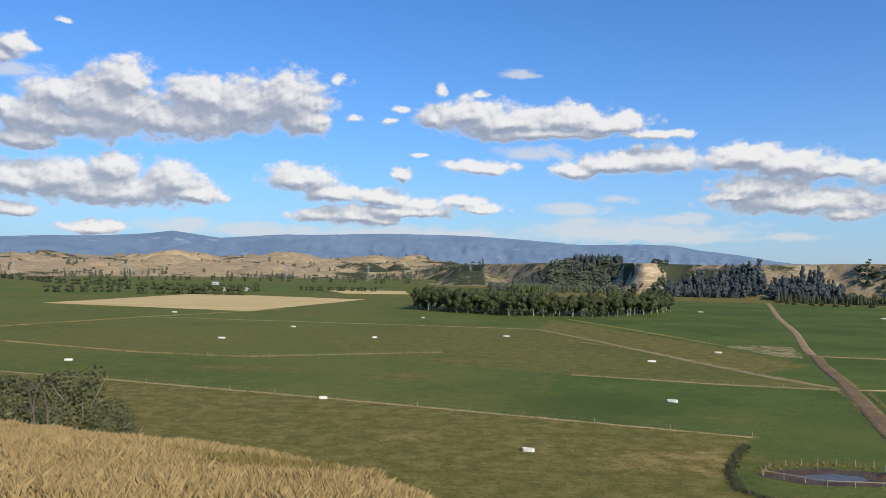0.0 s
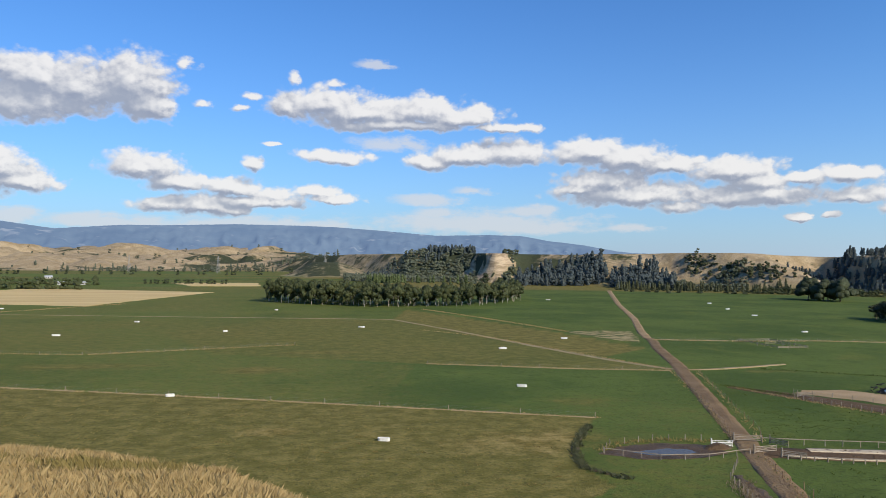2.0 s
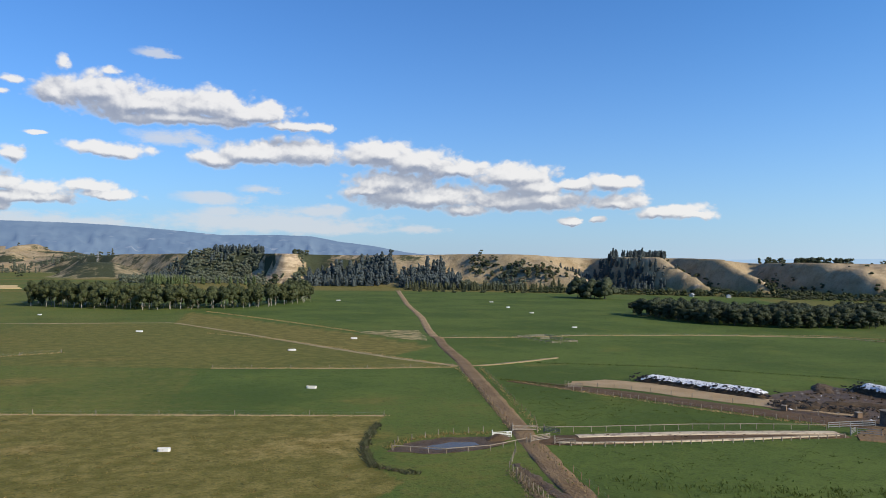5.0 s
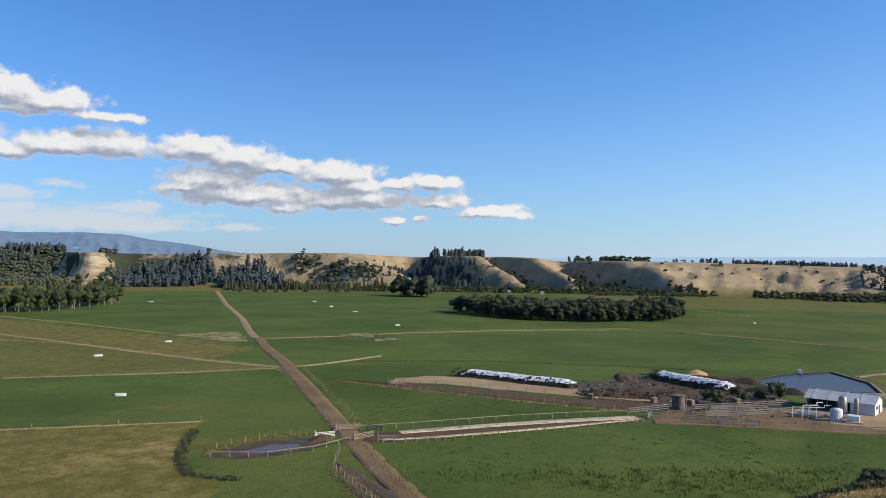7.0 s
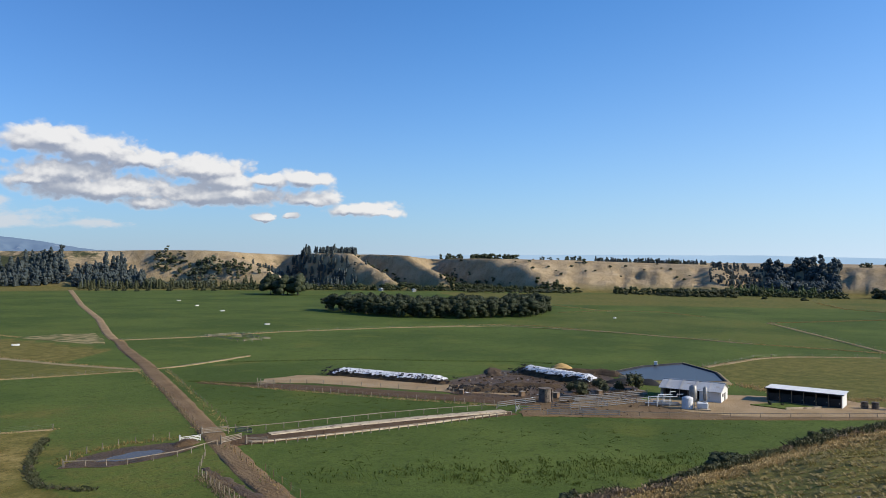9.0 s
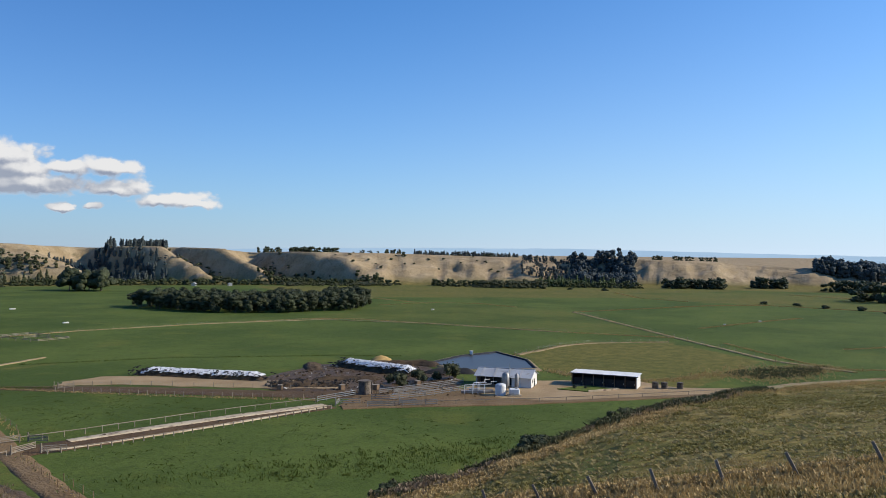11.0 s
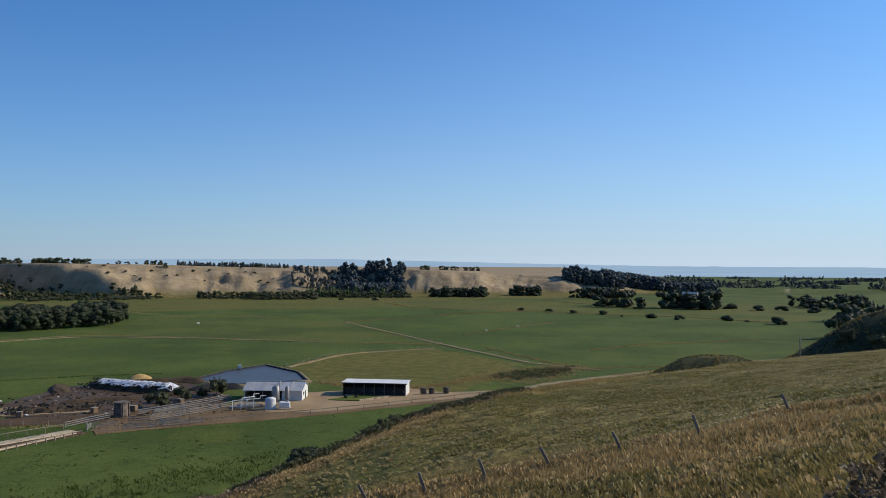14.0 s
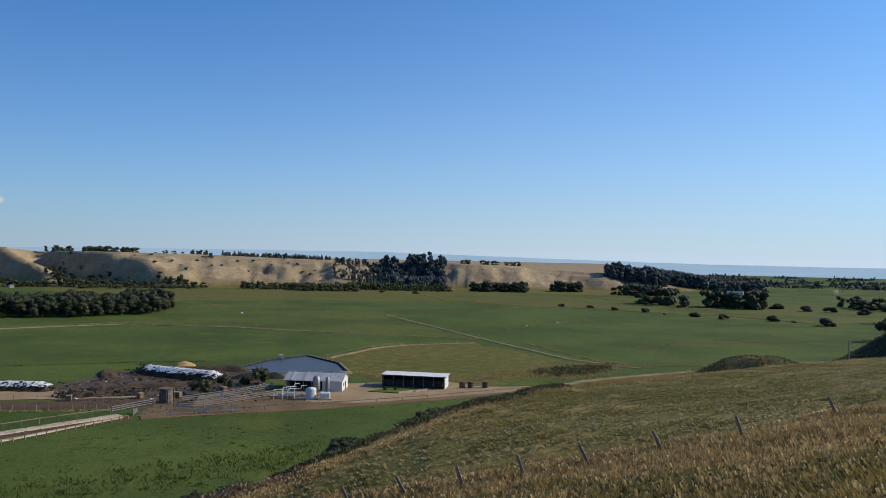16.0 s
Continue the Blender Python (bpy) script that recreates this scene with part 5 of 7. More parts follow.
# ---- silage stacks ----
def mound(name, line, width, height, mat, label, category, seed=0, rough=0.35, flat_top=0.35, parent=None, lift=0.0, kind=""):
    """A long heap over a line: rounded section, tapering ends, lumpy skin."""
    pts = resample(line, 1.3)
    for _ in range(3):
        pts = [pts[0]] + [(a + 2 * b + c) / 4 for a, b, c in zip(pts, pts[1:], pts[2:])] + [pts[-1]]
    bm, last, n = bmesh.new(), None, 15
    for i, p in enumerate(pts):
        d = (pts[min(i + 1, len(pts) - 1)] - pts[max(i - 1, 0)]).normalized()
        side = Vector((-d.y, d.x, 0))
        end = min(1.0, min(i, len(pts) - 1 - i) / 2.6) ** 0.5 if 0 < i < len(pts) - 1 else 0.0
        row = []
        for j in range(n):
            u = j / (n - 1) * 2 - 1
            lump = noise.noise(Vector((p.x * 0.35 + u * 2, p.y * 0.35, seed))) + 0.5 * noise.noise(Vector((p.x * 1.1 + u * 4, p.y * 1.1, seed + 5)))
            prof = min(1.0, (1 - abs(u)) / (1 - flat_top)) ** 0.8
            q = p + side * (u * width / 2 * (0.55 + 0.45 * end) * (1 + 0.05 * lump))
            row.append(bm.verts.new((q.x, q.y, -0.15 + lift + (height * prof + rough * lump * prof) * end)))
        if last:
            for a, b, c, e in zip(last, last[1:], row[1:], row):
                bm.faces.new((a, b, c, e))
        last = row
    bmesh.ops.recalc_face_normals(bm, faces=bm.faces[:])
    ob = part(name, bm, mat, parent, smooth=True)
    if parent is None:
        tagged(ob, label, category, "", kind)
    elif label:
        ob["label"] = label
    return ob


def tyre_mesh():
    bm = bmesh.new()
    n, k = 9, 4
    rings = []
    for i in range(n):
        a = i / n * math.tau
        rings.append([bm.verts.new(((0.36 + 0.13 * math.cos(b * math.tau / k + 0.8)) * math.cos(a), (0.36 + 0.13 * math.cos(b * math.tau / k + 0.8)) * math.sin(a), 0.1 + 0.12 * math.sin(b * math.tau / k + 0.8))) for b in range(k)])
    for i in range(n):
        for b in range(k):
            bm.faces.new((rings[i][b], rings[(i + 1) % n][b], rings[(i + 1) % n][(b + 1) % k], rings[i][(b + 1) % k]))
    bmesh.ops.recalc_face_normals(bm, faces=bm.faces[:])
    me = bpy.data.meshes.new("tyre")
    bm.to_mesh(me)
    bm.free()
    me.materials.append(M["rubber"])
    return me


TYRE = tyre_mesh()


def stack_cover(line, width, height, seed, parent, lo=-0.72, hi=0.62):
    """A torn plastic sheet hugging the heap: ragged along both edges, wrinkled between."""
    rng = random.Random(seed)
    pts = resample(line, 0.8)[4:-2]
    bm, last, n = bmesh.new(), None, 15
    e0, e1 = lo, hi
    for i, p in enumerate(pts):
        d = (pts[min(i + 1, len(pts) - 1)] - pts[max(i - 1, 0)]).normalized()
        side = Vector((-d.y, d.x, 0))
        a = e0 + 0.22 * noise.noise(Vector((i * 0.3, seed, 1))) + rng.uniform(-0.05, 0.05)
        b = e1 + 0.22 * noise.noise(Vector((i * 0.3, seed, 9))) + rng.uniform(-0.05, 0.05)
        end = min(1.0, min(i + 1, len(pts) - i) / 4.0) ** 0.5
        row = []
        for j in range(n):
            u = a + (b - a) * j / (n - 1)
            prof = min(1.0, (1 - abs(u)) / 0.8) ** 0.7
            wrinkle = 0.34 * noise.noise(Vector((p.x * 1.3 + u * 6, p.y * 1.3, seed))) + 0.22 * noise.noise(Vector((p.x * 3, p.y * 3 + u * 9, seed)))
            q = p + side * (u * width / 2)
            row.append(bm.verts.new((q.x, q.y, height * prof * end + 0.34 + wrinkle)))
        if last:
            for k in range(n - 1):
                if rng.random() < 0.025 or (k in (0, n - 2) and rng.random() < 0.35):
                    continue
                bm.faces.new((last[k], last[k + 1], row[k + 1], row[k]))
        last = row
    bmesh.ops.recalc_face_normals(bm, faces=bm.faces[:])
    return part("cover", bm, "silage_cover", parent, "torn wrinkled white plastic cover", smooth=True)


def silage_stack(line, width, height, label, seed, tyres):
    """A clamp of silage: a dark heap, a torn white cover over it, tyres holding the cover down."""
    rng = random.Random(seed)
    pts = resample(line, 2.0)
    s = thing("silage_stack", Matrix(), label, "silage stack", "silage stacks")
    mound("earth_core", line, width, height, "silage_soil", "dark earth and old plastic at the foot", "", seed, 0.3, 0.3, s)
    d = (pts[-1] - pts[0]).normalized()
    side = Vector((-d.y, d.x, 0))
    stack_cover(line, width, height, seed + 3, s)
    for _ in range(tyres):
        p = rng.choice(pts) + d * rng.uniform(-1, 1)
        u = rng.choice((-1, 1)) * min(0.99, abs(rng.gauss(0.68, 0.2)))
        q = p + side * u * width / 2
        z = height * min(1.0, (1 - abs(u)) / 0.7) ** 0.8
        share("tyre", TYRE, pose(q.x, q.y, z + 0.30, rng.uniform(-30, 30), rng.uniform(-30, 30), rng.uniform(0, 360)), s)
    return s


silage_stack([(160, 194), (163, 184), (166.5, 170), (172, 153)], 8.0, 1.75, "long silage stack under torn white plastic with tyres", 21, 130)
silage_stack([(207, 155), (204, 140), (201.5, 121)], 7.5, 2.3, "silage stack under white plastic with dark tyres", 22, 90)
mound("earth_mound", [(163, 146), (170, 138), (177, 128)], 8, 1.2, "silage_soil", "dark heap of old silage, plastic and tyres", "mound", 31, 0.7)
mound("earth_mound", [(177, 142), (186, 136), (190, 126)], 6, 0.9, "silage_soil", "dark earth heap behind the yard", "mound", 32, 0.6)
mound("earth_mound", [(206, 122), (212, 116), (214, 108)], 5, 1.5, "rubber", "black plastic-covered heap by the pond", "mound", 33, 0.6)
mound("earth_mound", [(193, 152), (197, 158), (206, 164)], 6, 1.0, "silage_soil", "low overgrown earth heap", "mound", 34, 0.6)
mound("straw_heap", [(213, 147.5), (216, 144), (219, 140.5)], 5.0, 3.0, "straw", "heap of golden straw behind the stack", "mound", 35, 0.4, 0.15)
mound("earth_mound", [(210, 149), (216, 143), (222, 133), (221, 124)], 6, 1.5, "silage_soil", "dark heap behind the silage stack", "mound", 36, 0.5)
tyre_rng = random.Random(8)
tyre_heap = thing("tyre_heap", Matrix(), "loose heap of old tyres beside the lane", "tyres")
for _ in range(70):
    u = tyre_rng.random()
    x, y = 163 + 14 * u + tyre_rng.gauss(0, 1.6), 146 - 18 * u + tyre_rng.gauss(0, 1.6)
    share("tyre", TYRE, pose(x, y, 1.05 + tyre_rng.uniform(-0.5, 0.3), tyre_rng.uniform(-50, 50), tyre_rng.uniform(-50, 50), 0), tyre_heap)
for x, y, w in ((169.7, 125.6, 1.5), (174.5, 118.5, 2.6), (186, 112, 1.8), (160.5, 139, 1.3)):
    c = thing("crate", pose(x, y, 0.05, 0, 0, tyre_rng.uniform(0, 90)), "old weathered timber crate in the yard", "crate", "crates in the yard")
    bm = bmesh.new()
    box(bm, (w, 1.2, 1.2), pose(0, 0, 0.62), 0.04)
    part("body", bm, "dark_timber", c)
    bm = bmesh.new()
    box(bm, (w * 1.05, 1.3, 0.12), pose(0, 0, 1.28), 0.02)
    part("lid", bm, "timber", c)


# ---- effluent pond ----
def lined_pond():
    ring = [Vector(p) for p in ((223, 131, 0), (216, 113, 0), (231, 95, 0), (249, 106, 0), (264, 125, 0), (246, 131, 0))]
    mid = sum(ring, Vector()) / len(ring)
    p = thing("effluent_pond", Matrix(), "effluent pond with dark plastic liner banks", "pond", kind="structure")

    def loop(bm, k, z):
        return [bm.verts.new((mid.x + (q.x - mid.x) * k, mid.y + (q.y - mid.y) * k, z)) for q in ring]

    bm = bmesh.new()
    rings2 = [loop(bm, k, z) for k, z in ((1.09, -0.1), (1.03, 0.62), (0.97, 0.66))]
    for lo, hi in zip(rings2, rings2[1:]):
        for i in range(len(ring)):
            j = (i + 1) % len(ring)
            bm.faces.new((lo[i], lo[j], hi[j], hi[i]))
    bmesh.ops.recalc_face_normals(bm, faces=bm.faces[:])
    part("bank", bm, "pale_track", p, "earth bank with dry grass")
    bm = bmesh.new()
    rings2 = [loop(bm, k, z) for k, z in ((0.985, 0.70), (0.95, 0.70), (0.90, 0.05))]
    for lo, hi in zip(rings2, rings2[1:]):
        for i in range(len(ring)):
            j = (i + 1) % len(ring)
            bm.faces.new((lo[i], lo[j], hi[j], hi[i]))
    part("liner", bm, "liner", p, "dark grey plastic liner")
    bm = bmesh.new()
    bm.faces.new(loop(bm, 0.925, 0.30))
    for f in bm.faces:
        if f.normal.z < 0:
            f.normal_flip()
    part("water", bm, "pond_water", p, "still blue-grey water")


lined_pond()
pump = thing("pump_box", pose(250.5, 128.6, 0.64, 0, 0, 30), "small white pump box on the pond bank", "box")
bm = bmesh.new()
box(bm, (1.6, 1.1, 1.1), pose(0, 0, 0.55), 0.06)
part("body", bm, "white_steel", pump)
bm = bmesh.new()
box(bm, (1.75, 1.25, 0.12), pose(0, 0, 1.16), 0.02)
part("lid", bm, "white_plastic", pump)

# ---- turning island in the yard ----
patch("ground_island", [(200.6, 77), (200.8, 68.5), (208.6, 62.8), (210.0, 71.5)], M["ground"], "grassy turning island in the gravel yard", "lawn", lift=0.3, ragged=0.3, seed=41)
curb = thing("kerb", Matrix(), "pale concrete kerb round the island", "kerb")
bm = bmesh.new()
a, b = Vector((200.8, 68.2, 0.3)), Vector((208.8, 62.4, 0.3))
box(bm, ((b - a).length, 0.35, 0.5), Matrix.Translation((a + b) / 2) @ (b - a).to_track_quat("X", "Z").to_matrix().to_4x4(), 0.04)
part("stone", bm, "concrete", curb)
for x, y in ((216.5, 54.6), (217.6, 52.4), (219.5, 48.6)):
    d = thing("drum", pose(x, y, 0.1), "dark steel drum beside the barn", "drum", "drums by the barn")
    bm = bmesh.new()
    tube(bm, (0, 0, 0), (0, 0, 1.7), 0.85, sides=16)
    part("body", bm, "old_concrete", d)
    for h in (0.6, 1.3):
        bm = bmesh.new()
        tube(bm, (0, 0, h), (0, 0, h + 0.08), 0.94, sides=16)
        part("hoop", bm, "black_steel", d)


# ---- small pond by the road, with fence and reeds ----
patch("ground_pond_mud", [(55, 138.5), (61, 143), (70, 145), (79, 141.5), (80, 135.5), (72, 132.4), (63, 132.8)], "mud", "wet dark mud round the roadside pond", "mud", lift=0.05, seed=42, step=1.5)
patch("water_pond", [(62, 137.8), (65, 139.2), (70, 140.0), (74.0, 138.4), (73.5, 136.0), (69, 135.0), (64.5, 135.4)], "muddy_water", "shallow muddy pond reflecting the sky", "pond", lift=0.09, seed=43, step=1.2)
mound("mud_heap", [(76.5, 138.5), (80, 139.5), (83, 140.2)], 4.5, 1.3, "mud", "dark wet mud heap at the pond's end", "heap", 44, 0.4)
# ---- fences, gates, troughs ----
fence("fence", [(-101, 239), (-32, 212), (20, 190), (67, 170)], 14, "sparse timber post and wire paddock fence", wires=True, seed=1)
fence("fence", [(44, 264), (91, 246), (119, 239.5)], 11, "sparse timber post and wire paddock fence", seed=2)
fence("fence", [(-121, 312), (-75, 300.7), (-48, 308), (-0.4, 326)], 7, "sparse timber post and wire paddock fence", seed=3)
fence("fence", [(119, 236), (104, 191), (92, 158), (86, 144.5)], 4.5, "roadside timber post and wire fence", seed=4, post_r=0.07, mat="dark_timber")
fence("fence", [(127, 234), (112, 194), (96.5, 152), (91.5, 143)], 4.5, "roadside timber post and wire fence", seed=5, post_r=0.07, mat="dark_timber")
fence("fence", [(84, 131), (76.5, 110), (71, 92)], 4.0, "roadside timber post and wire fence", seed=6, post_r=0.07, mat="dark_timber")
fence("fence", [(79, 112), (74, 96), (70, 86)], 4.0, "roadside timber post and wire fence", seed=66, post_r=0.07, mat="dark_timber")
fence("fence", [(128, 185.5), (135.3, 166.5), (141.3, 150.5), (148, 137), (154, 122.5)], 2.4, "close-set timber lane fence", post_r=0.1, height=1.3, seed=7)
fence("fence", [(133.5, 194), (145, 178), (152.5, 162), (159, 147), (164, 132)], 4.5, "timber lane fence along the bank", seed=8)
fence("fence", [(90.5, 141.5), (101.5, 137.6), (123.7, 131.2), (137, 126), (151, 119.5)], 3.2, "timber rail fence along the cattle race", rails=1, height=1.25, seed=9)
fence("fence", [(88, 129.5), (96, 125.6), (113.3, 120.6), (126.6, 117), (147.5, 112.2)], 2.0, "pale close-set post fence along the race", height=0.9, post_r=0.13, rails=1, seed=10, mat="timber")
fence("fence", [(56.5, 138.5), (64.7, 132.4), (73.6, 131.4), (83.3, 134)], 3.2, "white rail fence in front of the pond", rails=1, height=1.1, mat="timber", seed=11)
fence("fence", [(56.5, 139), (60, 144.5), (70, 147), (80, 146)], 2.6, "old timber fence behind the pond", height=1.2, wires=False, seed=12)
fence("fence", [(77.4, 128.4), (70.5, 119), (68, 110), (66, 100)], 2.0, "leaning timber posts beside the ditch", height=1.2, wires=False, seed=13)
fence("fence", [(153, 107), (167.5, 90), (181, 74), (196, 58.6), (211, 44.5), (223, 33)], 6.0, "timber yard fence along the dirt strip", rails=1, height=1.1, seed=14)
for k, line in enumerate(([(152.2, 120), (158, 119), (164.4, 117.5)], [(169.5, 113.5), (182, 108), (196, 103)], [(163.5, 106.4), (172.7, 101.5), (189.3, 96.3)], [(153.2, 106), (158.5, 99.5), (164.4, 93.5)], [(170.2, 109.5), (182.2, 103.2)], [(153, 113.5), (156, 110)], [(161.5, 110.5), (163.5, 106.4)], [(172.7, 101.5), (176, 107)], [(182, 98.4), (184, 103)])):
    fence("cattle_pen", line, 2.6, "pipe rail cattle pen by the milking shed", rails=3, height=1.45, mat="pen_steel", post_r=0.07, seed=20 + k, group="cattle pens")
fence("fence", [(192.5, 319), (207.5, 319), (206, 290), (192.5, 290), (192.5, 319)], 4.5, "weathered timber stockyard rails in the paddock", rails=2, height=1.4, seed=31, group="stockyards")
fence("fence", [(197, 306), (202, 306), (202, 296)], 3.5, "weathered timber stockyard rails in the paddock", rails=2, height=1.4, seed=32, group="stockyards")
fence("fence", [(158, 331), (193, 321.5), (231, 318.5), (290, 299.5), (345, 267.5), (352, 210), (354, 132)], 13, "sparse timber post and wire paddock fence", seed=33)
fence("fence", [(481, 172), (415, 122), (350, 74.5), (296, 33)], 13, "sparse timber post and wire paddock fence", seed=34)
fence("fence", [(262, 117), (281, 115.5), (300, 114), (316, 106), (339, 80)], 8, "timber post and wire fence round the olive paddock", seed=35)


def gate(x, y, turn, length, label, mat="timber"):
    g = thing("gate", pose(x, y, 0.06, 0, 0, turn), label, "gate", "farm gates")
    for k in range(4):
        bm = bmesh.new()
        box(bm, (length, 0.06, 0.14), pose(length / 2, 0, 0.3 + 0.3 * k), 0.01)
        part("bar", bm, mat, g)
    for s in (0.05, length - 0.05):
        bm = bmesh.new()
        box(bm, (0.1, 0.09, 1.2), pose(s, 0, 0.72), 0.01)
        part("stile", bm, mat, g)
    bm = bmesh.new()
    a, b = Vector((0.1, 0.07, 0.3)), Vector((length - 0.1, 0.07, 1.2))
    box(bm, ((b - a).length, 0.05, 0.1), Matrix.Translation((a + b) / 2) @ (b - a).to_track_quat("X", "Z").to_matrix().to_4x4())
    part("brace", bm, mat, g)
    bm = bmesh.new()
    tube(bm, (-0.16, 0, -0.1), (-0.16, 0, 1.7), 0.13, sides=8)
    hinge_post = part("gate_post", bm, mat, g)
    for h in (0.4, 1.15):
        bm = bmesh.new()
        box(bm, (0.22, 0.05, 0.08), pose(-0.05, -0.02, h), 0.01)
        part("hinge", bm, "steel_pipe", hinge_post, "steel strap hinge")
    return g


gate(86.2, 144.2, -18, 5.2, "closed timber gate across the farm road")
gate(84.4, 134.2, 8, 5.0, "timber gate at the road crossing")
gate(92.0, 141.0, -70, 4.0, "open timber gate at the head of the race")
gate(88.0, 131.0, -40, 4.0, "open timber gate beside the crossing")
gate(131, 188.5, -25, 4.0, "pale timber gate on the cow lane")
gate(79.0, 140.0, -10, 4.0, "pale timber gate by the pond", "trough")
gate(160.5, 101.5, -55, 4.0, "steel pen gate facing the paddock", "pen_steel")
gate(151, 113.5, 20, 3.0, "steel pen gate at the end of the race", "pen_steel")


def trough(x, y, turn, k, label):
    t = thing("water_trough", pose(x, y, land_z(x, y), 0, 0, turn), label, "trough", "paddock water troughs")
    bm = bmesh.new()
    L, W, n = 1.25 * k, 0.55 * k, 16
    prof = [(0.93, 0.0), (1.0, 0.62), (0.9, 0.62), (0.85, 0.2)]
    rings = []
    for s, z in prof:
        ring = []
        for i in range(n):
            a = i / n * math.tau
            ring.append(bm.verts.new(((L - W) * (1 if math.cos(a) > 0 else -1) + W * s * math.cos(a), W * s * math.sin(a), z)))
        rings.append(ring)
    for lo, hi in zip(rings, rings[1:]):
        for i in range(n):
            bm.faces.new((lo[i], lo[(i + 1) % n], hi[(i + 1) % n], hi[i]))
    bm.faces.new(rings[-1][::-1])
    bmesh.ops.recalc_face_normals(bm, faces=bm.faces[:])
    part("tub", bm, "trough", t)
    bm = bmesh.new()
    box(bm, (0.5 * k, W * 1.9, 0.08), pose(L - 0.5 * k, 0, 0.63), 0.02)
    part("cover", bm, "trough", t)
    return t


trough_rng = random.Random(4)
for x, y, k in ((17.2, 154.5, 1.0), (62.6, 214, 1.2), (81, 304.5, 1.3), (33, 404.5, 1.4), (-83.8, 445, 1.3), (-104, 373, 1.5), (-33, 387, 0.9), (-133.5, 282.7, 1.2), (-31.4, 210.7, 0.9), (-13, 537, 1.0), (-189, 557, 1.5), (119, 340, 1.2), (216, 660, 1.7), (294.6, 469.7, 1.4), (253, 359, 1.2), (446, 257.5, 1.4), (473, 61, 1.4), (438.3, 74, 1.2), (312, 532, 1.4), (337.5, 604, 1.4)):
    trough(x, y, trough_rng.uniform(-35, 20), k, "white concrete water trough in a grazed paddock")

# power pole beyond the spur
pole = thing("power_pole", pose(288, -59, land_z(288, -59)), "grey timber power pole beside the yard track", "pole")
bm = bmesh.new()
tube(bm, (0, 0, -0.5), (0, 0, 12.5), 0.26, 0.17, 8)
part("shaft", bm, "timber", pole)
bm = bmesh.new()
box(bm, (1.8, 0.12, 0.14), pose(0, 0, 11.0, 0, 0, 40), 0.01)
part("crossarm", bm, "dark_timber", pole)
# ---- woods, belts and hedges ----
def polar(az, r):
    return (-math.sin(radians(az)) * r, math.cos(radians(az)) * r)


def wood_template(seed, height, spread, leaf, count, style):
    """Vertices and faces of one far tree: lobes and leaf clumps."""
    rng = random.Random(seed)
    blobs = []
    if style == "cone":
        for i in range(8):
            u = i / 7
            blobs.append(((rng.uniform(-0.2, 0.2) * spread, rng.uniform(-0.2, 0.2) * spread, height * (0.12 + 0.78 * u)), (spread * (1.0 - 0.55 * u ** 1.5) * rng.uniform(0.75, 1.1), spread * (1.0 - 0.55 * u ** 1.5) * rng.uniform(0.75, 1.1), height * 0.12)))
    else:
        for i in range(7):
            a, d = rng.uniform(0, 6.3), spread * rng.uniform(0.1, 0.6)
            blobs.append(((math.cos(a) * d, math.sin(a) * d, height * rng.uniform(0.12, 0.80)), (spread * rng.uniform(0.35, 0.55), spread * rng.uniform(0.35, 0.55), height * rng.uniform(0.14, 0.22))))
    crown = crown_mesh("far_crown", rng, blobs, leaf, count, "bush_leaf", 0.75, swell=0.95)
    v = np.array([p.co[:] for p in crown.vertices])
    f = np.array([p.vertices[:] for p in crown.polygons])
    bpy.data.meshes.remove(crown)
    return v, f


FAR_PINE = [wood_template(300 + i, 21, 5.6, 0.85, 60, "cone") for i in range(3)]
FAR_BUSH = [wood_template(310 + i, 10, 5.2, 0.85, 46, "round") for i in range(3)]
FAR_SCRUB = [wood_template(320 + i, 4.4, 3.4, 0.6, 28, "round") for i in range(2)]
FAR_SLAB = [wood_template(340 + i, 19, 7.5, 1.3, 30, "round") for i in range(3)]
FAR_POPLAR = [wood_template(330 + i, 14, 2.8, 0.7, 34, "cone") for i in range(2)]


def wood(name, spots, kinds, mat, label, category, seed, sizes=(0.75, 1.2)):
    """Many far trees that nobody could count, as one mesh standing on the land."""
    rng = random.Random(seed)
    if not spots:
        return None
    px, py = np.array([s[0] for s in spots]), np.array([s[1] for s in spots])
    zs = land_parts(np.degrees(np.arctan2(-px, py)), np.hypot(px, py))[0]
    vs, fs, at = [], [], 0
    for (x, y), z in zip(spots, zs):
        v, f = rng.choice(kinds)
        a, k = rng.uniform(0, math.tau), rng.uniform(*sizes)
        c, s = math.cos(a) * k, math.sin(a) * k
        vs.append(np.stack([v[:, 0] * c - v[:, 1] * s + x, v[:, 0] * s + v[:, 1] * c + y, v[:, 2] * k * rng.uniform(0.85, 1.15) + z - 0.3], -1))
        fs.append(f + at)
        at += len(v)
    me = quick_mesh(name, np.concatenate(vs), np.concatenate(fs))
    me.materials.append(M[mat])
    return tagged(new(name, me), label, category, kind="stuff")


def sector(az0, az1, r0, r1, count, rng, thin=0.0, seed=0):
    out = []
    while len(out) < count:
        az, r = rng.uniform(az0, az1), rng.uniform(r0, r1)
        x, y = polar(az, r)
        if thin and float(fbm(np.array([x * 0.012]), np.array([y * 0.012]), 3, 200 + seed)[0]) < thin and rng.random() < 0.92:
            count -= 0.15
            continue
        out.append((x, y))
    return out


w_rng = random.Random(77)
# bush-clad face west of the clay cliff
wood("woodland", sector(-12.6, -3.4, 1150, 1380, 760, w_rng, 0.33, 1), FAR_BUSH, "hazy_leaf", "mixed bush covering the terrace face", "woodland", 1, (0.6, 1.05))
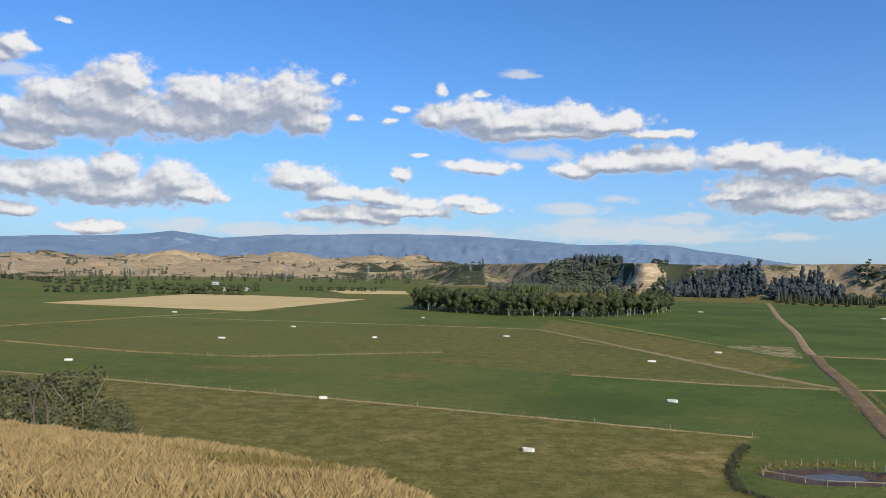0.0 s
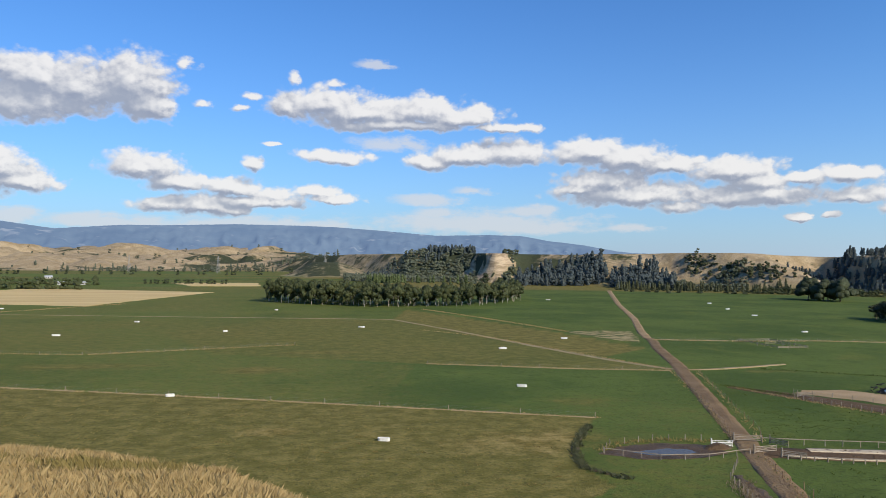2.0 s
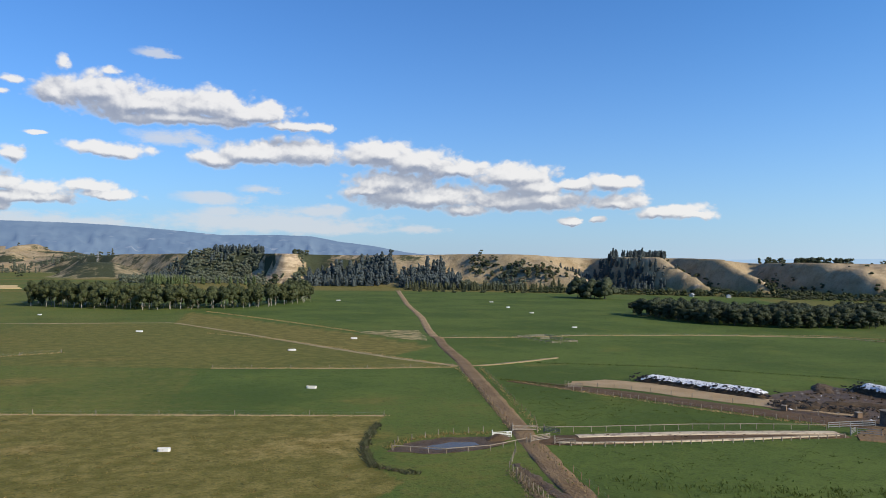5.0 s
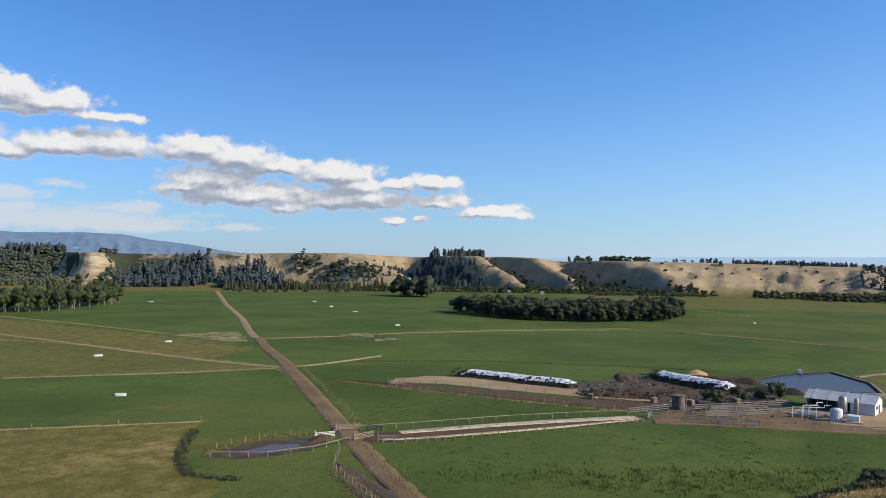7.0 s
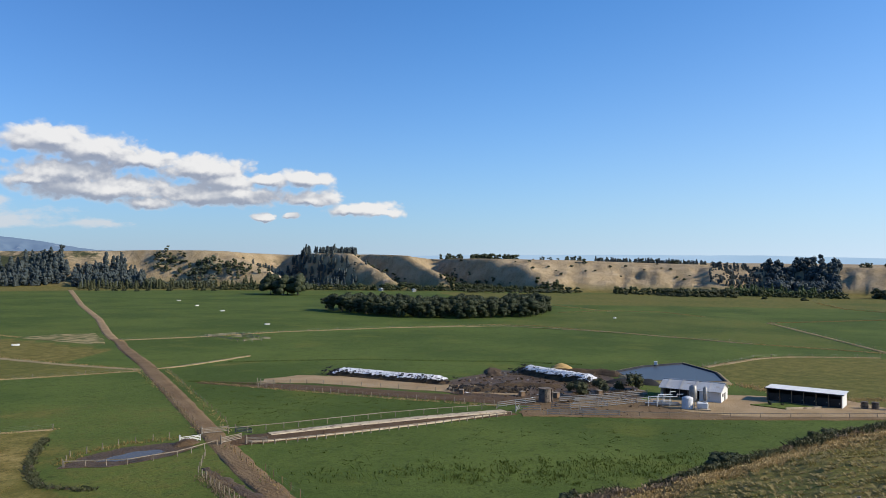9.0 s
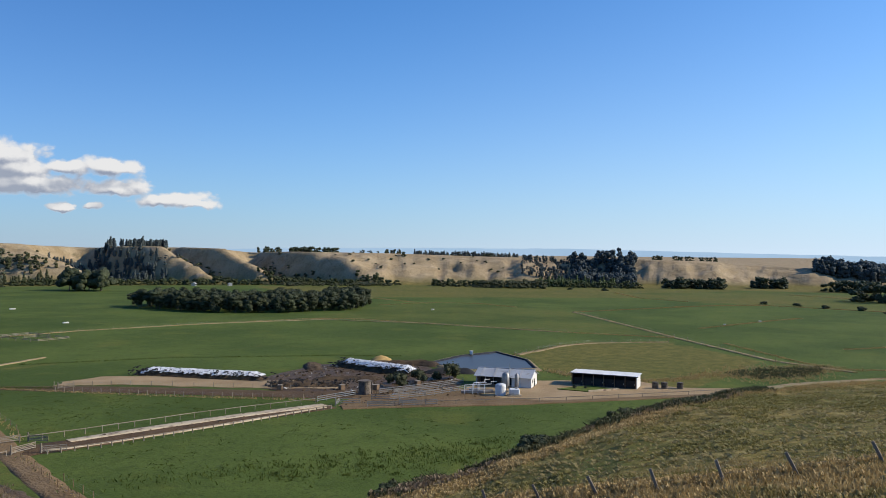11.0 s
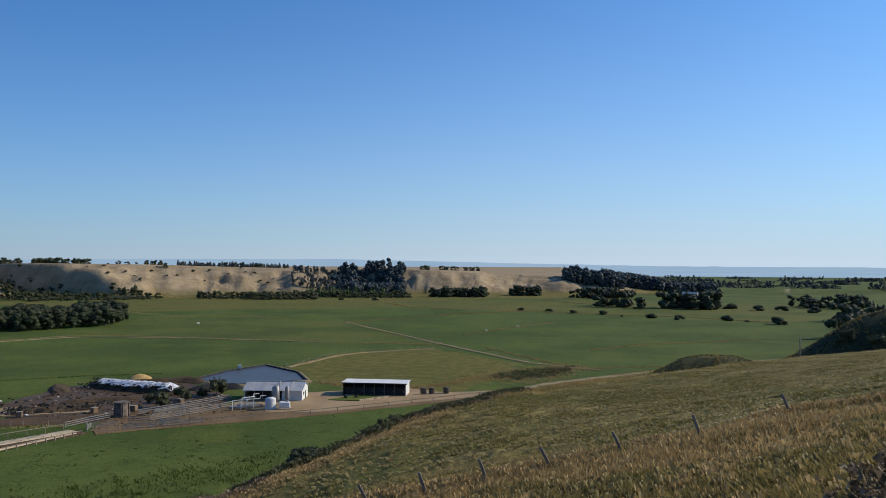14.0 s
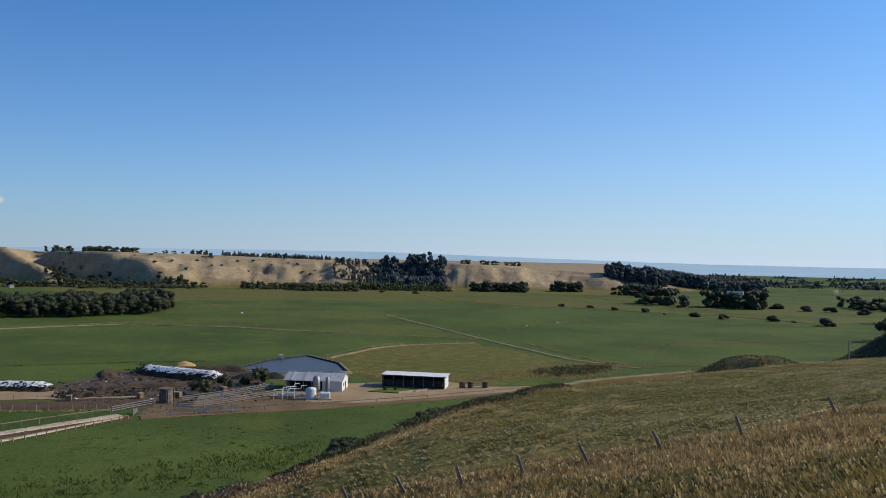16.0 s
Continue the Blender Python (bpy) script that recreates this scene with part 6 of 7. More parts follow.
wood("woodland", sector(-12.8, -9.2, 1290, 1380, 110, w_rng), FAR_PINE, "hazy_pine", "dark pine plantation on the terrace top", "woodland", 2, (0.5, 0.7))
wood("woodland", sector(-7.4, -4.8, 1300, 1380, 60, w_rng), FAR_PINE, "hazy_pine", "dark pine plantation on the terrace top", "woodland", 3, (0.45, 0.6))
wood("woodland", sector(-12.6, -5, 1085, 1135, 90, w_rng, 0.4, 2), FAR_POPLAR, "willow_leaf", "pale green willows at the terrace foot", "woodland", 4, (0.6, 1.0))
wood("woodland", sector(-15.9, -14.9, 1230, 1290, 14, w_rng), FAR_BUSH, "dark_leaf", "dark trees above the clay cliff", "woodland", 30, (0.6, 0.9))
wood("woodland", [polar(w_rng.choice((-13.0, -12.8, -15.3, -15.6)) + w_rng.gauss(0, 0.18), w_rng.uniform(1080, 1230)) for _ in range(60)], FAR_BUSH + FAR_SCRUB, "hazy_leaf", "scrub creeping over the edges of the cliff", "woodland", 32, (0.5, 0.9))
# dark pines east of the cliff
wood("woodland", sector(-21.9, -15.9, 1050, 1150, 300, w_rng), FAR_PINE + FAR_BUSH + FAR_SLAB, "hazy_pine", "dark pine wood below the terrace", "woodland", 5, (0.5, 0.82))
wood("woodland", [polar(a, r) for a, r in ((-17.6, 1140), (-18.0, 1130), (-18.3, 1150), (-18.9, 1135), (-21.5, 1085), (-21.9, 1090), (-22.2, 1080))], FAR_PINE, "hazy_pine", "tall dark pines above the wood", "woodland", 6, (0.9, 1.15))
wood("woodland", sector(-27.0, -22.6, 1010, 1090, 230, w_rng), FAR_PINE + FAR_BUSH + FAR_SLAB, "hazy_pine", "dark pine wood below the terrace", "woodland", 7, (0.45, 0.78))
wood("woodland", [polar(a, r) for a, r in ((-25.0, 1100), (-25.3, 1090), (-25.7, 1095), (-25.5, 1110), (-24.5, 1090))], FAR_PINE, "hazy_pine", "tall dark pines above the wood", "woodland", 8, (0.85, 1.1))
wood("woodland", sector(-31.5, -27, 985, 1060, 110, w_rng, 0.4, 3), FAR_BUSH, "hazy_leaf", "scrubby bush on the terrace foot", "woodland", 9, (0.6, 0.95))
wood("hedge", sector(-34.5, -22.8, 945, 985, 190, w_rng), FAR_POPLAR + FAR_SCRUB, "scrub_leaf", "grey-green row of young trees along the flat", "hedge", 10, (0.55, 0.8))
# far plantations on the skyline
wood("woodland", sector(-33.6, -23.0, 1700, 1800, 330, w_rng), FAR_PINE, "hazy_pine", "long dark plantation on the far skyline", "woodland", 11, (0.35, 0.48))
# clump and gully above the evergreen clump
wood("woodland", sector(-38.0, -34.4, 1090, 1180, 90, w_rng, 0.40, 4), FAR_BUSH + FAR_PINE, "hazy_pine", "trees on the terrace skyline", "woodland", 12, (0.4, 0.65))
wood("woodland", sector(-41.4, -38.8, 1120, 1180, 90, w_rng), FAR_PINE, "hazy_pine", "dark pine block on the terrace skyline", "woodland", 13, (0.42, 0.52))
wood("woodland", [polar(-35.4 - 5.2 * u + w_rng.gauss(0, 0.75), 1165 - 150 * u + w_rng.uniform(-18, 18)) for u in (w_rng.random() for _ in range(230))], FAR_BUSH + FAR_PINE, "hazy_pine", "dark trees filling a terrace gully", "woodland", 14, (0.4, 0.66))
wood("woodland", sector(-53.0, -49.7, 1180, 1230, 55, w_rng), FAR_BUSH, "dark_leaf", "row of dark trees on the terrace top", "woodland", 15, (0.8, 1.1))
wood("woodland", sector(-49.2, -47.5, 1180, 1230, 18, w_rng), FAR_BUSH, "dark_leaf", "row of dark trees on the terrace top", "woodland", 16, (0.6, 0.9))
wood("woodland", sector(-66, -54, 1180, 1280, 46, w_rng, 0.5, 5), FAR_BUSH, "dark_leaf", "scattered dark trees on the terrace top", "woodland", 17, (0.5, 0.9))
wood("woodland", [polar(-46.7 - 5.0 * u + w_rng.gauss(0, 0.5), 1100 - 130 * u + w_rng.uniform(-14, 14)) for u in (w_rng.random() for _ in range(230))], FAR_SCRUB + FAR_BUSH, "dark_leaf", "dark scrub filling a terrace gully", "woodland", 31, (0.4, 0.75))
# plantation on the terrace face, further terraces
wood("woodland", sector(-74.4, -70.0, 985, 1120, 300, w_rng), FAR_SLAB, "hazy_pine", "tall dark pine plantation on the terrace face", "woodland", 18, (0.72, 0.84))
wood("woodland", sector(-70.2, -66.4, 1010, 1130, 230, w_rng), FAR_SLAB + FAR_BUSH, "hazy_pine", "dark pine plantation thinning along the terrace", "woodland", 19, (0.34, 0.5))
wood("woodland", sector(-66.2, -58.5, 1190, 1240, 170, w_rng), FAR_PINE, "hazy_pine", "dark plantation on the terrace top", "woodland", 20, (0.25, 0.42))
wood("woodland", sector(-80, -75.5, 1230, 1280, 26, w_rng), FAR_BUSH, "dark_leaf", "scattered dark trees on the terrace top", "woodland", 21, (0.5, 0.9))
wood("woodland", sector(-90.2, -86.0, 1130, 1180, 110, w_rng), FAR_SLAB, "hazy_pine", "dark pine block at the terrace end", "woodland", 22, (0.9, 1.0))
wood("woodland", sector(-92.8, -88.6, 1160, 1280, 330, w_rng), FAR_SLAB, "hazy_pine", "long dark plantation stepping down to the plain", "woodland", 23, (0.85, 0.97))
wood("woodland", sector(-96.3, -92.4, 1180, 1300, 260, w_rng), FAR_SLAB, "hazy_pine", "lower end of the dark plantation", "woodland", 34, (0.55, 0.68))
wood("woodland", sector(-66, -26, 985, 1100, 60, w_rng, 0.46, 18), FAR_SCRUB, "dark_leaf", "scattered shrubs on the dry terrace face", "woodland", 60, (0.5, 1.1))
wood("woodland", [polar(-41.6 - 3.0 * u + w_rng.gauss(0, 0.3), 1090 - 90 * u + w_rng.uniform(-12, 12)) for u in (w_rng.random() for _ in range(60))], FAR_SCRUB, "scrub_leaf", "scrub in a small side gully", "woodland", 61, (0.7, 1.2))
wood("woodland", [polar(-27.6 - 6.5 * u + w_rng.gauss(0, 0.5), 1110 - 110 * u + w_rng.uniform(-12, 12)) for u in (w_rng.random() for _ in range(110))], FAR_SCRUB + FAR_BUSH, "scrub_leaf", "dark scrub below the rounded spur", "woodland", 62, (0.5, 0.9))
# scrub at the terrace foot
wood("hedge", sector(-58, -32, 915, 955, 430, w_rng, 0.38, 6), FAR_BUSH + FAR_SCRUB, "bush_leaf", "dark hedge and scrub along the terrace foot", "hedge", 24, (0.5, 0.8))
wood("hedge", sector(-57, -49, 880, 920, 90, w_rng, 0.45, 7), FAR_SCRUB, "scrub_leaf", "low scrub along the terrace foot", "hedge", 25, (0.7, 1.2))
wood("hedge", sector(-68.2, -60.5, 860, 920, 130, w_rng, 0.4, 8), FAR_SCRUB + FAR_BUSH, "scrub_leaf", "low scrub along the terrace foot", "hedge", 26, (0.6, 0.9))
wood("hedge", sector(-73, -67.5, 925, 965, 90, w_rng), FAR_BUSH + FAR_POPLAR, "willow_leaf", "green willows below the plantation", "hedge", 27, (0.6, 0.9))
wood("hedge", sector(-75, -60, 905, 940, 210, w_rng, 0.42, 16), FAR_BUSH + FAR_SCRUB, "bush_leaf", "dark hedge and scrub along the terrace foot", "hedge", 33, (0.5, 0.85))
for k, (a0, a1, r0, r1, n) in enumerate(((-80.6, -76.3, 930, 965, 46), (-84.3, -82.0, 985, 1020, 26), (-89.6, -86.4, 925, 980, 36),  (-105.5, -101.0, 770, 830, 34))):
    wood("woodland", sector(a0, a1, r0, r1, n, w_rng), FAR_BUSH, "dark_leaf", "clump of dark trees on the flat", "woodland", 40 + k, (0.85, 1.35))
for k, (az, r, size) in enumerate(((-88.5, 660, 1.25), (-89.2, 670, 1.5), (-90.2, 650, 1.75), (-91.2, 640, 1.2), (-93.0, 640, 1.65), (-93.8, 650, 1.75), (-94.6, 640, 1.6), (-95.4, 645, 1.5), (-96.2, 640, 1.75))):
    wood("woodland", sector(az - 0.32, az + 0.32, r + 70, r + 95, 4, w_rng), FAR_BUSH, "dark_leaf", "clump of tall dark trees on the flat", "woodland", 70 + k, (size * 0.8, size))
belts = []
for belt_r in (1330, 1450, 1600, 1800, 2050, 2300):
    at = -93.0
    while at > -113:
        end = at - w_rng.uniform(0.8, 3.5)
        belts += [polar(a, belt_r + w_rng.uniform(-12, 12) + 9 * (a + 100)) for a in np.arange(at, end, -420 / belt_r / 1.4 * 0.6)]
        at = end - w_rng.uniform(0.4, 2.5)
wood("woodland", belts, FAR_SLAB + FAR_BUSH, "hazy_pine", "far belts of dark trees across the plain", "woodland", 50, (0.35, 0.6))
wood("woodland", sector(-119, -103.5, 420, 640, 110, w_rng, 0.35, 10), FAR_BUSH, "dark_leaf", "dark trees behind the grassy knoll", "woodland", 51, (0.9, 1.4))
# hill country in the west
wood("woodland", sector(-3, 34, 2000, 2850, 170, w_rng, 0.60, 11), FAR_BUSH, "hazy_leaf", "scattered trees in the folds of dry hills", "woodland", 52, (0.7, 1.15))
wood("woodland", sector(-3, 34, 1800, 1960, 330, w_rng, 0.53, 12), FAR_BUSH + FAR_POPLAR, "hazy_leaf", "tree belts along the foot of the hills", "woodland", 53, (0.6, 1.05))
wood("hedge", along([(-440, 874), (-367, 900)], 7, w_rng, 3), FAR_BUSH, "dark_leaf", "dark shelter belt behind the stubble", "hedge", 54, (0.7, 0.95))
wood("hedge", along([(-333, 866), (-300, 880), (-217, 862)], 4.5, w_rng, 5) + along([(-400, 1000), (-300, 1010), (-230, 990)], 6, w_rng, 12), FAR_BUSH, "bush_leaf", "tree belt and orchard round the farmhouses", "hedge", 55, (0.75, 1.15))
wood("hedge", along([(-190, 1050), (-90, 1030)], 4.5, w_rng, 3), FAR_BUSH, "dark_leaf", "clipped dark shelter belt", "hedge", 56, (0.6, 0.7))
wood("hedge", along([(-830, 1480), (-560, 1170)], 12, w_rng, 10, 0.8) + along([(-548, 1165), (-458, 1150)], 7, w_rng, 4) + along([(-700, 1500), (-300, 1530), (0, 1500)], 16, w_rng, 20, 0.7), FAR_BUSH, "dark_leaf", "tree rows between far paddocks", "hedge", 57, (0.7, 1.1))

# single trees and shrubs that can be told apart
one = lambda kinds, x, y, k, label, name="", group="": place_first(kinds, [(x, y)], tree_rng, (k * 0.95, k * 1.05), group, label, name)
x, y = polar(-13.6, 1030)
one(OAK, x, y, 0.95, "dark round tree in front of the clay cliff")
for az, r, k in ((-82.9, 655, 0.75), (-84.9, 645, 0.75), (-86.6, 625, 0.8), (-88.7, 615, 0.95), (-92.0, 580, 0.9), (-93.9, 568, 1.0), (-97.0, 568, 1.1), (-100.2, 545, 1.5), (-97.3, 735, 1.3), (-99.0, 717, 1.3), (-100.5, 718, 1.3), (-91.0, 700, 0.6), (-102.5, 700, 1.4), (-90.0, 590, 0.4), (-98.3, 560, 0.4)):
    x, y = polar(az, r)
    one(LOW, x, y, k * 1.05, "low dark shrub in a row across the paddocks", group="shrub row")
for az, r, k in ((-66.3, 880, 0.9), (-64.2, 870, 0.8), (-72.3, 840, 0.9), (-69.9, 850, 0.8), (-63.0, 900, 0.8)):
    x, y = polar(az, r)
    one(LOW, x, y, k, "low dark shrub at the paddock's far side", group="shrub row")
for az, r, k in ((-24.0, 905, 0.9), (-25.1, 900, 1.0), (-25.7, 900, 0.9), (-26.5, 890, 0.8), (-27.2, 905, 0.8), (-28.6, 900, 1.0), (-30.3, 910, 0.9), (-30.8, 905, 0.9), (-23.6, 920, 0.8), (-31.5, 900, 0.8)):
    x, y = polar(az, r)
    one(LOW, x, y, k * 0.85, "small round shrub along the far fence", group="far fence shrubs")
for x, y, k in ((180.3, 115.5, 1.0), (200.6, 110, 1.1), (191.7, 115.2, 0.8), (197.4, 113, 0.7), (186, 118, 0.6), (189, 112, 0.6)):
    one(SHRUB, x, y, k, "dark rounded shrub beside the stack yard", group="yard shrubs")
for x, y, k in ((174.1, 50.8, 0.55), (171, 52.5, 0.45), (205, 70.5, 0.25), (204, 73, 0.3)):
    one(SHRUB, x, y, k, "small dark bush near the yard track", group="yard shrubs")
for x, y, k in ((286, -92, 2.1), (292, -84, 1.7), (280, -104, 2.0), (277, -84, 1.2), (300, -76, 1.3)):
    one(SHRUB, x, y, k, "green tree on the shaded side of the knoll", group="knoll trees")


def farmhouse(x, y, turn, L, W, H, roof_mat, label):
    h = thing("farmhouse", pose(x, y, land_z(x, y), 0, 0, turn), label, "house", "far farmhouses")
    bm = bmesh.new()
    box(bm, (L, W, H), pose(0, 0, H / 2))
    part("wall", bm, "pale_wall", h)
    bm = bmesh.new()
    ring = [(-L / 2 - 0.4, -W / 2 - 0.5, H - 0.1), (-L / 2 - 0.4, 0, H + W * 0.32), (-L / 2 - 0.4, W / 2 + 0.5, H - 0.1)]
    f = bm.faces.new([bm.verts.new(p) for p in ring])
    ex = bmesh.ops.extrude_face_region(bm, geom=[f])
    for v in ex["geom"]:
        if isinstance(v, bmesh.types.BMVert):
            v.co.x += L + 0.8
    bmesh.ops.recalc_face_normals(bm, faces=bm.faces[:])
    part("roof", bm, roof_mat, h)
    for k in range(3):
        bm = bmesh.new()
        box(bm, (1.4, 0.1, 1.2), pose(-L / 3 + k * L / 3, -W / 2 - 0.04, H * 0.55))
        pane = part("window", bm, "glass", h)
        bm = bmesh.new()
        box(bm, (1.7, 0.14, 0.14), pose(-L / 3 + k * L / 3, -W / 2 - 0.06, H * 0.55 - 0.68))
        part("sill", bm, "white_steel", pane)
    return h


for x, y, turn, L, W, H, roof in ((-271, 992, 10, 9, 5, 2.5, "grey_roof"), (-252, 1000, -15, 12, 5, 2.6, "grey_roof"), (-360, 1250, 20, 10, 6, 2.4, "grey_roof")):
    farmhouse(x, y, turn, L, W, H, roof, "white farm building among trees across the plain")
for az, r, turn in ((-43.2, 905, 30), (-45.6, 895, 55)):
    x, y = polar(az, r)
    farmhouse(x, y, turn, 5.2, 4, 2.3, "grey_roof", "white cottage below the terrace")
x, y = polar(-94.6, 1060)
farmhouse(x, y, 65, 22, 7, 2.6, "grey_roof", "long pale packing shed on the plain")


def pylon(x, y, h):
    p = thing("pylon", pose(x, y, land_z(x, y), 0, 0, 30), "grey lattice power pylon before the hills", "pylon", "power line")
    bm = bmesh.new()
    for sx in (-1, 1):
        for sy in (-1, 1):
            tube(bm, (sx * 3, sy * 3, 0), (sx * 0.5, sy * 0.5, h), 0.2, 0.15, 4)
    for k in range(5):
        a, b = 1 - k / 5.5, 1 - (k + 1) / 5.5
        for s in (-1, 1):
            tube(bm, (-3 * a, s * 3 * a, h * (1 - a)), (3 * b, s * 3 * b, h * (1 - b)), 0.12, sides=3)
            tube(bm, (s * 3 * a, -3 * a, h * (1 - a)), (s * 3 * b, 3 * b, h * (1 - b)), 0.12, sides=3)
    part("lattice", bm, "pen_steel", p)
    for z in (0.72, 0.86):
        bm = bmesh.new()
        tube(bm, (-6, 0, h * z), (6, 0, h * z), 0.2, sides=4)
        part("arm", bm, "pen_steel", p)


for az, r in ((21.8, 1750), (11.2, 1720), (5.4, 1680), (-2.0, 1600), (28.6, 1850)):
    pylon(*polar(az, r), 36)
# ---- our own hill: grass, fence, trees, thistles ----
def blades(name, spots, mat, label, height, width, seed, lean=0.35, per=3, far=False):
    """Tussocks of single grass blades standing on the land, as one mesh."""
    rng = np.random.RandomState(seed)
    xs, ys = spots[:, 0].repeat(per), spots[:, 1].repeat(per)
    n = len(xs)
    xs, ys = xs + rng.normal(0, 0.07, n), ys + rng.normal(0, 0.07, n)
    zs = land_parts(np.degrees(np.arctan2(-xs, ys)), np.hypot(xs, ys))[0]
    h = height * rng.uniform(0.5, 1.25, n)
    turn, bend = rng.uniform(0, math.tau, n), rng.normal(0, lean, (n, 2)) + np.array([-0.16, 0.05])
    w = width * rng.uniform(0.6, 1.3, n)
    dx, dy = np.cos(turn) * w, np.sin(turn) * w
    v = np.empty((n, 4, 3))
    v[:, 0] = np.stack([xs - dx, ys - dy, zs - 0.04], -1)
    v[:, 1] = np.stack([xs + dx, ys + dy, zs - 0.04], -1)
    v[:, 2] = np.stack([xs + bend[:, 0] * h * 0.35 + dx * 0.6, ys + bend[:, 1] * h * 0.35 + dy * 0.6, zs + h * 0.6], -1)
    v[:, 3] = np.stack([xs + bend[:, 0] * h, ys + bend[:, 1] * h, zs + h], -1)
    base = np.arange(n)[:, None] * 4
    tri = base + [0, 1, 3] if far else np.concatenate([base + [0, 1, 2], base + [0, 2, 3]])
    me = quick_mesh(name, v.reshape(-1, 3), tri)
    me.materials.append(M[mat])
    return tagged(new(name, me), label, "grass", kind="stuff")


def sow(az0, az1, r0, r1, count, seed, patchy=0.0, want=1, even=0.7):
    """Random places in a sector of the hill, thinned where a slow pattern says so."""
    rng = np.random.RandomState(seed)
    az = rng.uniform(az0, az1, count * 3)
    r = r0 + (r1 - r0) * rng.uniform(0, 1, count * 3) ** even
    x, y = -np.sin(np.radians(az)) * r, np.cos(np.radians(az)) * r
    p = fbm(x * 0.16, y * 0.16, 3, 401)
    keep = (p > patchy) if want else (p < patchy)
    on = land_parts(az, r)[1] > 0.35
    return np.stack([x, y], -1)[keep & on][:count]


blades("grass", sow(-2, 34, 7, 50, 22000, 1, 0.36), "dry_grass", "tall dry straw-coloured hill grass", 0.33, 0.0055, 1, per=6)
blades("grass", sow(-2, 34, 7, 50, 9000, 2, 0.52, 0), "scrub_grass", "shorter olive grass between dry tussocks", 0.26, 0.007, 2, per=5)
blades("grass", sow(-112, -52, 26, 62, 15000, 3, 0.36), "dry_grass", "dry brown grass along the hillside fence", 0.40, 0.015, 3, per=4, far=True)
blades("grass", sow(-112, -56, 41, 55, 9000, 23, 0.30), "dry_grass", "golden dry grass beyond the hillside fence", 0.42, 0.016, 23, per=3)
blades("grass", sow(-113, -52, 14, 58, 12000, 4, 0.54, 0), "green_grass", "green-brown grass on the hillside", 0.34, 0.014, 4, per=5)
blades("grass", sow(-114, -90, 8, 32, 9000, 5, 0.40), "scrub_grass", "coarse olive grass beside the thistles", 0.42, 0.010, 5, per=5)
blades("grass", sow(-113, -50, 54, 215, 24000, 6, 0.53, 0, 0.85), "green_grass", "green tussocks on the lower spur", 0.30, 0.034, 6, per=3, far=True)


def tussocks(name, spots, mat, label, height, spread, seed, leaves=9):
    """Rounded tufts of arching leaves, each springing from one crown."""
    rng = np.random.RandomState(seed)
    n = len(spots)
    xs, ys = spots[:, 0], spots[:, 1]
    zs = land_parts(np.degrees(np.arctan2(-xs, ys)), np.hypot(xs, ys))[0]
    size = rng.uniform(0.5, 1.3, n)
    v = np.empty((n, 1 + 2 * leaves, 3))
    v[:, 0] = np.stack([xs, ys, zs - 0.05], -1)
    for k in range(leaves):
        turn = math.tau * k / leaves + rng.uniform(-0.4, 0.4, n)
        reach, lift = spread * size * rng.uniform(0.25, 1.1, n), height * size * rng.uniform(0.5, 1.2, n)
        for j, side in enumerate((-0.28, 0.28)):
            v[:, 1 + 2 * k + j] = np.stack([xs + np.cos(turn + side) * reach, ys + np.sin(turn + side) * reach, zs + lift], -1)
    base = np.arange(n)[:, None] * (1 + 2 * leaves)
    f = np.concatenate([base + [0, 1 + 2 * k, 2 + 2 * k] for k in range(leaves)])
    me = quick_mesh(name, v.reshape(-1, 3), f)
    me.materials.append(M[mat])
    return tagged(new(name, me), label, "grass", kind="stuff")


tussocks("grass", sow(-113, -50, 52, 235, 19000, 31, 0.52, 0, 0.8), "spur_grass", "green-brown tussocks on the lower spur", 0.14, 0.42, 31, 7)
tussocks("grass", sow(-113, -50, 52, 235, 9000, 32, 0.45, 1, 0.8), "spur_straw", "straw-brown tussocks on the lower spur", 0.15, 0.40, 32, 7)
tussocks("grass", sow(-113, -52, 20, 56, 5200, 33, 0.47, 1, 0.8), "dry_grass", "pale dry tussocks on the hillside", 0.42, 0.20, 33)
tussocks("grass", sow(-113, -52, 16, 56, 5200, 34, 0.50, 0, 0.8), "spur_straw", "olive tussocks on the hillside", 0.36, 0.22, 34)


def sow_line(line, width, count, seed):
    rng = np.random.RandomState(seed)
    pts = resample(line, 1.0)
    i = rng.randint(0, len(pts), count)
    return np.array([[pts[k].x, pts[k].y] for k in i]) + rng.normal(0, width, (count, 2))


blades("grass", sow_line([(250, 45), (278, 33), (290, 16), (262, 22), (246, 30), (252, 42)], 4.0, 1500, 8), "dry_grass", "rank dry grass on the rough patch", 0.5, 0.10, 8, per=3)
blades("grass", sow_line([(232, 93), (226, 80), (224, 64), (236, 52), (252, 47)], 1.6, 900, 9), "dry_grass", "rank dry grass behind the barn", 0.5, 0.09, 9, per=3)
blades("grass", sow_line([(71, 117), (67.5, 107), (64.5, 97)], 0.9, 600, 10), "thistle", "rank brown weeds beside the ditch", 0.45, 0.06, 10, per=3)
blades("grass", sow_line([(57, 141), (62, 145.5), (72, 147), (80, 145)], 0.8, 260, 11), "scrub_grass", "reeds and dry grass round the pond", 0.45, 0.05, 11, per=3)
blades("grass", sow_line([(62.5, 161.7), (55.4, 149.5), (51.6, 140.8), (48.9, 129), (52, 124.3), (54, 122)], 0.5, 480, 12), "scrub_leaf", "dark rank weeds along the drain", 0.55, 0.07, 12, per=4, lean=0.7)
